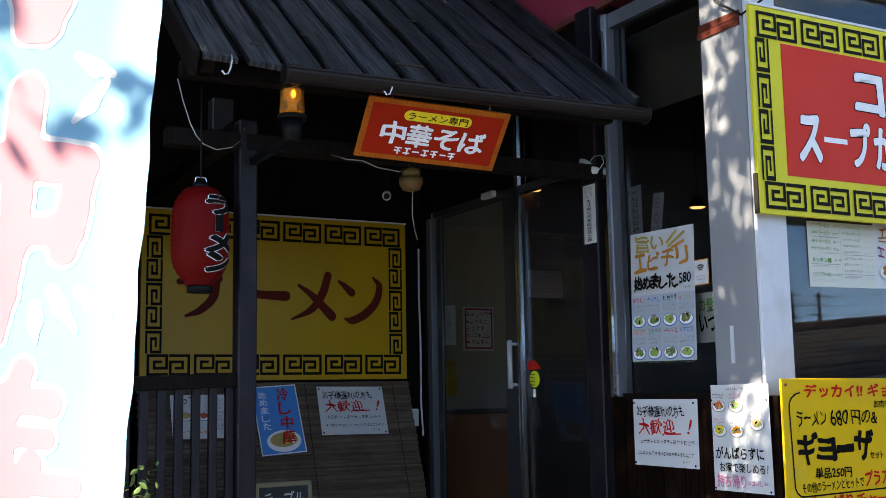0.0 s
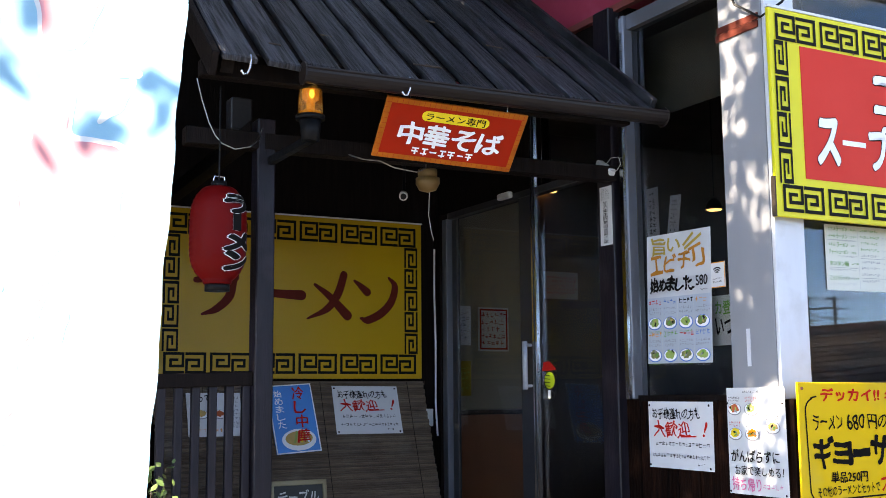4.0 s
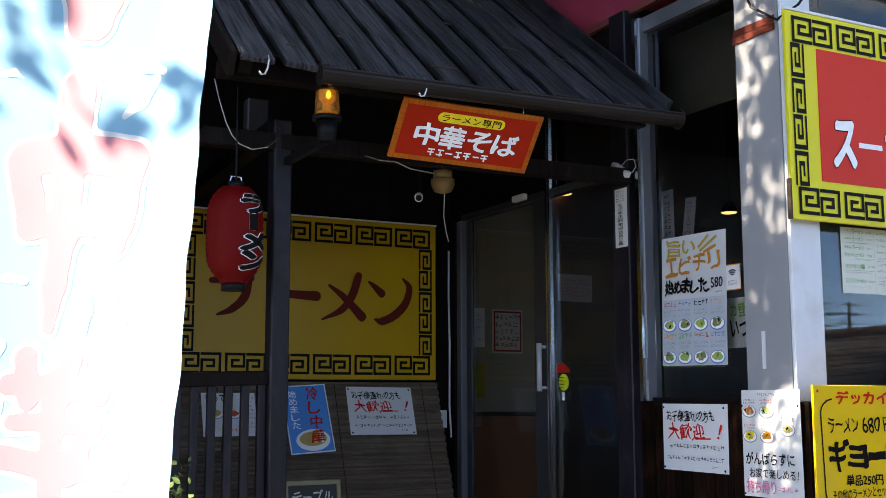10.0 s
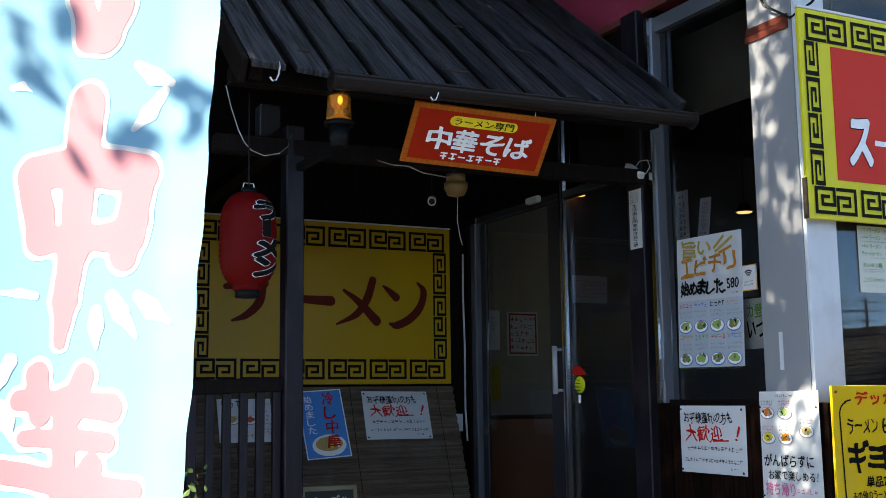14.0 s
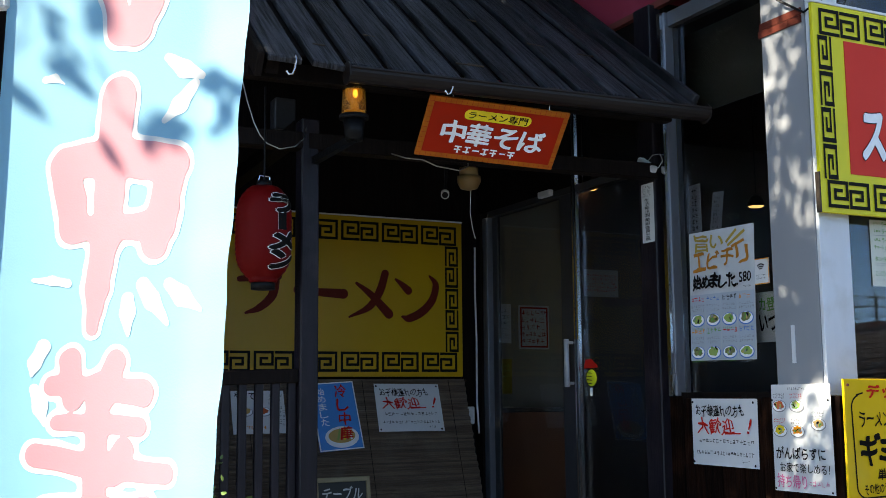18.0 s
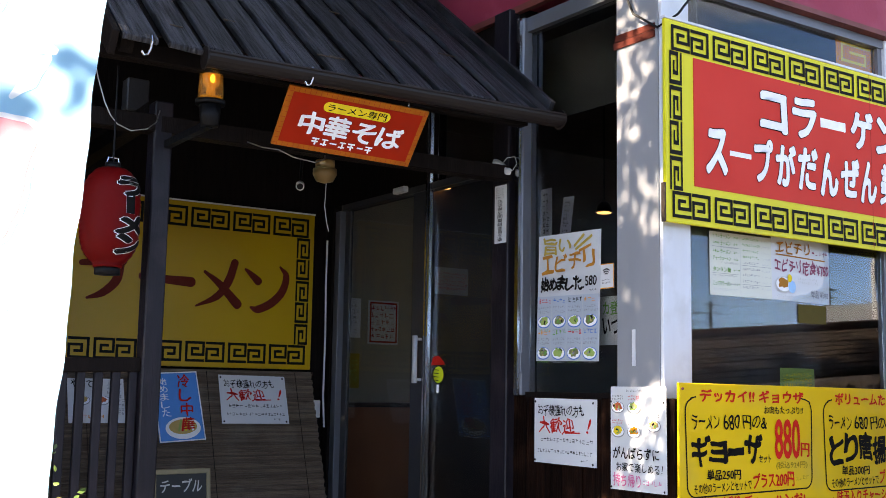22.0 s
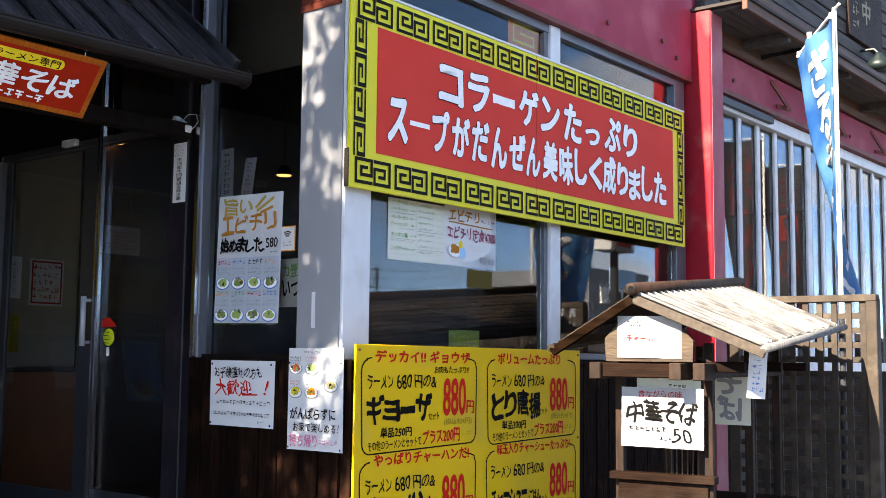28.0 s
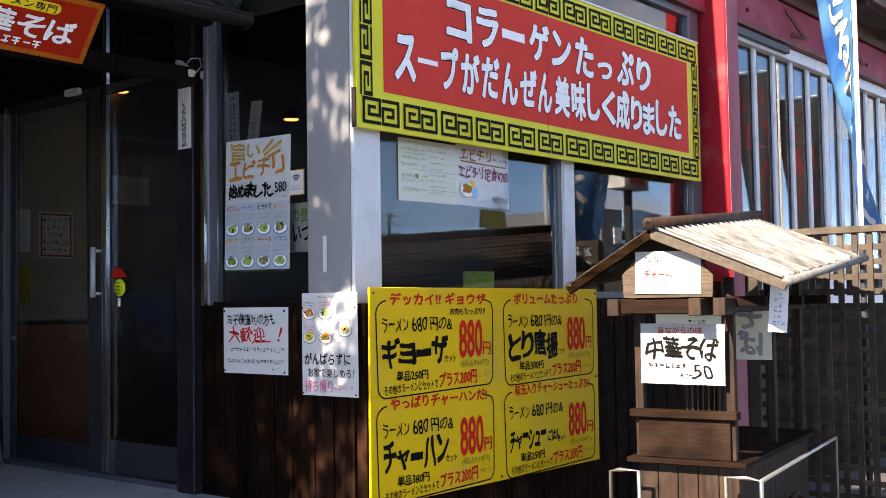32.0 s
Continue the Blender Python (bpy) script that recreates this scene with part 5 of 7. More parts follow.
ss = thing("outdoor_sensor", (XS - 0.1, 4.41, 2.18), "small white tilted device on the timber post with a looped wire", "sensor")
part("case", beam((XS - 0.093, 4.466, 2.218), (XS - 0.093, 4.352, 2.146), 0.04, 0.036, bevel=0.006), M_PLASTICWHITE, ss)
part("wire_loop", wire([(XS - 0.093, 4.352, 2.146), (XS - 0.09, 4.32, 2.155), (XS - 0.08, 4.30, 2.185), (XS - 0.075, 4.325, 2.225), (XS - 0.072, 4.39, 2.232), (XS - 0.071, 4.43, 2.21)], 0.0016), M_PLASTICWHITE, ss)
m = frame_at((XS - 0.073, 4.491, 1.797), (0, -1, 0), (0, 0, 1))
plq = top("member_plate", box(0, 0.098, 0, 0.298, -0.002, 0), M_PLASTICWHITE, "narrow white member plate with black writing on the timber post", "plate", m=m)
column("生活衛生同業組合員之章", 0.026, 0.066, 0.225, 0.008, M_BLACK, plq, 0.01, 0.001)
bars(0.012, 0.04, 0.23, 0.29, M_BLACK, plq, 5, 3, 0.001)
bars(0.05, 0.08, 0.23, 0.29, M_BLACK, plq, 5, 4, 0.001)
wc = wire([(XS - 0.06, 6.32, 2.0), (XS - 0.065, 6.315, 1.7), (XS - 0.055, 6.32, 1.4), (XS - 0.06, 6.315, 1.0), (XS - 0.05, 6.31, 0.8)], 0.006)
top("door_cable", wc, M_PLASTICWHITE, "white cable running down beside the door jamb", "cable")
sbx = thing("switch_box", (3.39, YB - 0.05, 0.95), "small white switch box beside the reed screen", "switch box")
part("case", box(3.36, 3.42, YB - 0.06, YB - 0.001, 0.86, 0.97, bevel=0.005), M_PLASTICWHITE, sbx)

# ---- papers on the side wall ----
m = frame_at((XS - 0.006, 4.231, 1.200), (0, -1, -0.028), (0, 0, 1))
eb = sheet("chilli_prawn_poster", m, 0.447, 0.613, M_POSTERSHADE, "tall white poster for chilli prawns with drawn dishes", "poster", seed=21)
for ch, xa, xb, za, zb in (("旨", 0.045, 0.145, 0.515, 0.598), ("い", 0.155, 0.24, 0.525, 0.585)):
    text(ch, (xa, xb, za, zb), M_INKSAND, eb, 0.022, wobble=0.05)
for a, b, c in (((0.265, 0.545), (0.335, 0.598), M_INKSAND), ((0.275, 0.528), (0.39, 0.588), M_INKSAND), ((0.30, 0.52), (0.385, 0.545), M_INKRUST)):
    part("brush_stroke", beam((*a, 0.0035), (*b, 0.0035), 0.013, 0.0006), c, eb, local=True)
for k, ch in enumerate("エビチリ"):
    text(ch, (0.035 + 0.098 * k, 0.118 + 0.098 * k, 0.425 + 0.003 * k, 0.508 + 0.004 * k), M_INKRUST, eb, 0.022, wobble=0.05)
for k, ch in enumerate("始めました"):
    text(ch, (0.03 + 0.060 * k, 0.084 + 0.060 * k, 0.338, 0.405 - 0.008 * (k % 2)), M_BLACK, eb, 0.05, wobble=0.05, turn=0.08 * math.sin(2 * k))
part("brush_stroke", disc(0.335, 0.345, 0.006, 0.006, 0.0032, n=10), M_BLACK, eb, local=True)
text("580", (0.348, 0.425, 0.352, 0.398), M_BLACK, eb, 0.02)
bars(0.375, 0.43, 0.325, 0.338, M_BLACK, eb, 1, 39)
part("lower_sheet", plate(0.004, 0.443, 0.004, 0.312, 0.0012), M_POSTERBLUE, eb, "bluish printed lower sheet", local=True)
for r in range(2):
    for c in range(4):
        cx, cy = 0.058 + 0.110 * c, 0.188 - 0.152 * r
        part("cell_line", plate(cx + 0.053, cx + 0.0545, cy - 0.030, cy + 0.12, 0.0024), M_INKPALE, eb, local=True)
        dish(cx, cy, 0.049, (M_FOODGREEN, M_FOODDARK)[(r + c) % 2], eb, M_INKBLUE)
        garnish(cx, cy + 0.008, 0.036, eb, 300 + 10 * r + c)
        bars(cx - 0.045, cx + 0.047, cy + 0.085, cy + 0.118, (M_INKRED, M_INKBLUE, M_BLACK, M_INKORANGE, M_INKGREEN)[(c + 3 * r) % 5], eb, 1, 40 + c + 4 * r)
        bars(cx - 0.045, cx + 0.047, cy + 0.040, cy + 0.078, M_INKGREY, eb, 2, 340 + c + 4 * r)
        bars(cx - 0.045, cx + 0.045, cy - 0.048, cy - 0.033, (M_INKGREEN, M_INKGREY)[c % 2], eb, 1, 360 + c + 4 * r)
family_notice(frame_at((XS - 0.03, 4.209, 0.716), (0, -1, -0.004), (0, 0, 1)), 17)
m = frame_at((XS - 0.034, 3.668, 0.634), (0, -1, 0.004), (0, 0, 1))
gp = sheet("takeaway_poster", m, 0.34, 0.446, M_PAPER, "white takeaway poster with small drawn dishes", "poster", seed=23)
for k, (cx, cy, f) in enumerate(((0.05, 0.355, M_FOODRED), (0.15, 0.355, M_FOODGREEN), (0.05, 0.25, M_INKYELLOW), (0.15, 0.25, M_INKORANGE), (0.27, 0.28, M_FOODTAN))):
    dish(cx, cy, 0.042, f, gp)
    garnish(cx, cy + 0.004, 0.030, gp, 380 + k)
    bars(cx - 0.035, cx + 0.035, cy + 0.03, cy + 0.055, (M_BLACK, M_INKRED, M_INKRED, M_BLACK, M_BLACK)[k], gp, 2, 60 + k)
bars(0.10, 0.20, 0.42, 0.435, M_BLACK, gp, 1, 70)
text("がんばらずに", (0.02, 0.30, 0.135, 0.185), M_BLACK, gp, 0.02)
text("お家で楽しめる！", (0.04, 0.32, 0.08, 0.12), M_BLACK, gp, 0.01)
text("持ち帰り", (0.02, 0.19, 0.015, 0.07), M_INKPINK, gp, 0.015)
bars(0.2, 0.32, 0.025, 0.055, M_INKPINK, gp, 1, 71)
for px, py in ((0.01, 0.01), (0.33, 0.01), (0.01, 0.38), (0.33, 0.38)):
    part("pin", disc(px, py, 0.005, 0.005, 0.004, n=10), M_BLACK, gp, local=True)
m = frame_at((XS + 0.008, 3.79, 1.525), (0, -1, 0), (0, 0, 1))
wf = sheet("wifi_sticker", m, 0.10, 0.115, M_PAPER, "small white sticker with a radio wave mark and red rim", "sticker", curl=0.0)
for b4 in ((0, 0.1, 0, 0.004), (0, 0.1, 0.111, 0.115), (0, 0.004, 0.004, 0.111), (0.096, 0.1, 0.004, 0.111)):
    part("red_rim", plate(*b4, 0.0014), M_INKORANGE, wf, local=True)
for r in (0.012, 0.022, 0.032):
    bm = bmesh.new()
    for k in range(6):
        a0, a1 = radians(50 + 80 * k / 6), radians(50 + 80 * (k + 1) / 6)
        bm.faces.new([bm.verts.new((0.05 + q * math.cos(a), 0.055 + q * math.sin(a), 0.0016)) for q, a in ((r, a0), (r + 0.006, a0), (r + 0.006, a1), (r, a1))])
    part("wave_mark", bm, M_BLACK, wf, local=True)
bars(0.02, 0.08, 0.02, 0.045, M_BLACK, wf, 2, 80, 0.0016)
m = frame_at((XS + 0.06, 3.845, 1.27), (0, -1, 0), (0, 0, 1))
ip = sheet("inside_notice", m, 0.20, 0.225, M_INKPALE, "pale notice behind the side window glass", "notice", seed=30)
text("カ登", (0.03, 0.13, 0.14, 0.20), M_INKGREEN, ip, 0.02)
text("いつ", (0.03, 0.14, 0.05, 0.12), M_BLACK, ip, 0.03)
# strips coloured grey to stand for the dim light behind the glass
for k, (y0, z0, hh) in enumerate(((4.243, 1.775, 0.28), (4.10, 1.80, 0.20))):
    m = frame_at((XS + 0.028, y0, z0), (0, -1, 0), (0, -0.15 * k, 1))
    hp = sheet("hanging_menu_strip", m, 0.09, hh, M_INKGREY, "long menu strip taped inside the side window, greyed as in shade", "menu strip", "menu strips inside", seed=31 + k)
    bars(0.025, 0.065, 0.02, hh - 0.02, M_BLACK, hp, 8, 90 + k)

# ---- big red and yellow sign on the front ----
W, Hh = 3.205, 0.90
m = frame_at((3.442, 3.312, 1.782), (1, 0, 0), (0, 0, 1))
bs = top("broth_sign", box(0, W, 0, Hh, -0.018, 0, bevel=0.002), M_YELLOW, "long yellow sign with key border and red field", "sign", m=m)
part("red_field", box(0.172, W - 0.165, 0.172, Hh - 0.15, 0.0005, 0.003), M_SIGNRED, bs, local=True)
key_border(bs, W, Hh, 0.116, 0.022, 12, 4, 0.0032, 0.66, 1.28)
UPPER_LINE = (
    ("コ", 0.62, 0.79, 0.50, 0.67), ("ラ", 0.85, 1.01, 0.50, 0.68), ("ー", 1.05, 1.24, 0.57, 0.61), ("ゲ", 1.29, 1.46, 0.50, 0.69), ("ン", 1.50, 1.67, 0.50, 0.68), ("た", 1.73, 1.90, 0.49, 0.69), ("っ", 1.96, 2.10, 0.50, 0.59), ("ぷ", 2.17, 2.35, 0.50, 0.69), ("り", 2.40, 2.55, 0.50, 0.68))
LOWER_LINE = (
    ("ス", 0.25, 0.38, 0.25, 0.44), ("ー", 0.40, 0.54, 0.34, 0.36), ("プ", 0.57, 0.69, 0.25, 0.44), ("が", 0.72, 0.85, 0.25, 0.44), ("だ", 0.88, 1.01, 0.25, 0.44), ("ん", 1.04, 1.17, 0.24, 0.44), ("ぜ", 1.20, 1.34, 0.25, 0.43), ("ん", 1.36, 1.48, 0.24, 0.44), ("美", 1.52, 1.65, 0.24, 0.44), ("味", 1.68, 1.81, 0.24, 0.44), ("し", 1.84, 1.96, 0.25, 0.44), ("く", 2.00, 2.13, 0.25, 0.43), ("成", 2.15, 2.29, 0.24, 0.45), ("り", 2.32, 2.44, 0.25, 0.43), ("ま", 2.46, 2.59, 0.24, 0.42), ("し", 2.62, 2.75, 0.25, 0.45), ("た", 2.78, 2.93, 0.25, 0.44))
for ch, xa, xb, za, zb in UPPER_LINE + LOWER_LINE:
    text(ch, (xa, xb, za, zb), M_INKWHITE, bs, 0.05 if ch != "ー" else 0.014, 0.0055, back=M_BLACK if ch != "ー" else None, wobble=0.015)
part("panel_seam", plate(1.448, 1.451, 0.004, Hh - 0.004, 0.0034), M_INKDRED, bs, local=True)
for px, py in ((0.9, 0.752), (1.35, 0.765), (2.02, 0.20), (2.6, 0.187), (2.75, 0.182), (0.5, 0.76)):
    part("nail", disc(px, py, 0.006, 0.005, 0.0036, n=8), M_RUST, bs, local=True)
part("rim_strip", box(-0.004, W + 0.004, Hh + 0.001, Hh + 0.012, -0.022, 0.003), M_PAPER, bs, "white rim strip", local=True)
part("rim_strip", box(-0.008, -0.001, 0, 0.17, -0.022, 0.0), M_STALLPALE, bs, "bare wooden end strip", local=True)
part("bracket", box(0.3, 0.36, 0.2, 0.7, -0.06, -0.019), M_ALU, bs, local=True)
part("bracket", box(1.72, 1.78, 0.1, 0.8, -0.06, -0.019), M_ALU, bs, local=True)
part("bracket", box(3.0, 3.06, 0.1, 0.8, -0.06, -0.019), M_ALU, bs, local=True)

# ---- yellow menu board ----
m = frame_at((3.46, 3.272, 0.175), (1, 0, -0.012), (0, 0, 1))
mb = top("set_menu_board", box(0, 1.825, 0, 0.925, -0.012, 0, bevel=0.002), M_MENU, "yellow handwritten set menu board in four panels", "menu board", m=m)


def set_panel(px, py, head, name, single, small):
    """One panel of the menu: heading, noodle price, set name, prices, hand-drawn round frame."""
    text(head, (px + 0.125, px + 0.125 + min(0.064 * len(head), 0.68), py + 0.392, py + 0.446), M_INKRED, mb, 0.034, 0.003)
    row = px + 0.075
    for word, wide in (("ラーメン", 0.17), ("680", 0.105), ("円の&", 0.155)):
        text(word, (row, row + wide, py + 0.277, py + 0.338), M_BLACK, mb, 0.010, 0.003, wobble=0.05)
        row += wide + 0.022
    step = (0.445 if len(name) < 6 else 0.32) / len(name)
    for k, ch in enumerate(name):
        tall = 0.125 if ch not in "ョャュー" else (0.085 if ch != "ー" else 0.03)
        low = 0.128 if ch != "ー" else 0.175
        low += 0.010 * math.sin(2.1 * k + px * 5)
        if len(name) > 5:
            tall *= 0.78
        text(ch, (px + 0.075 + step * k, px + 0.075 + step * (k + 0.9), py + low, py + low + tall), M_BLACK, mb, 0.042 if ch != "ー" else 0.012, 0.003, wobble=0.04, turn=0.05 * math.sin(1.7 * k + py * 9))
    text("セット", (px + 0.495, px + 0.575, py + 0.132, py + 0.165), M_BLACK, mb, 0.02, 0.003)
    text("880", (px + 0.605, px + 0.775, py + 0.150, py + 0.318), M_INKRED, mb, 0.026, 0.003, wobble=0.0)
    text("円", (px + 0.785, px + 0.84, py + 0.155, py + 0.215), M_INKRED, mb, 0.025, 0.003)
    text("(税込924円)", (px + 0.61, px + 0.825, py + 0.100, py + 0.135), M_INKOLIVE, mb, 0.012, 0.003)
    text("単品" + single + "円", (px + 0.165, px + 0.375, py + 0.064, py + 0.108), M_BLACK, mb, 0.025, 0.003)
    text("その他のラーメンとセットで", (px + 0.085, px + 0.445, py + 0.014, py + 0.056), M_BLACK, mb, 0.015, 0.003, turn=0.03)
    text("プラス200円", (px + 0.455, px + 0.73, py + 0.025, py + 0.088), M_INKRED, mb, 0.03, 0.003, turn=0.03)
    bars(px + 0.745, px + 0.83, py + 0.045, py + 0.075, M_INKOLIVE, mb, 1, int(px * 100 + py * 10))
    bm = bmesh.new()
    x0, x1, y0, y1 = px + 0.035, px + 0.868, py - 0.004, py + 0.415
    way = [(px + 0.10, y1 - 0.002), (x0 + 0.03, y1 - 0.010)]
    for cx, cy, a0 in ((x0 + 0.05, y1 - 0.06, 90), (x0 + 0.06, y0 + 0.05, 180), (x1 - 0.06, y0 + 0.066, 270)):
        for k in range(6):
            a = radians(a0 + 15 + 15 * k)
            way.append((cx + 0.05 * math.cos(a), cy + 0.05 * math.sin(a)))
    way += [(x1 - 0.008, py + 0.2), (x1 - 0.006, y1 - 0.05), (x1 - 0.02, y1 - 0.014), (x1 - 0.05, y1 - 0.004), (x1 - 0.09, y1 + 0.002)]
    for (xa, ya), (xb, yb) in zip(way, way[1:]):
        beam((xa, ya, 0.0026), (xb, yb, 0.0026), 0.0062, 0.0008, bm)
    part("drawn_frame", bm, M_BLACK, mb, local=True)
    if small:
        text(small, (px + 0.535, px + 0.80, py + 0.345, py + 0.378), M_BLACK, mb, 0.02, 0.003)


set_panel(0.0, 0.455, "デッカイ!! ギョウザ", "ギョーザ", "250", "お肉もたっぷり!!")
set_panel(0.915, 0.455, "ボリュームたっぷり", "とり唐揚", "300", "")
set_panel(0.0, 0.005, "やっぱりチャーハンだ!", "チャーハン", "380", "")
set_panel(0.915, 0.005, "味玉入りチャーシューたっぷり!", "チャーシュー", "250", "")
text("ごはん", (1.325, 1.43, 0.150, 0.205), M_BLACK, mb, 0.045, 0.003)
for px, py in ((0.02, 0.9), (1.80, 0.9), (0.92, 0.02), (1.80, 0.45), (0.02, 0.03)):
    part("screw", rod((px, py, 0.0), (px, py, 0.005), 0.006, n=8), M_RUST, mb, local=True)

# papers behind the front glass
m = frame_at((3.817, YF + 0.026, 1.498), (1, 0, 0.012), (0, 0, 1))
wp1 = sheet("noodle_price_list", m, 0.42, 0.29, M_CREAM, "pale green price list taped on the front window", "price list", seed=50)
for k, (word, za, zb) in enumerate((("ラーメン", 0.262, 0.282), ("ラーメン", 0.230, 0.250), ("ラーメン", 0.192, 0.212), ("チャーシューメン", 0.160, 0.180), ("タンタン麺", 0.108, 0.130), ("こってりラーメン", 0.045, 0.066))):
    lead = 0.05 if len(word) == 4 else 0.0
    if lead:
        bars(0.018, 0.062, za, zb, M_INKGREEN, wp1, 1, 100 + k)
    text(word, (0.018 + lead, 0.135, za, zb), M_INKGREEN, wp1, 0.02, 0.003, wobble=0.01)
    bars(0.155, 0.19, za, zb - 0.004, M_INKGREEN, wp1, 1, 110 + k)
bars(0.018, 0.18, 0.085, 0.097, M_INKGREY, wp1, 1, 117)
for k, z in enumerate((0.216, 0.146, 0.050)):
    bars(0.07, 0.185, z, z + 0.010, M_INKGREY, wp1, 1, 160 + k)
for k, b4 in enumerate(((0.014, 0.19, 0.222, 0.2225), (0.014, 0.19, 0.100, 0.1005), (0.214, 0.41, 0.146, 0.1465), (0.214, 0.41, 0.058, 0.0585))):
    part("ruled_line", plate(b4[0], b4[1], b4[2], b4[3] + 0.001, 0.0026), M_INKGREY, wp1, local=True)
bars(0.018, 0.18, 0.020, 0.036, M_INKPALE, wp1, 1, 118)
part("fold_line", plate(0.199, 0.201, 0.008, 0.282, 0.0026), M_INKPALE, wp1, local=True)
for k in range(9):
    bars(0.215, 0.33, 0.262 - 0.028 * k, 0.279 - 0.028 * k, M_INKGREEN if k < 4 else M_INKGREY, wp1, 1, 120 + k)
    bars(0.345, 0.405, 0.262 - 0.028 * k, 0.275 - 0.028 * k, M_INKPALE, wp1, 1, 130 + k)
m = frame_at((4.236, YF + 0.026, 1.503), (1, 0, -0.02), (0, 0, 1))
wp2 = sheet("set_meal_notice", m, 0.435, 0.305, M_PAPER, "white handwritten set meal notice taped on the window", "notice", seed=51)
text("エビチリ", (0.03, 0.28, 0.225, 0.285), M_INKRUST, wp2, 0.018, wobble=0.06)
part("underline", beam((0.03, 0.217, 0.003), (0.40, 0.212, 0.003), 0.006, 0.0006), M_INKRUST, wp2, local=True)
bars(0.30, 0.42, 0.228, 0.258, M_INKPLUM, wp2, 1, 129)
text("エビチリ定食", (0.02, 0.33, 0.135, 0.200), M_INKPLUM, wp2, 0.025, wobble=0.06)
text("¥780", (0.335, 0.425, 0.138, 0.188), M_INKPLUM, wp2, 0.02, wobble=0.04)
dish(0.085, 0.075, 0.062, M_INKRUST, wp2, M_INKPALE)
part("dish_picture", disc(0.145, 0.068, 0.028, 0.030, 0.0042), M_INKSKY, wp2, local=True)
part("dish_picture", disc(0.128, 0.108, 0.016, 0.020, 0.0044), M_INKYELLOW, wp2, local=True)
bars(0.19, 0.34, 0.085, 0.12, M_INKPALE, wp2, 2, 130)
bars(0.03, 0.16, 0.01, 0.03, M_INKPALE, wp2, 1, 132)
text("単品 ¥580", (0.29, 0.42, 0.025, 0.062), M_INKGREY, wp2, 0.012, wobble=0.05)
m = frame_at((4.427, YF + 0.027, 1.40), (1, 0, 0), (0, 0, 1))
sheet("brown_card", m, 0.21, 0.09, M_OLIVECARD, "olive card taped on the front window", "card", curl=0.0)
m = frame_at((4.62, YF + 0.3, 1.072), (1, 0, 0), (0, 0, 1))
yl = sheet("table_menu_card", m, 0.27, 0.12, M_FOODGREEN, "yellow-green menu card on the table inside the window", "menu card", curl=0.0)
bars(0.02, 0.25, 0.02, 0.10, M_INKYELLOW, yl, 3, 140)
m = frame_at((3.70, YF + 0.15, 1.072), (1, 0.3, 0), (-0.25, 0.05, 1))
lc = sheet("leaning_card", m, 0.16, 0.15, M_CREAM, "white card leaning at the window corner", "card", curl=0.003)
bars(0.03, 0.1, 0.06, 0.12, M_BLACK, lc, 2, 141)

m = frame_at((4.80, YF + 0.05, 2.745), (1, 0, 0), (0, 0, 1))
op = sheet("orange_key_panel", m, 0.33, 0.16, M_INKORANGE, "orange panel with a yellow key pattern inside the upper window", "panel", curl=0.0)
for b4 in ((0.04, 0.29, 0.12, 0.135), (0.04, 0.055, 0.03, 0.12), (0.055, 0.25, 0.03, 0.045), (0.235, 0.25, 0.045, 0.095), (0.11, 0.235, 0.08, 0.095)):
    part("key_line", plate(*b4, 0.002), M_INKYELLOW, op, local=True)

# ---- noodle stall model in front of the wall ----
ST = thing("noodle_stall", (5.13, 2.69, GROUND), "small weathered wooden noodle stall with a pale shingle roof", "stall", rz=-81.5)
NEARER = Matrix.Translation((0, 0.02, 1.05)) @ Matrix.Scale(0.885, 4) @ Matrix.Translation((0, -0.02, -1.05))
ST.matrix_world = NEARER @ WORLD[ST]
WORLD[ST] = ST.matrix_world.copy()
LOW = -0.188      # the ground in the stall's own axes
# local axes: x to the stall's right, y to its depth, z up from the ground


def L(b, name, mat_x, parent=ST, label="", smooth=False):
    return part(name, b, mat_x, parent, label, local=True, smooth=smooth)


G = -GROUND


def zz(z):
    return z + G


hw = 0.235
DEEP, LONG = 0.80, 1.42
L(box(-0.25, 0.27, 0.02, LONG, LOW + 0.12, zz(0.204), bevel=0.004), "cart_body", M_STALL)
for k in range(5):
    L(box(-0.25 + 0.104 * k, -0.25 + 0.104 * k + 0.1, 0.004, 0.02, LOW + 0.12, zz(0.203), bevel=0.002), "front_panel", M_STALL)
L(box(-0.29, 0.32, -0.06, LONG + 0.06, zz(0.205), zz(0.232), bevel=0.004), "worktop", M_STALLH, label="weathered plank worktop")
L(box(-0.235, 0.235, -0.02, 0.02, zz(0.232), zz(0.43), bevel=0.003), "front_box", M_STALLH)
L(box(-0.275, 0.275, -0.045, 0.03, zz(0.432), zz(0.472), bevel=0.004), "front_shelf", M_STALLH)
for x in (-hw, hw):
    for y in (0.0, DEEP - 0.05, LONG - 0.05):
        L(box(x - 0.022, x + 0.022, y, y + 0.045, zz(0.232), zz(1.13), bevel=0.003), "post", M_STALL)
for y in (-0.01, DEEP - 0.06, LONG - 0.06):
    L(box(-0.42, 0.42, y, y + 0.05, zz(0.985), zz(1.035), bevel=0.004), "cross_beam", M_STALLH)
for x in (-hw, hw):
    L(box(x - 0.025, x + 0.025, -0.12, LONG + 0.08, zz(0.955), zz(0.985), bevel=0.004), "side_beam", M_STALL)
for x in (-0.29, 0.13, 0.25):
    L(box(x - 0.03, x + 0.03, -0.20, -0.011, zz(0.945), zz(1.03), bevel=0.004), "beam_end", M_STALL)
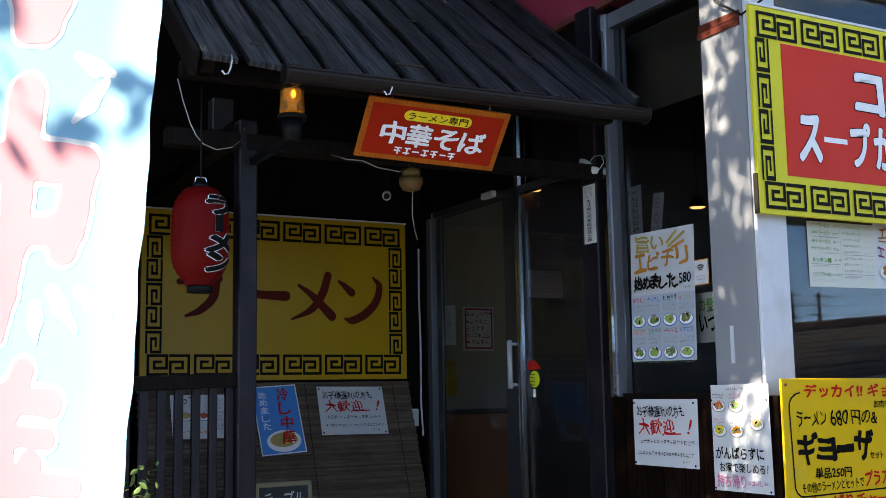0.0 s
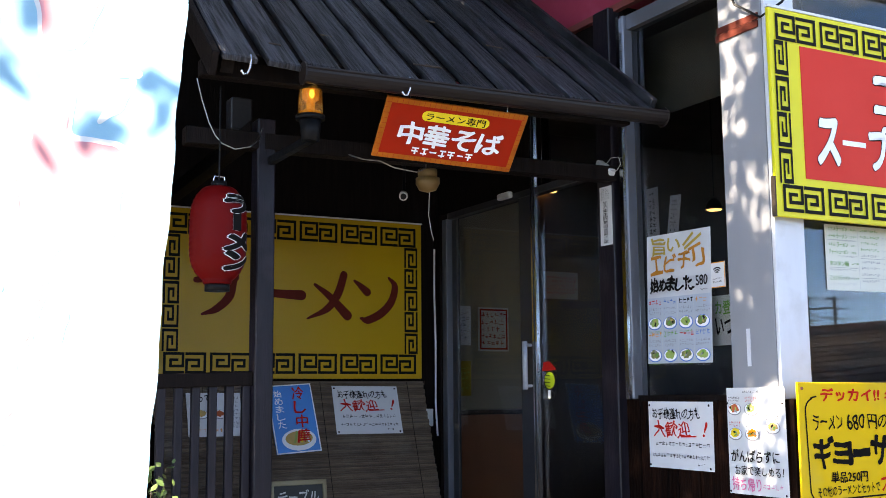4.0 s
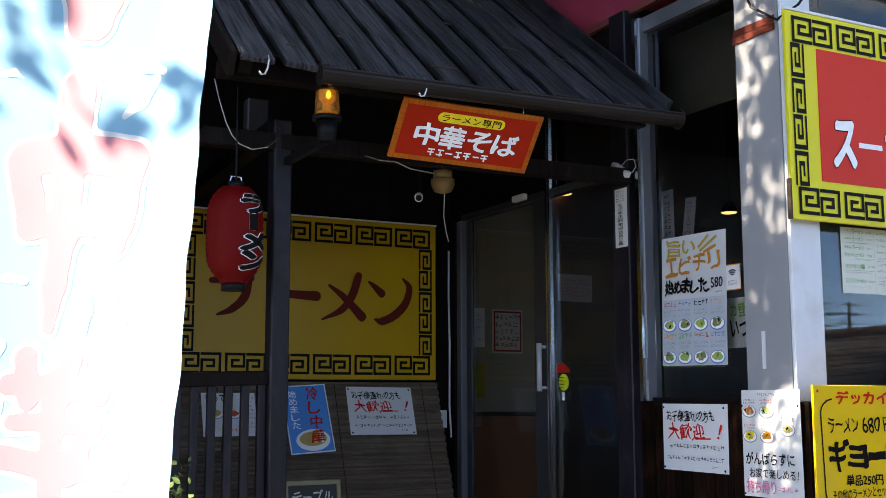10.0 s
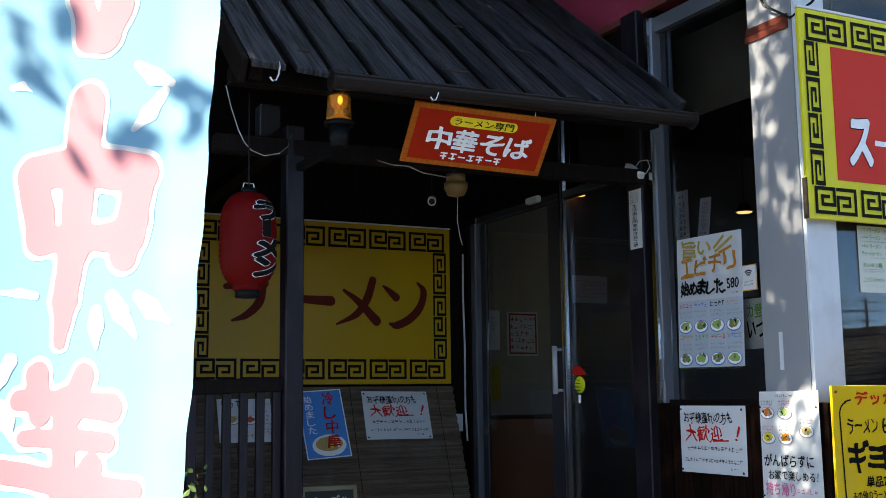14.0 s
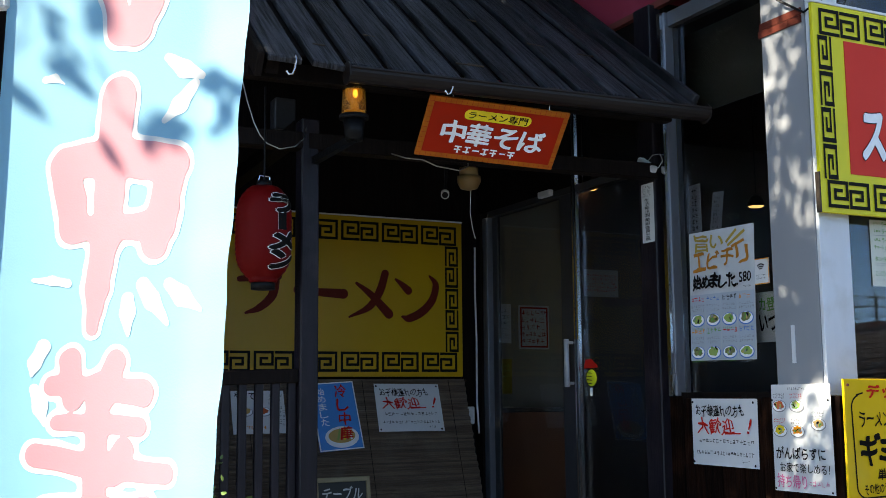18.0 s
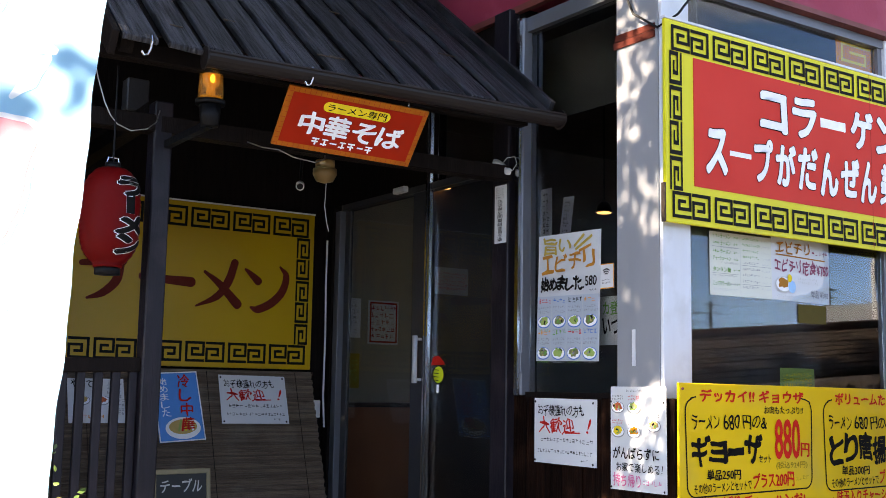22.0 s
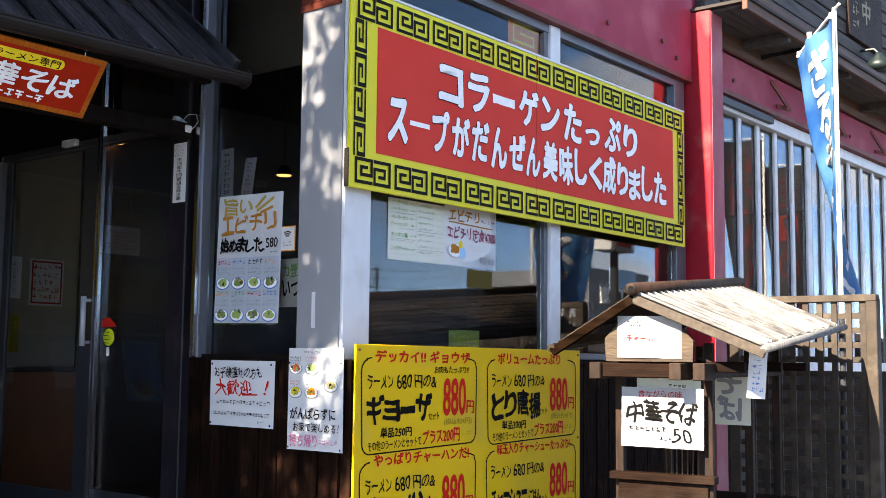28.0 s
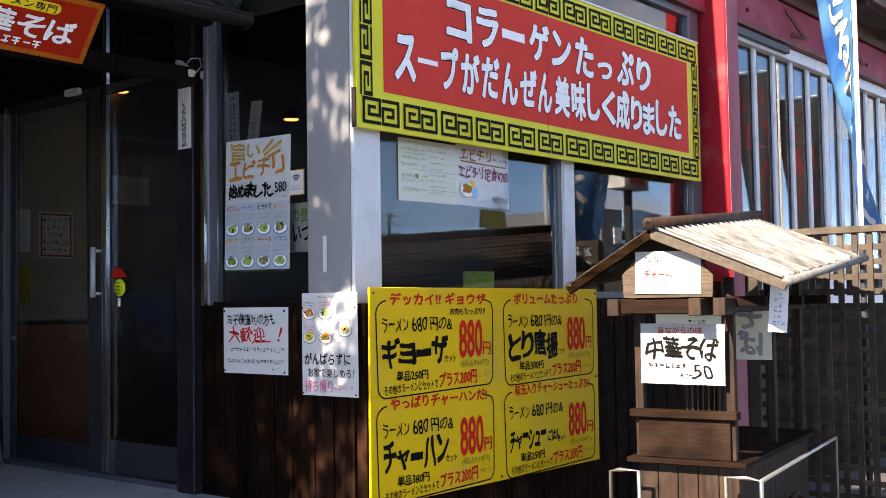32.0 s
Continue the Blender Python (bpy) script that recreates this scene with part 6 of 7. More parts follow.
L(box(-0.30, 0.12, -0.175, -0.14, zz(0.955), zz(1.025), bevel=0.004), "front_beam", M_STALLH)
gbm = bmesh.new()
for y in (-0.135, -0.11):
    gbm.faces.new([gbm.verts.new(v) for v in ((-0.255, y, zz(1.035)), (0.20, y, zz(1.035)), (0.205, y, zz(1.14)), (0.10, y, zz(1.25)), (-0.16, y, zz(1.26)), (-0.26, y, zz(1.15)))])
fs = list(gbm.faces)
a, b = [list(f.verts) for f in fs]
for k in range(6):
    gbm.faces.new((a[k], a[(k + 1) % 6], b[(k + 1) % 6], b[k]))
L(gbm, "gable_board", M_STALLPALE, label="bare wooden gable board")
# roof: tilted up towards its far end, two slopes of ribbed shingle boards
RZ, LEFT, RIGHT, RC, DROP, TILT = zz(1.375), 0.44, 0.64, -0.085, 0.265, 0.08


def roof_at(u, v):
    """u across from the ridge, -1 to 1; v along, metres from the front."""
    return Vector((RC + u * (RIGHT if u > 0 else LEFT), v, RZ + TILT * (v + 0.2) - DROP * abs(u)))


for s in (-1, 1):
    n = 19 if s > 0 else 0
    for k in range(n):
        v0 = -0.17 + 1.92 * k / n
        v1 = v0 + 1.92 / n - 0.019 - 0.008 * (k * 7 % 5) / 4
        lift = Vector((0, 0, 0.003 * math.sin(k * 4.1)))
        b2 = beam(roof_at(0.02 * s, (v0 + v1) / 2) + lift, roof_at(s * (1.0 + 0.02 * math.sin(k * 2.3)), (v0 + v1) / 2 + 0.006 * math.sin(k * 5.7)), v1 - v0, 0.012, bevel=0.003)
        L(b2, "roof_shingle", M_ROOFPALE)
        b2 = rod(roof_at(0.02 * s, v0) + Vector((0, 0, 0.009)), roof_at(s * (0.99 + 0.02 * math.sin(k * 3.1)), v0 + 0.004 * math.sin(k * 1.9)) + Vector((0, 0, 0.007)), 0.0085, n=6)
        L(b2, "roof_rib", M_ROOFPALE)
    # left slope: planks coloured darker than the right, as lying in shade
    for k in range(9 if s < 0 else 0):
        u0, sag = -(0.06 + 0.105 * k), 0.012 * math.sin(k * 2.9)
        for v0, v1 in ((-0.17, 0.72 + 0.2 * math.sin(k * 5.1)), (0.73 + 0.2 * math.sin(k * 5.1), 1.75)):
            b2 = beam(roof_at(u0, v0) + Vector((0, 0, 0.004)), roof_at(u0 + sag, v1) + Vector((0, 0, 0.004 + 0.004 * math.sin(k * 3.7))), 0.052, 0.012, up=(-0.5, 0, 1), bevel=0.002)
            L(b2, "roof_plank", M_ROOFSHADE, label="rough brown roof plank, coloured dark for the shaded slope")
    # left barge board carries its shade in the colour
    L(beam(roof_at(0, -0.185) + Vector((0, 0, -0.028)), roof_at(s * 1.02, -0.185) + Vector((0, 0, -0.028)), 0.03, 0.045, bevel=0.003), "barge_board", M_BARGEPALE if s > 0 else M_BARGESHADE)
    under = bmesh.new()
    q = [roof_at(0.0, -0.16), roof_at(s, -0.16), roof_at(s, 1.74), roof_at(0.0, 1.74)]
    lo = [under.verts.new(p + Vector((0, 0, -0.016))) for p in q]
    hi = [under.verts.new(p + Vector((0, 0, -0.009))) for p in q]
    for f in (lo, hi, *[(lo[i], lo[(i + 1) % 4], hi[(i + 1) % 4], hi[i]) for i in range(4)]):
        under.faces.new(f)
    L(under, "roof_lining", M_STALL)
    L(beam(roof_at(0, 1.75) + Vector((0, 0, -0.028)), roof_at(s, 1.75) + Vector((0, 0, -0.028)), 0.03, 0.045), "barge_board", M_STALL)
    L(rod(roof_at(s * 1.02, -0.2) + Vector((0, 0, -0.005)), roof_at(s * 1.02, 1.78) + Vector((0, 0, -0.005)), 0.021, n=12), "eave_pole", M_ROOFPALE if s > 0 else M_ROOFSHADE, label="weathered bamboo eave pole", smooth=True)
    L(beam(roof_at(s * 0.55, -0.15) + Vector((0, 0, -0.04)), roof_at(s * 0.55, 1.74) + Vector((0, 0, -0.04)), 0.03, 0.04), "purlin", M_STALL)
L(rod(roof_at(0, -0.22) + Vector((0, 0, 0.022)), roof_at(0, 1.80) + Vector((0, 0, 0.022)), 0.032, n=14), "ridge_pole", M_STALL, label="round bamboo ridge pole", smooth=True)
# black disc painted on the solid end for the darkness of a hollow
L(rod(roof_at(0, -0.2205) + Vector((0, 0, 0.022)), roof_at(0, -0.2195) + Vector((0, 0, 0.022)), 0.018, n=12), "pole_hollow", M_PLASTICBLACK)
L(box(-0.03, 0.04, -0.12, -0.06, zz(1.29), zz(1.32)), "ridge_block", M_STALLPALE)
# tube handles on both sides of the cart
for s, x in ((-1, -0.36), (1, 0.40)):
    tb = wire([(x - 0.0, -0.10, LOW), (x, -0.10, zz(0.16)), (x - 0.06 * s, -0.13, zz(0.175)), (x - 0.16 * s, -0.13, zz(0.175)), (x - 0.16 * s, -0.10, LOW)], 0.011, n=8)
    L(tb, "tube_handle", M_STEEL, label="galvanised tube handle", smooth=True)
L(wire([(0.40, -0.10, zz(0.16)), (0.42, LONG + 0.05, zz(0.19)), (0.42, LONG + 0.05, LOW)], 0.011, n=8), "tube_rail", M_STEEL, smooth=True)
for x in (-0.31, 0.35):
    ring = bmesh.new()
    for k in range(20):
        a0, a1 = 2 * math.pi * k / 20, 2 * math.pi * (k + 1) / 20
        rod((x, 0.75 + 0.27 * math.cos(a0), LOW + 0.285 + 0.27 * math.sin(a0)), (x, 0.75 + 0.27 * math.cos(a1), LOW + 0.285 + 0.27 * math.sin(a1)), 0.014, ring, 6)
    wheel = L(ring, "wheel", M_STALL, label="thin wooden cart wheel")
    for k in range(8):
        a0 = 2 * math.pi * k / 8
        L(rod((x, 0.75, LOW + 0.285), (x, 0.75 + 0.27 * math.cos(a0), LOW + 0.285 + 0.27 * math.sin(a0)), 0.008, n=6), "spoke", M_STALL, parent=wheel)
# chopsticks and pot on the shelf
for k in range(7):
    L(rod((-0.02 + 0.026 * k, 0.12, zz(0.26)), (-0.03 + 0.03 * k, 0.12, zz(0.70)), 0.0035, n=5), "bamboo_stick", M_STALLPALE)
L(lathe([(0.06, 0.0), (0.07, 0.02), (0.07, 0.16), (0.06, 0.16)], (0.06, 0.12, zz(0.26))), "stick_pot", M_PLASTICBLACK, smooth=True)

MS = WORLD[ST]


def stall_sheet(name, x0, y, z0, w, h, mat_p, label, seed, tilt=0.0):
    m = MS @ frame_at((x0, y, zz(z0)), (1, 0, tilt), (0, 0, 1))
    return sheet(name, m, w, h, mat_p, label, "notice", seed=seed, curl=0.004)


s1 = stall_sheet("stall_notice", -0.205, -0.052, 0.605, 0.43, 0.30, M_STALLPAPER, "sunlit white notice with brushed letters on the stall", 71, -0.02)
text("昔ながらの味", (0.09, 0.32, 0.252, 0.285), M_INKDRED, s1, 0.015)
for k, ch in enumerate("中華そば"):
    text(ch, (0.03 + 0.094 * k, 0.115 + 0.094 * k, 0.125, 0.228 + 0.006 * (k % 2)), M_BLACK, s1, 0.026, wobble=0.06, turn=0.06 * math.sin(2.3 * k))
bars(0.04, 0.25, 0.075, 0.11, M_BLACK, s1, 1, 150)
text("50", (0.27, 0.37, 0.03, 0.10), M_BLACK, s1, 0.002, wobble=0.05)
bars(0.20, 0.27, 0.03, 0.06, M_BLACK, s1, 1, 151)
s2 = stall_sheet("gable_notice", -0.19, -0.144, 1.055, 0.335, 0.21, M_STALLPAPER, "sunlit white notice on the stall gable", 72, -0.03)
bars(0.05, 0.13, 0.15, 0.19, M_BLACK, s2, 2, 152)
text("チャー", (0.05, 0.15, 0.075, 0.118), M_INKRED, s2, 0.01)
bars(0.155, 0.20, 0.075, 0.10, M_INKDRED, s2, 1, 153)
bars(0.10, 0.19, 0.045, 0.06, M_BLACK, s2, 1, 154)
s3 = stall_sheet("shaded_notice", -0.15, 0.03, 0.865, 0.34, 0.085, M_CREAM, "pale notice strip behind the stall front", 73)
bars(0.17, 0.26, 0.03, 0.06, M_BLACK, s3, 1, 155)
m = MS @ frame_at((0.03, DEEP - 0.06, zz(0.685)), (1, 0, 0), (0, 0, 1))
s4 = sheet("hanging_banner", m, 0.22, 0.33, M_CREAM, "pale banner with brushed letters hung at the stall's far side", "banner", seed=74)
text("そ", (0.17, 0.04, 0.175, 0.30), M_INKGREY, s4, 0.04)
text("ば", (0.17, 0.04, 0.03, 0.155), M_INKGREY, s4, 0.04)
m = MS @ frame_at((0.40, 0.10, zz(0.86)), (0.9, 0.4, -0.1), (0.05, 0, 1))
s5 = sheet("dangling_paper", m, 0.09, 0.24, M_PAPER, "curling white paper dangling from the stall eave", "notice", seed=75, curl=0.01)
bars(0.02, 0.07, 0.03, 0.20, M_INKBLUE, s5, 6, 156, 0.006)

# ---- lattice fence behind the stall ----
LXF = 7.25
lat = thing("lattice_fence", (LXF, 2.8, GROUND), "brown square lattice fence, partly sunlit", "fence")
LG = GROUND + LOW
Y0, Y1, Z1 = 2.33, 3.20, 1.43
part("post", box(LXF - 0.03, LXF + 0.05, Y0 - 0.06, Y0 + 0.01, LG, Z1 + 0.02, bevel=0.004), M_LATTICE, lat)
part("post", box(LXF - 0.03, LXF + 0.05, Y1, Y1 + 0.07, LG, Z1, bevel=0.004), M_LATTICE, lat)
part("top_rail", box(LXF - 0.035, LXF + 0.04, Y0 - 0.06, Y1 + 0.07, Z1, Z1 + 0.045, bevel=0.004), M_LATTICE, lat)
part("bottom_rail", box(LXF - 0.02, LXF + 0.03, Y0, Y1, LG + 0.05, LG + 0.1), M_LATTICE, lat)
P = 0.094
k = 0
while Y0 + 0.03 + P * k < Y1:
    y = Y0 + 0.03 + P * k
    part("upright_slat", box(LXF - 0.016, LXF - 0.002, y - 0.019, y + 0.019, LG + 0.08, Z1), M_LATTICE, lat)
    k += 1
k = 0
while LG + 0.14 + P * k < Z1 - 0.02:
    z = LG + 0.14 + P * k
    part("cross_slat", box(LXF - 0.001, LXF + 0.012, Y0, Y1, z - 0.019, z + 0.019), M_LATTICE, lat)
    k += 1
lat.matrix_world = NEARER @ WORLD[lat]

# ---- flags ----
def flag_cloth(name, mat_c, fn, w, h, label, nx=24, ny=60):
    bm = bmesh.new()
    g = [[bm.verts.new(fn(w * i / nx, h * j / ny)) for i in range(nx + 1)] for j in range(ny + 1)]
    for j in range(ny):
        for i in range(nx):
            bm.faces.new((g[j][i], g[j][i + 1], g[j + 1][i + 1], g[j + 1][i]))
    return bm


def flag_print(body_points, fn, mat_c, parent, off):
    """Flat print shapes bent onto the cloth."""
    for co, faces in body_points:
        me = bpy.data.meshes.new("print")
        inv_m = WORLD[parent].inverted()
        vs = []
        for px, py, rise in co:
            p = Vector(fn(px, py))
            e = 0.01
            n = (Vector(fn(px + e, py)) - p).cross(Vector(fn(px, py + e)) - p).normalized()
            vs.append(tuple(inv_m @ (p + n * (off + math.copysign(rise * 4, off)))))
        me.from_pydata(vs, [], faces)
        me.materials.append(mat_c)
        ob = new("print", me)
        ob.parent = parent
        WORLD[ob] = WORLD[parent]


def glyph(ch, x0, x1, y0, y1, bold):
    ref, _ = letters(ch, 0.0)
    lo, hi = ref.min(0), ref.max(0)
    co, faces, rise = thick(ch, bold)
    return [[(x0 + (p[0] - lo[0]) / (hi[0] - lo[0]) * (x1 - x0), y0 + (p[1] - lo[1]) / (hi[1] - lo[1]) * (y1 - y0), r) for p, r in zip(co, rise)], faces]


def near_flag(x, y):
    """x across from the free edge inwards, y up from the hem."""
    sway = 0.03 * math.sin(5.2 * x + 1.1 * y) * min(1, x / 0.1 + 0.3) + 0.012 * math.sin(11 * x - 2.3 * y)
    ex = 0.437 + 0.047 * (y - 0.65) + (0.0016 * math.sin(27 * y) + 0.0010 * math.sin(61 * y + 1)) * max(0, 1 - x / 0.12)
    return (ex - 0.74 * x + 0.67 * sway, 1.45 + 0.67 * x + 0.74 * sway, 0.35 + y)


FLAG_W = 0.402
nf = thing("cold_noodle_flag", (0.12, 1.74, GROUND), "pale blue advertising flag with pink white-edged letters", "flag")
part("cloth", flag_cloth("cloth", M_FLAGBLUE, near_flag, FLAG_W, 1.80, "", 24, 120), M_FLAGBLUE, nf, smooth=True)
pole_low, pole_high = Vector(near_flag(FLAG_W + 0.014, 0.0)), Vector(near_flag(FLAG_W + 0.014, 1.80))
run = (pole_high - pole_low).normalized()
pole_foot = pole_low + run * (GROUND - pole_low.z) / run.z
part("pole", rod(tuple(pole_foot), tuple(pole_high + run * 0.08), 0.008), M_PLASTICWHITE, nf, "white flag pole")
part("cross_bar", rod(tuple(pole_high + run * 0.02), tuple(Vector(near_flag(0.0, 1.80)) + Vector((0, 0, 0.02))), 0.007), M_PLASTICWHITE, nf)
part("pole_base", lathe([(0.22, 0.0), (0.22, 0.06), (0.05, 0.12), (0.03, 0.12)], tuple(pole_foot)), M_PLASTICWHITE, nf)
for k in range(5):
    y = 0.22 + 0.36 * k
    a, b = Vector(near_flag(FLAG_W - 0.004, y)), Vector(near_flag(FLAG_W + 0.024, y))
    part("loop", beam(tuple(a), tuple(b), 0.02, 0.022, up=(0, 0, 1), bevel=0.003), M_FLAGWHITE, nf, "white fastening loop")


def flip(pts, w):
    return [([(w - a, b, r) for a, b, r in co], faces) for co, faces in pts]


def brushed_print(strokes, grow, blend, fn, mat_c, parent, off, step=0.0028):
    """Brush strokes that have run into one another, as one print on the cloth: all within their blended outline."""
    segs = []
    for pts, ws in strokes:
        for k in range(len(pts) - 1):
            segs.append((Vector(pts[k]), Vector(pts[k + 1]), ws[k] / 2, ws[k + 1] / 2))
    pad = 0.05
    x0, x1 = min(min(a.x, b.x) for a, b, _, _ in segs) - pad, max(max(a.x, b.x) for a, b, _, _ in segs) + pad
    y0, y1 = min(min(a.y, b.y) for a, b, _, _ in segs) - pad, max(max(a.y, b.y) for a, b, _, _ in segs) + pad
    nx, ny = int((x1 - x0) / step) + 1, int((y1 - y0) / step) + 1
    gx, gy = np.meshgrid(x0 + step * np.arange(nx + 1), y0 + step * np.arange(ny + 1))
    total = np.zeros_like(gx)
    for a, b, ra, rb in segs:
        d = b - a
        f = np.clip(((gx - a.x) * d.x + (gy - a.y) * d.y) / max(d.length_squared, 1e-9), 0, 1)
        dist = np.hypot(gx - a.x - f * d.x, gy - a.y - f * d.y) - (ra + (rb - ra) * f)
        total += np.exp(np.clip(-dist / blend, -60, 60))
    ragged = 0.0007 * np.sin(95 * gx + 60 * gy) + 0.0005 * np.sin(170 * gy - 120 * gx)
    depth = blend * np.log(np.maximum(total, 1e-30)) + grow + ragged
    keys, verts, faces = {}, [], []
    inv_m = WORLD[parent].inverted()

    def vert(x, y):
        key = (round(x, 6), round(y, 6))
        if key not in keys:
            o = Vector(fn(x, y))
            nrm = (Vector(fn(x + 0.01, y)) - o).cross(Vector(fn(x, y + 0.01)) - o).normalized()
            keys[key] = len(verts)
            verts.append(tuple(inv_m @ (o + nrm * off)))
        return keys[key]

    for j in range(ny):
        for i in range(nx):
            ring = [(gx[j + q, i + p], gy[j + q, i + p], depth[j + q, i + p]) for p, q in ((0, 0), (1, 0), (1, 1), (0, 1))]
            if max(r[2] for r in ring) <= 0:
                continue
            face = []
            for k in range(4):
                (ax, ay, ad), (bx_, by_, bd) = ring[k], ring[(k + 1) % 4]
                if ad > 0:
                    face.append(vert(ax, ay))
                if (ad > 0) != (bd > 0):
                    f = ad / (ad - bd)
                    face.append(vert(ax + (bx_ - ax) * f, ay + (by_ - ay) * f))
            if len(set(face)) >= 3:
                faces.append(tuple(dict.fromkeys(face)))
    me = bpy.data.meshes.new("print")
    me.from_pydata(verts, [], faces)
    me.materials.append(mat_c)
    for p in me.polygons:
        p.use_smooth = True
    ob = new("print", me)
    ob.parent = parent
    WORLD[ob] = WORLD[parent]


# hand-brushed characters down the flag, seen from behind: points and stroke widths
CHARACTERS = (
    ((((0.228, 1.50), (0.224, 1.30), (0.207, 1.237), (0.182, 1.238), (0.166, 1.28), (0.160, 1.36), (0.152, 1.45)), (0.03, 0.034, 0.040, 0.044, 0.048, 0.044, 0.02)),),
    ((((0.204, 1.142), (0.211, 1.05), (0.216, 0.93), (0.226, 0.86), (0.230, 0.80)), (0.056, 0.054, 0.046, 0.038, 0.018)),
     (((0.288, 1.045), (0.20, 1.052), (0.113, 1.032)), (0.050, 0.056, 0.056)),
     (((0.112, 1.035), (0.120, 0.97), (0.132, 0.918)), (0.050, 0.048, 0.044)),
     (((0.288, 1.035), (0.276, 0.985), (0.270, 0.948)), (0.050, 0.046, 0.046)),
     (((0.272, 0.948), (0.20, 0.946), (0.122, 0.946)), (0.036, 0.036, 0.046))),
    ((((0.186, 0.752), (0.204, 0.70)), (0.036, 0.034)),
     (((0.262, 0.756), (0.256, 0.70)), (0.036, 0.032)),
     (((0.288, 0.720), (0.20, 0.716), (0.137, 0.708)), (0.028, 0.030, 0.040)),
     (((0.278, 0.668), (0.20, 0.666), (0.141, 0.662)), (0.022, 0.026, 0.028)),
     (((0.166, 0.628), (0.180, 0.60)), (0.038, 0.04)),
     (((0.306, 0.622), (0.20, 0.604), (0.088, 0.598)), (0.034, 0.034, 0.028)),
     (((0.214, 0.72), (0.209, 0.55), (0.207, 0.40)), (0.036, 0.038, 0.036)),
     (((0.285, 0.548), (0.19, 0.545), (0.12, 0.55)), (0.026, 0.034, 0.034)),
     (((0.31, 0.485), (0.19, 0.49), (0.10, 0.495)), (0.026, 0.036, 0.034))),
)
for strokes in CHARACTERS:
    brushed_print(strokes, 0.0075, 0.0035, near_flag, M_FLAGWHITE, nf, -0.0006)
    brushed_print(strokes, 0.0, 0.0030, near_flag, M_FLAGPINK, nf, -0.0012)
# white petals scattered round the characters
for pts, ws in ((((0.148, 0.862), (0.130, 0.838), (0.102, 0.804)), (0.022, 0.028, 0.006)), (((0.172, 0.842), (0.172, 0.822), (0.168, 0.79)), (0.022, 0.026, 0.004)), (((0.102, 0.860), (0.080, 0.842), (0.045, 0.822)), (0.020, 0.028, 0.006)),
                (((0.128, 1.192), (0.100, 1.172), (0.072, 1.160)), (0.012, 0.026, 0.010)), (((0.128, 1.098), (0.104, 1.120), (0.082, 1.150)), (0.008, 0.026, 0.014)), (((0.306, 0.776), (0.318, 0.752), (0.322, 0.734)), (0.022, 0.020, 0.006)),
                (((0.316, 0.716), (0.305, 0.690), (0.296, 0.664)), (0.016, 0.022, 0.006)), (((0.275, 0.868), (0.30, 0.872), (0.33, 0.874)), (0.012, 0.014, 0.004)), (((0.330, 1.175), (0.315, 1.176), (0.298, 1.166)), (0.010, 0.012, 0.004))):
    brushed_print(((pts, ws),), 0.0, 0.002, near_flag, M_FLAGWHITE, nf, -0.0008)


def far_flag(x, y):
    """Blown flag: x from the pole to the free edge, y up; its foot swings further round than its head."""
    low = 1 - y / 1.75
    ang = radians(44 - 32 * low ** 1.2 - 14 * x * low)
    fold = (0.030 * math.sin(11 * x + 2.2 * y) + 0.014 * math.sin(23 * x - 3.1 * y)) * min(1, x * 5)
    hug = 0.03 * math.sin(math.pi * 2.2 * y) * (1 - x / 0.6)
    far = x * 0.95 + hug
    return (6.66 + far * math.cos(ang) - fold * math.sin(ang), 2.31 + far * math.sin(ang) + fold * math.cos(ang), 1.42 + y - 0.22 * x * (1 - low))


ff = thing("ramen_flag", (6.66, 2.30, GROUND), "sky blue advertising flag with white letters on a white pole", "flag")
part("cloth", flag_cloth("cloth", M_FLAGDEEP, far_flag, 0.60, 1.75, ""), M_FLAGDEEP, ff, smooth=True)
part("pole", rod((6.66, 2.30, 1.30), (6.66, 2.30, 3.21), 0.014), M_PLASTICWHITE, ff, "white flag pole")
# invented dark pipe: keeps the pole's foot from showing bright behind the lattice
part("ground_socket", rod((6.66, 2.30, GROUND), (6.66, 2.30, 1.32), 0.018), M_DARKFRAME, ff, "lower pole length, coloured dark as if in shade")
bar_tip = Vector(far_flag(0.60, 1.75)) + Vector((0, 0, 0.022))
bar_root = Vector((6.66, 2.30, 3.196))
part("cross_bar", rod(tuple(bar_root - (bar_tip - bar_root) * 0.12), tuple(bar_tip), 0.009), M_PLASTICWHITE, ff)
for k in range(5):
    z = 1.50 + 0.40 * k
    q = far_flag(0.03, z - 1.42)
    part("loop", beam((6.66, 2.30, z), (q[0], q[1], z), 0.004, 0.045), M_FLAGWHITE, ff, "white fastening loop")
for k in range(3):
    q = far_flag(0.04 + 0.25 * k, 1.75)
    part("loop", beam((q[0], q[1], q[2] - 0.01), (q[0], q[1], q[2] + 0.03), 0.03, 0.006, up=(1, 0, 0)), M_FLAGWHITE, ff, "white fastening loop")
RAMEN_FLAG = (("ざ", 0.17, 0.37, 1.36, 1.66), ("る", 0.15, 0.36, 1.06, 1.33), ("ラ", 0.12, 0.37, 0.76, 1.03), ("ー", 0.15, 0.40, 0.66, 0.70), ("メ", 0.13, 0.42, 0.34, 0.60), ("ン", 0.10, 0.38, 0.05, 0.28))
for ch, xa, xb, ya, yb in RAMEN_FLAG:
    for off in (0.004, -0.004):
        flag_print(flip([glyph(ch, 0.60 - xb, 0.60 - xa, ya, yb, 0.045 if ch != "ー" else 0.012)], 0.60), far_flag, M_FLAGWHITE, ff, off)
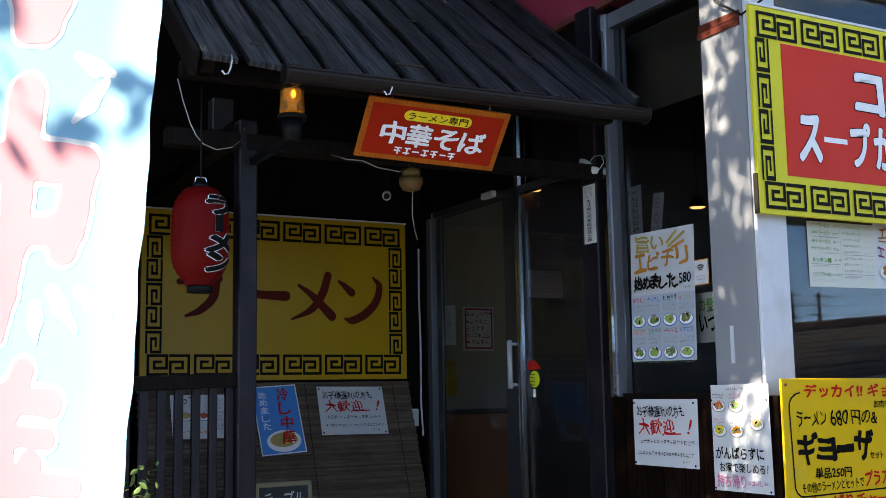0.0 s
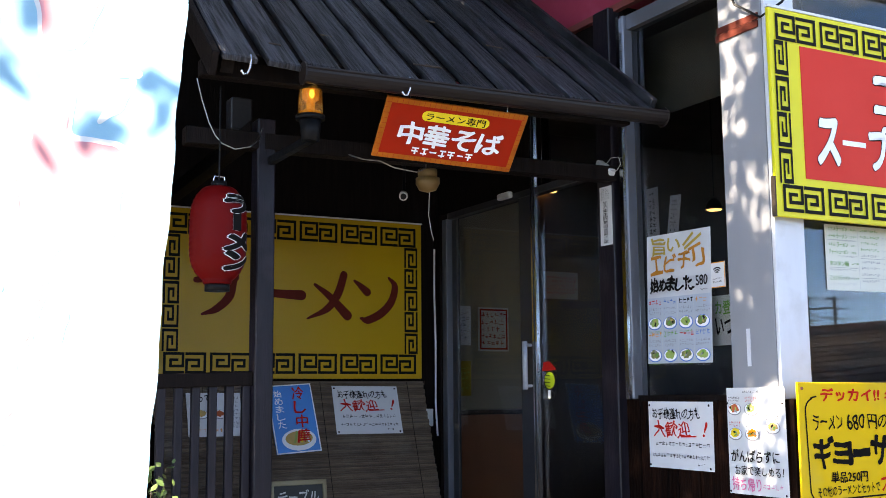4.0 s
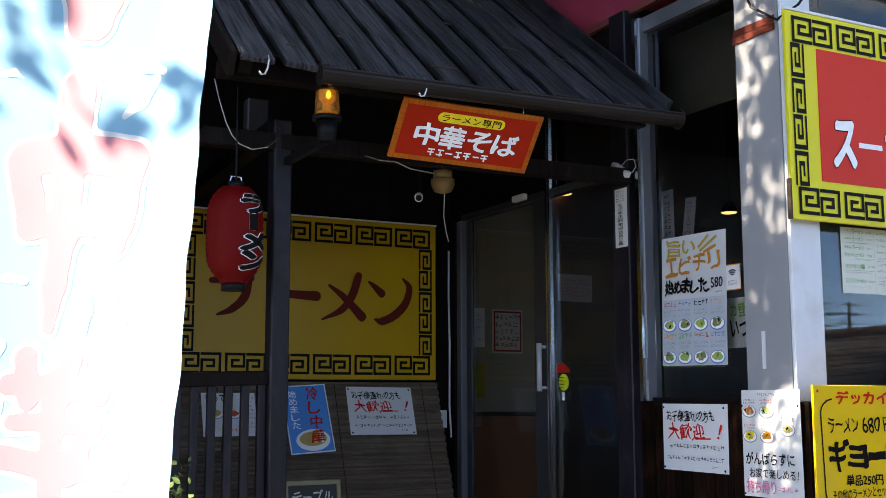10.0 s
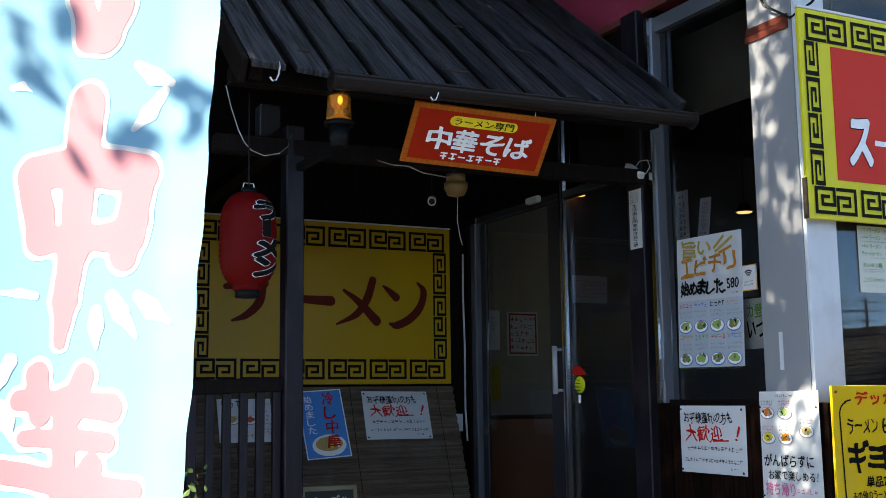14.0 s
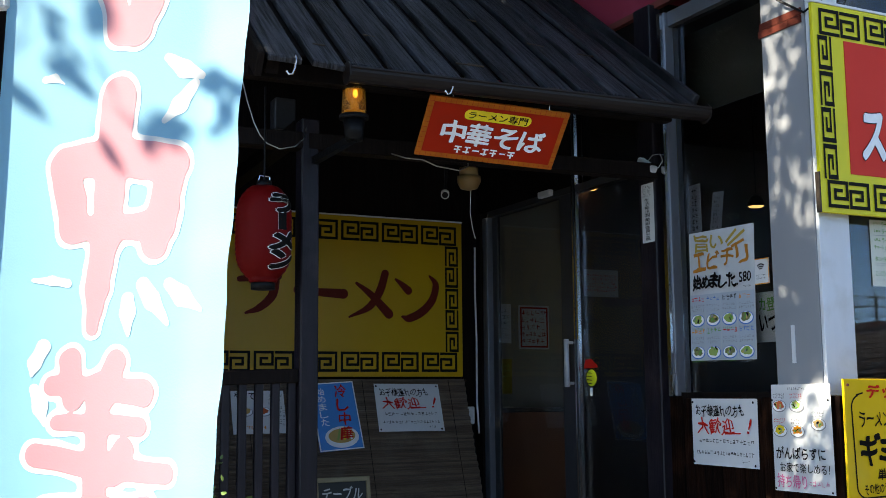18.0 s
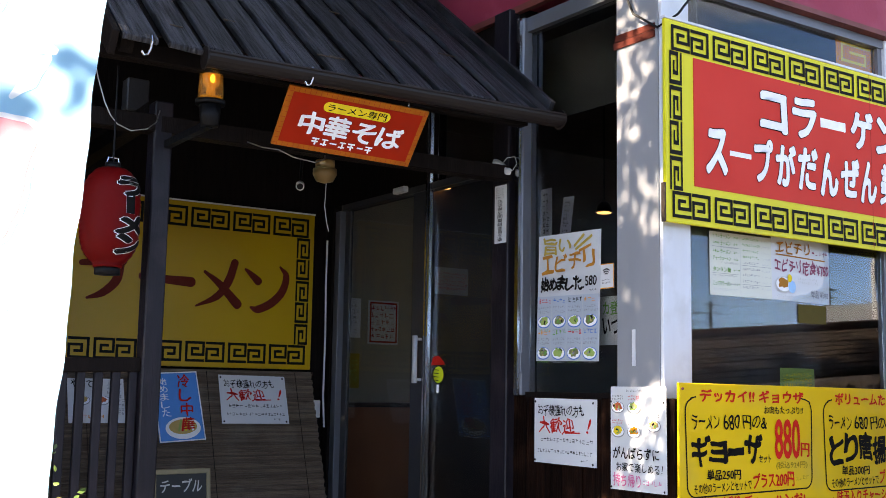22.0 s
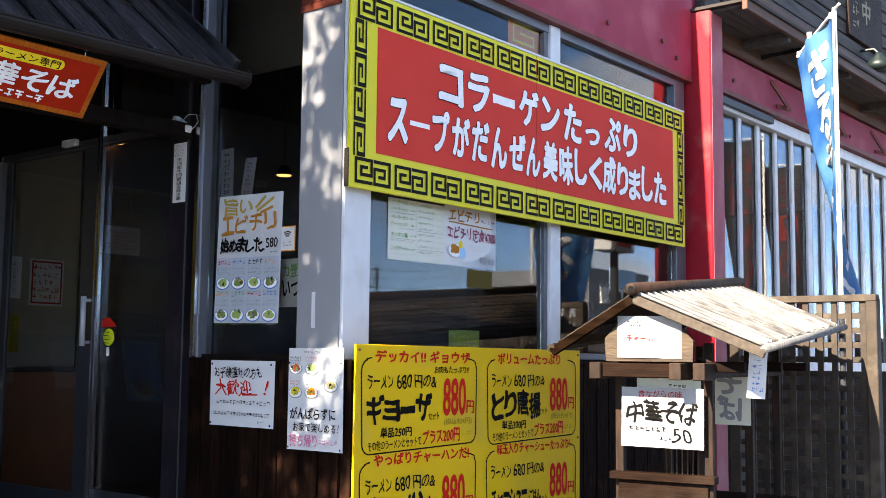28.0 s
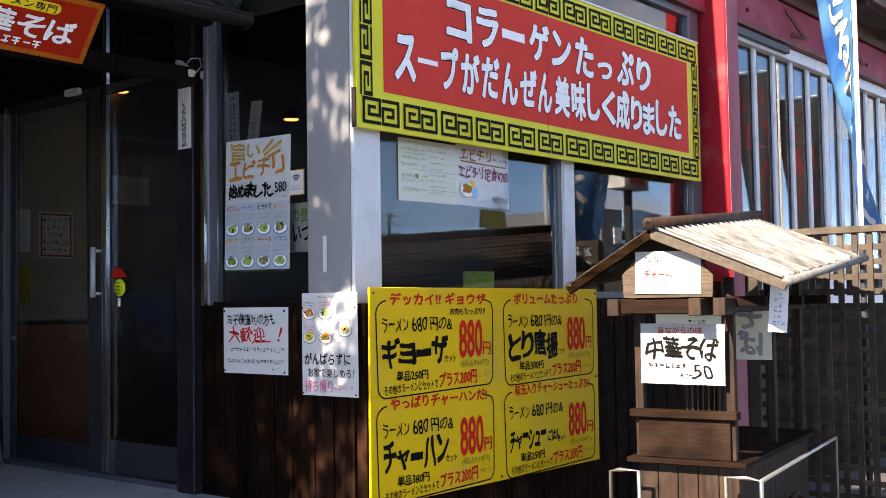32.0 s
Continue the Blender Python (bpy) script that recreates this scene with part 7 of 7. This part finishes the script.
for k, ch in enumerate("味わい"):
    flag_print(flip([glyph(ch, 0.05, 0.11, 0.62 - 0.09 * k, 0.69 - 0.09 * k, 0.02)], 0.60), far_flag, M_FLAGWHITE, ff, -0.004)


def dark_flag_at(px, py, zt, tx, ty):
    def fn(x, y):
        low = 1 - y / 1.7
        s = x * (1 - 0.45 * low)
        fold = 0.03 * math.sin(15 * x + 2 * y)
        return (px + tx * s - ty * fold, py + ty * s + tx * fold, zt - 1.7 + y)
    fl = thing("noodle_flag", (px, py, GROUND), "advertising flag coloured dark for its shaded side, red letters, white pole", "flag", "dark flags by the road")
    part("cloth", flag_cloth("cloth", M_FLAGDARK, fn, 0.50, 1.70, ""), M_FLAGDARK, fl, smooth=True)
    part("pole", rod((px, py, GROUND), (px, py, zt + 0.12), 0.014), M_PLASTICWHITE, fl, "white flag pole")
    part("cross_bar", rod((px, py, zt + 0.02), (px + tx * 0.5, py + ty * 0.5, zt + 0.02), 0.009), M_PLASTICWHITE, fl)
    part("pole_base", lathe([(0.22, 0.0), (0.22, 0.06), (0.05, 0.12), (0.03, 0.12)], (px, py, GROUND)), M_PLASTICWHITE, fl)
    for k, ch in enumerate("らーめん"):
        for off in (0.004, -0.004):
            flag_print([glyph(ch, 0.13, 0.40, 1.28 - 0.37 * k, 1.58 - 0.37 * k, 0.0)], fn, M_DARKPRINT, fl, off)


dark_flag_at(10.92, 2.34, 3.32, -0.41, -0.91)
bxs = thing("box_sign", (10.36, 0.81, GROUND), "small white box sign on a dark post in the car park", "sign")
part("post", rod((10.43, 0.81, GROUND), (10.43, 0.81, 2.2), 0.045), M_DARKFRAME, bxs)
part("case", box(10.17, 10.69, 0.70, 0.92, 2.19, 2.48, bevel=0.01), M_PLASTICWHITE, bxs)
part("printed_band", box(10.28, 10.58, 0.921, 0.923, 2.24, 2.30), M_INKRED, bxs)
dark_flag_at(11.14, 2.72, 3.04, -0.41, -0.91)

# ---- plants ----
def leaves(count, place, size, seed, bm=None):
    rng = random.Random(seed)
    verts, faces = [], []
    for _ in range(count):
        c = place(rng)
        if c is None:
            continue
        q = Euler((rng.uniform(0, 6.28), rng.uniform(-0.9, 0.9), rng.uniform(0, 6.28))).to_matrix()
        s = size * rng.uniform(0.65, 1.3)
        base = len(verts)
        for a, b, d in ((0, -1, 0), (0.42, -0.45, 0.1), (0.5, 0.15, 0.12), (0, 1.0, 0), (-0.5, 0.15, 0.12), (-0.42, -0.45, 0.1)):
            verts.append(tuple(Vector(c) + q @ Vector((a * s, b * s, d * s))))
        faces += [(base, base + 1, base + 2, base + 3), (base, base + 3, base + 4, base + 5)]
    return verts, faces


tree = thing("shade_tree", (-2.6, 5.6, GROUND), "broad leafy tree that shades the porch", "tree")
trunk = bmesh.new()
rod((-2.6, 5.6, GROUND), (-2.4, 5.5, 2.2), 0.17, trunk, 12, 0.13)
rod((-2.4, 5.5, 2.15), (-1.6, 5.3, 4.2), 0.12, trunk, 10, 0.07)
rod((-2.4, 5.5, 2.15), (-2.5, 6.3, 4.6), 0.10, trunk, 10, 0.06)
rod((-1.65, 5.3, 4.15), (-0.2, 4.9, 5.0), 0.065, trunk, 8, 0.03)
rod((-1.65, 5.3, 4.15), (-0.7, 4.0, 4.7), 0.05, trunk, 8, 0.02)
rod((-1.65, 5.3, 4.15), (-0.9, 6.3, 5.2), 0.05, trunk, 8, 0.02)
part("trunk", trunk, M_BARK, tree, smooth=True)
rng = random.Random(12)
DENSE, EDGE = [], []
for _ in range(150):
    DENSE.append((rng.uniform(-2.0, 3.3), rng.uniform(4.5, 7.6), rng.uniform(4.9, 6.6), rng.uniform(0.3, 0.5)))
for _ in range(200):
    DENSE.append((rng.uniform(-2.6, 0.6), rng.uniform(4.75, 7.6), rng.uniform(3.7, 6.8), rng.uniform(0.25, 0.5)))
for _ in range(70):
    DENSE.append((rng.uniform(-2.6, -0.9), rng.uniform(4.6, 6.6), rng.uniform(2.5, 3.8), rng.uniform(0.2, 0.4)))
for _ in range(30):
    DENSE.append((rng.uniform(-2.0, -0.6), rng.uniform(3.15, 3.5), rng.uniform(5.9, 6.9), rng.uniform(0.12, 0.2)))
for _ in range(110):
    DENSE.append((rng.uniform(-1.9, 0.5), rng.uniform(4.2, 4.8), rng.uniform(3.5, 6.6), rng.uniform(0.15, 0.3)))
for _ in range(150):
    EDGE.append((rng.uniform(-1.8, 0.2), rng.uniform(3.46, 4.15), rng.uniform(3.5, 6.7), rng.uniform(0.1, 0.22)))
for _ in range(50):
    DENSE.append((rng.uniform(-1.7, 0.3), rng.uniform(4.05, 4.35), rng.uniform(4.0, 6.3), rng.uniform(0.12, 0.2)))
for _ in range(60):
    EDGE.append((rng.uniform(-1.9, -0.9), rng.uniform(3.6, 4.5), rng.uniform(1.9, 4.0), rng.uniform(0.1, 0.25)))
for _ in range(22):
    x = rng.uniform(-1.7, 0.1)
    EDGE.append((x, rng.uniform(3.56, 3.86), rng.uniform(1.1, 1.75) + 0.805 * (3.48 - x), rng.uniform(0.1, 0.18)))
for _ in range(34):
    x = rng.uniform(-1.7, 0.1)
    EDGE.append((x, rng.uniform(3.75, 4.5), rng.uniform(0.1, 1.0) + 0.805 * (3.46 - x), rng.uniform(0.12, 0.2)))
for _ in range(60):
    DENSE.append((rng.uniform(-2.6, -1.2), rng.uniform(4.4, 6.6), rng.uniform(1.5, 3.0), rng.uniform(0.2, 0.35)))


def crown_place(clumps):
    def place(r):
        cx, cy, cz, cr = clumps[r.randrange(len(clumps))]
        p = Vector((cx, cy, cz)) + Vector((r.gauss(0, 1), r.gauss(0, 1), r.gauss(0, 0.8))) * cr * 0.55
        return p if p.z > 3.3 or p.x < -0.7 else None
    return place


vs, fcs = leaves(46000, crown_place(DENSE), 0.06, 5)
vs2, fcs2 = leaves(6300, crown_place(EDGE), 0.044, 7)
fcs += [tuple(i + len(vs) for i in f) for f in fcs2]
vs += vs2
inv_m = WORLD[tree].inverted()
me = bpy.data.meshes.new("crown")
me.from_pydata([tuple(inv_m @ Vector(v)) for v in vs], [], fcs)
me.materials.append(M_LEAF)
crown = new("crown", me)
crown.parent = tree
tagged(crown, kind="stuff")

young = thing("young_tree", (-2.3, 2.75, GROUND), "slender young tree with sparse leaves beside the flag", "tree")
stem = bmesh.new()
rod((-2.3, 2.75, GROUND), (-2.2, 2.7, 2.4), 0.05, stem, 8, 0.035)
rod((-2.2, 2.7, 2.38), (-1.9, 2.1, 3.35), 0.03, stem, 7, 0.012)
rod((-1.9, 2.1, 3.33), (-1.65, 1.7, 3.35), 0.012, stem, 6, 0.005)
rod((-2.2, 2.7, 2.38), (-2.4, 2.9, 3.5), 0.03, stem, 7, 0.01)
part("trunk", stem, M_BARK, young, smooth=True)
rng = random.Random(40)
SPARSE = []
for _ in range(6):
    x = rng.uniform(-1.75, -1.45)
    SPARSE.append((x, rng.uniform(1.5, 1.82), 1.60 + 0.805 * (0.25 - x) + rng.uniform(-0.12, 0.14), rng.uniform(0.04, 0.09)))
for _ in range(10):
    SPARSE.append((rng.uniform(-2.6, -2.1), rng.uniform(2.6, 3.0), rng.uniform(3.2, 3.7), 0.15))


def sparse_place(r):
    p = SPARSE[r.randrange(len(SPARSE))]
    return tuple(p[i] + r.gauss(0, p[3] * 0.6) for i in range(3))


vs, fcs = leaves(46, sparse_place, 0.031, 9)
inv_m = WORLD[young].inverted()
me = bpy.data.meshes.new("crown")
me.from_pydata([tuple(inv_m @ Vector(v)) for v in vs], [], fcs)
me.materials.append(M_LEAF)
ob = new("crown", me)
ob.parent = young
tagged(ob, kind="stuff")

shrub = thing("porch_shrub", (0.95, 4.15, GROUND), "small leafy shrub in front of the slat fence", "shrub")
stems = bmesh.new()
rng = random.Random(3)
tips = []
for k in range(16):
    tip = (0.95 + rng.uniform(-0.35, 0.32), 4.2 + rng.uniform(-0.2, 0.18), rng.uniform(0.35, 0.80))
    tips.append(tip)
    rod((0.95 + rng.uniform(-0.08, 0.08), 4.18, GROUND), tip, 0.006, stems, 5, 0.003)
part("stem", stems, M_BARK, shrub)


def shrub_place(r):
    t = tips[r.randrange(len(tips))]
    f = r.uniform(0.55, 1.05)
    return (0.95 + (t[0] - 0.95) * f + r.gauss(0, 0.035), 4.18 + (t[1] - 4.18) * f + r.gauss(0, 0.035), GROUND + (t[2] - GROUND) * f + r.gauss(0, 0.03))


vs, fcs = leaves(900, shrub_place, 0.018, 6)
inv_m = WORLD[shrub].inverted()
half = len(fcs) // 2 // 2 * 2
for nm, fl, mt in (("foliage", fcs[: half + half // 2], M_LEAF), ("young_foliage", fcs[half + half // 2:], M_LEAFRED)):
    used = sorted({i for f in fl for i in f})
    at = {i: k for k, i in enumerate(used)}
    me = bpy.data.meshes.new(nm)
    me.from_pydata([tuple(inv_m @ Vector(vs[i])) for i in used], [], [tuple(at[i] for i in f) for f in fl])
    me.materials.append(mt)
    ob = new(nm, me)
    ob.parent = shrub
    tagged(ob, kind="stuff")

# ---- across the road, seen in the window reflections ----
shop = thing("far_shop", (56, -29, GROUND), "grey shop across the road with a blue panel and a white sign band", "shop")
part("wall", box(52.4, 59.2, -33, -25, GROUND, 6.0), M_FARGREY, shop)
part("blue_panel", box(54.6, 57.5, -25, -24.9, 5.0, 6.1), M_INKSKY, shop, "light blue panel")
part("white_band", box(53.6, 59.0, -25, -24.9, 4.1, 4.98), M_INKWHITE, shop, "white sign band")
for k in range(5):
    part("sign_bar", box(54.4 + 0.8 * k, 54.9 + 0.8 * k, -24.9, -24.88, 4.3, 4.8), M_BLACK, shop)
for k, (x, y, w, d, h) in enumerate(((14, -20, 20, 8, 2.0), (36, -22, 23, 9, 1.7), (62, -20, 27, 9, 2.6), (-8, -24, 18, 8, 2.2))):
    hs = thing("far_house", (x, y, GROUND), "low house with a dark roof across the road", "house", "houses across the road")
    part("wall", box(x - w / 2, x + w / 2, y - d / 2, y + d / 2, GROUND, GROUND + h), M_FARWALL, hs)
    rb = bmesh.new()
    pr = [(x - w / 2 - 0.6, y + d / 2 + 0.6, GROUND + h), (x + w / 2 + 0.6, y + d / 2 + 0.6, GROUND + h), (x + w / 2 + 0.6, y - d / 2 - 0.6, GROUND + h), (x - w / 2 - 0.6, y - d / 2 - 0.6, GROUND + h), (x - w / 2, y, GROUND + h + 1.0), (x + w / 2, y, GROUND + h + 1.0)]
    v = [rb.verts.new(p) for p in pr]
    for f in ((0, 1, 5, 4), (2, 3, 4, 5), (0, 4, 3), (1, 2, 5), (0, 3, 2, 1)):
        rb.faces.new([v[i] for i in f])
    part("roof", rb, M_FARROOF, hs)
    for j in range(4):
        wx = x - w / 2 + w * (j + 0.5) / 4
        part("window", box(wx - 0.8, wx + 0.8, y + d / 2, y + d / 2 + 0.03, GROUND + 0.9, GROUND + 2.0), M_DARKFRAME, hs)
POLES = ((6.0, -44.0, 7.6), (58.1, -48.2, 7.7), (70.4, -57.0, 8.7), (93.0, -62.0, 11.7), (150.0, -80.0, 12.0))
for x, y, h in POLES:
    up = thing("utility_pole", (x, y, GROUND), "grey utility pole with cross arms", "utility pole", "poles along the road")
    part("mast", rod((x, y, GROUND), (x, y, h), 0.2, r2=0.10), M_FARROOF, up)
    for drop, wide in ((0.35, 0.9), (1.1, 1.3), (1.9, 1.0)):
        part("cross_arm", box(x - wide, x + wide, y - 0.07, y + 0.07, h - drop, h - drop + 0.14), M_FARROOF, up)
for drop in (0.3, 1.05, 1.85):
    pts = []
    for (ax, ay, ah), (cx, cy, ch) in zip(POLES, POLES[1:]):
        for j in range(7):
            f = j / 6
            pts.append((ax + (cx - ax) * f, ay + (cy - ay) * f, ah + (ch - ah) * f - drop - 0.7 * 4 * f * (1 - f)))
    top("power_line", wire(pts, 0.035), M_PLASTICBLACK, "overhead power line along the road", "cable", "power lines")
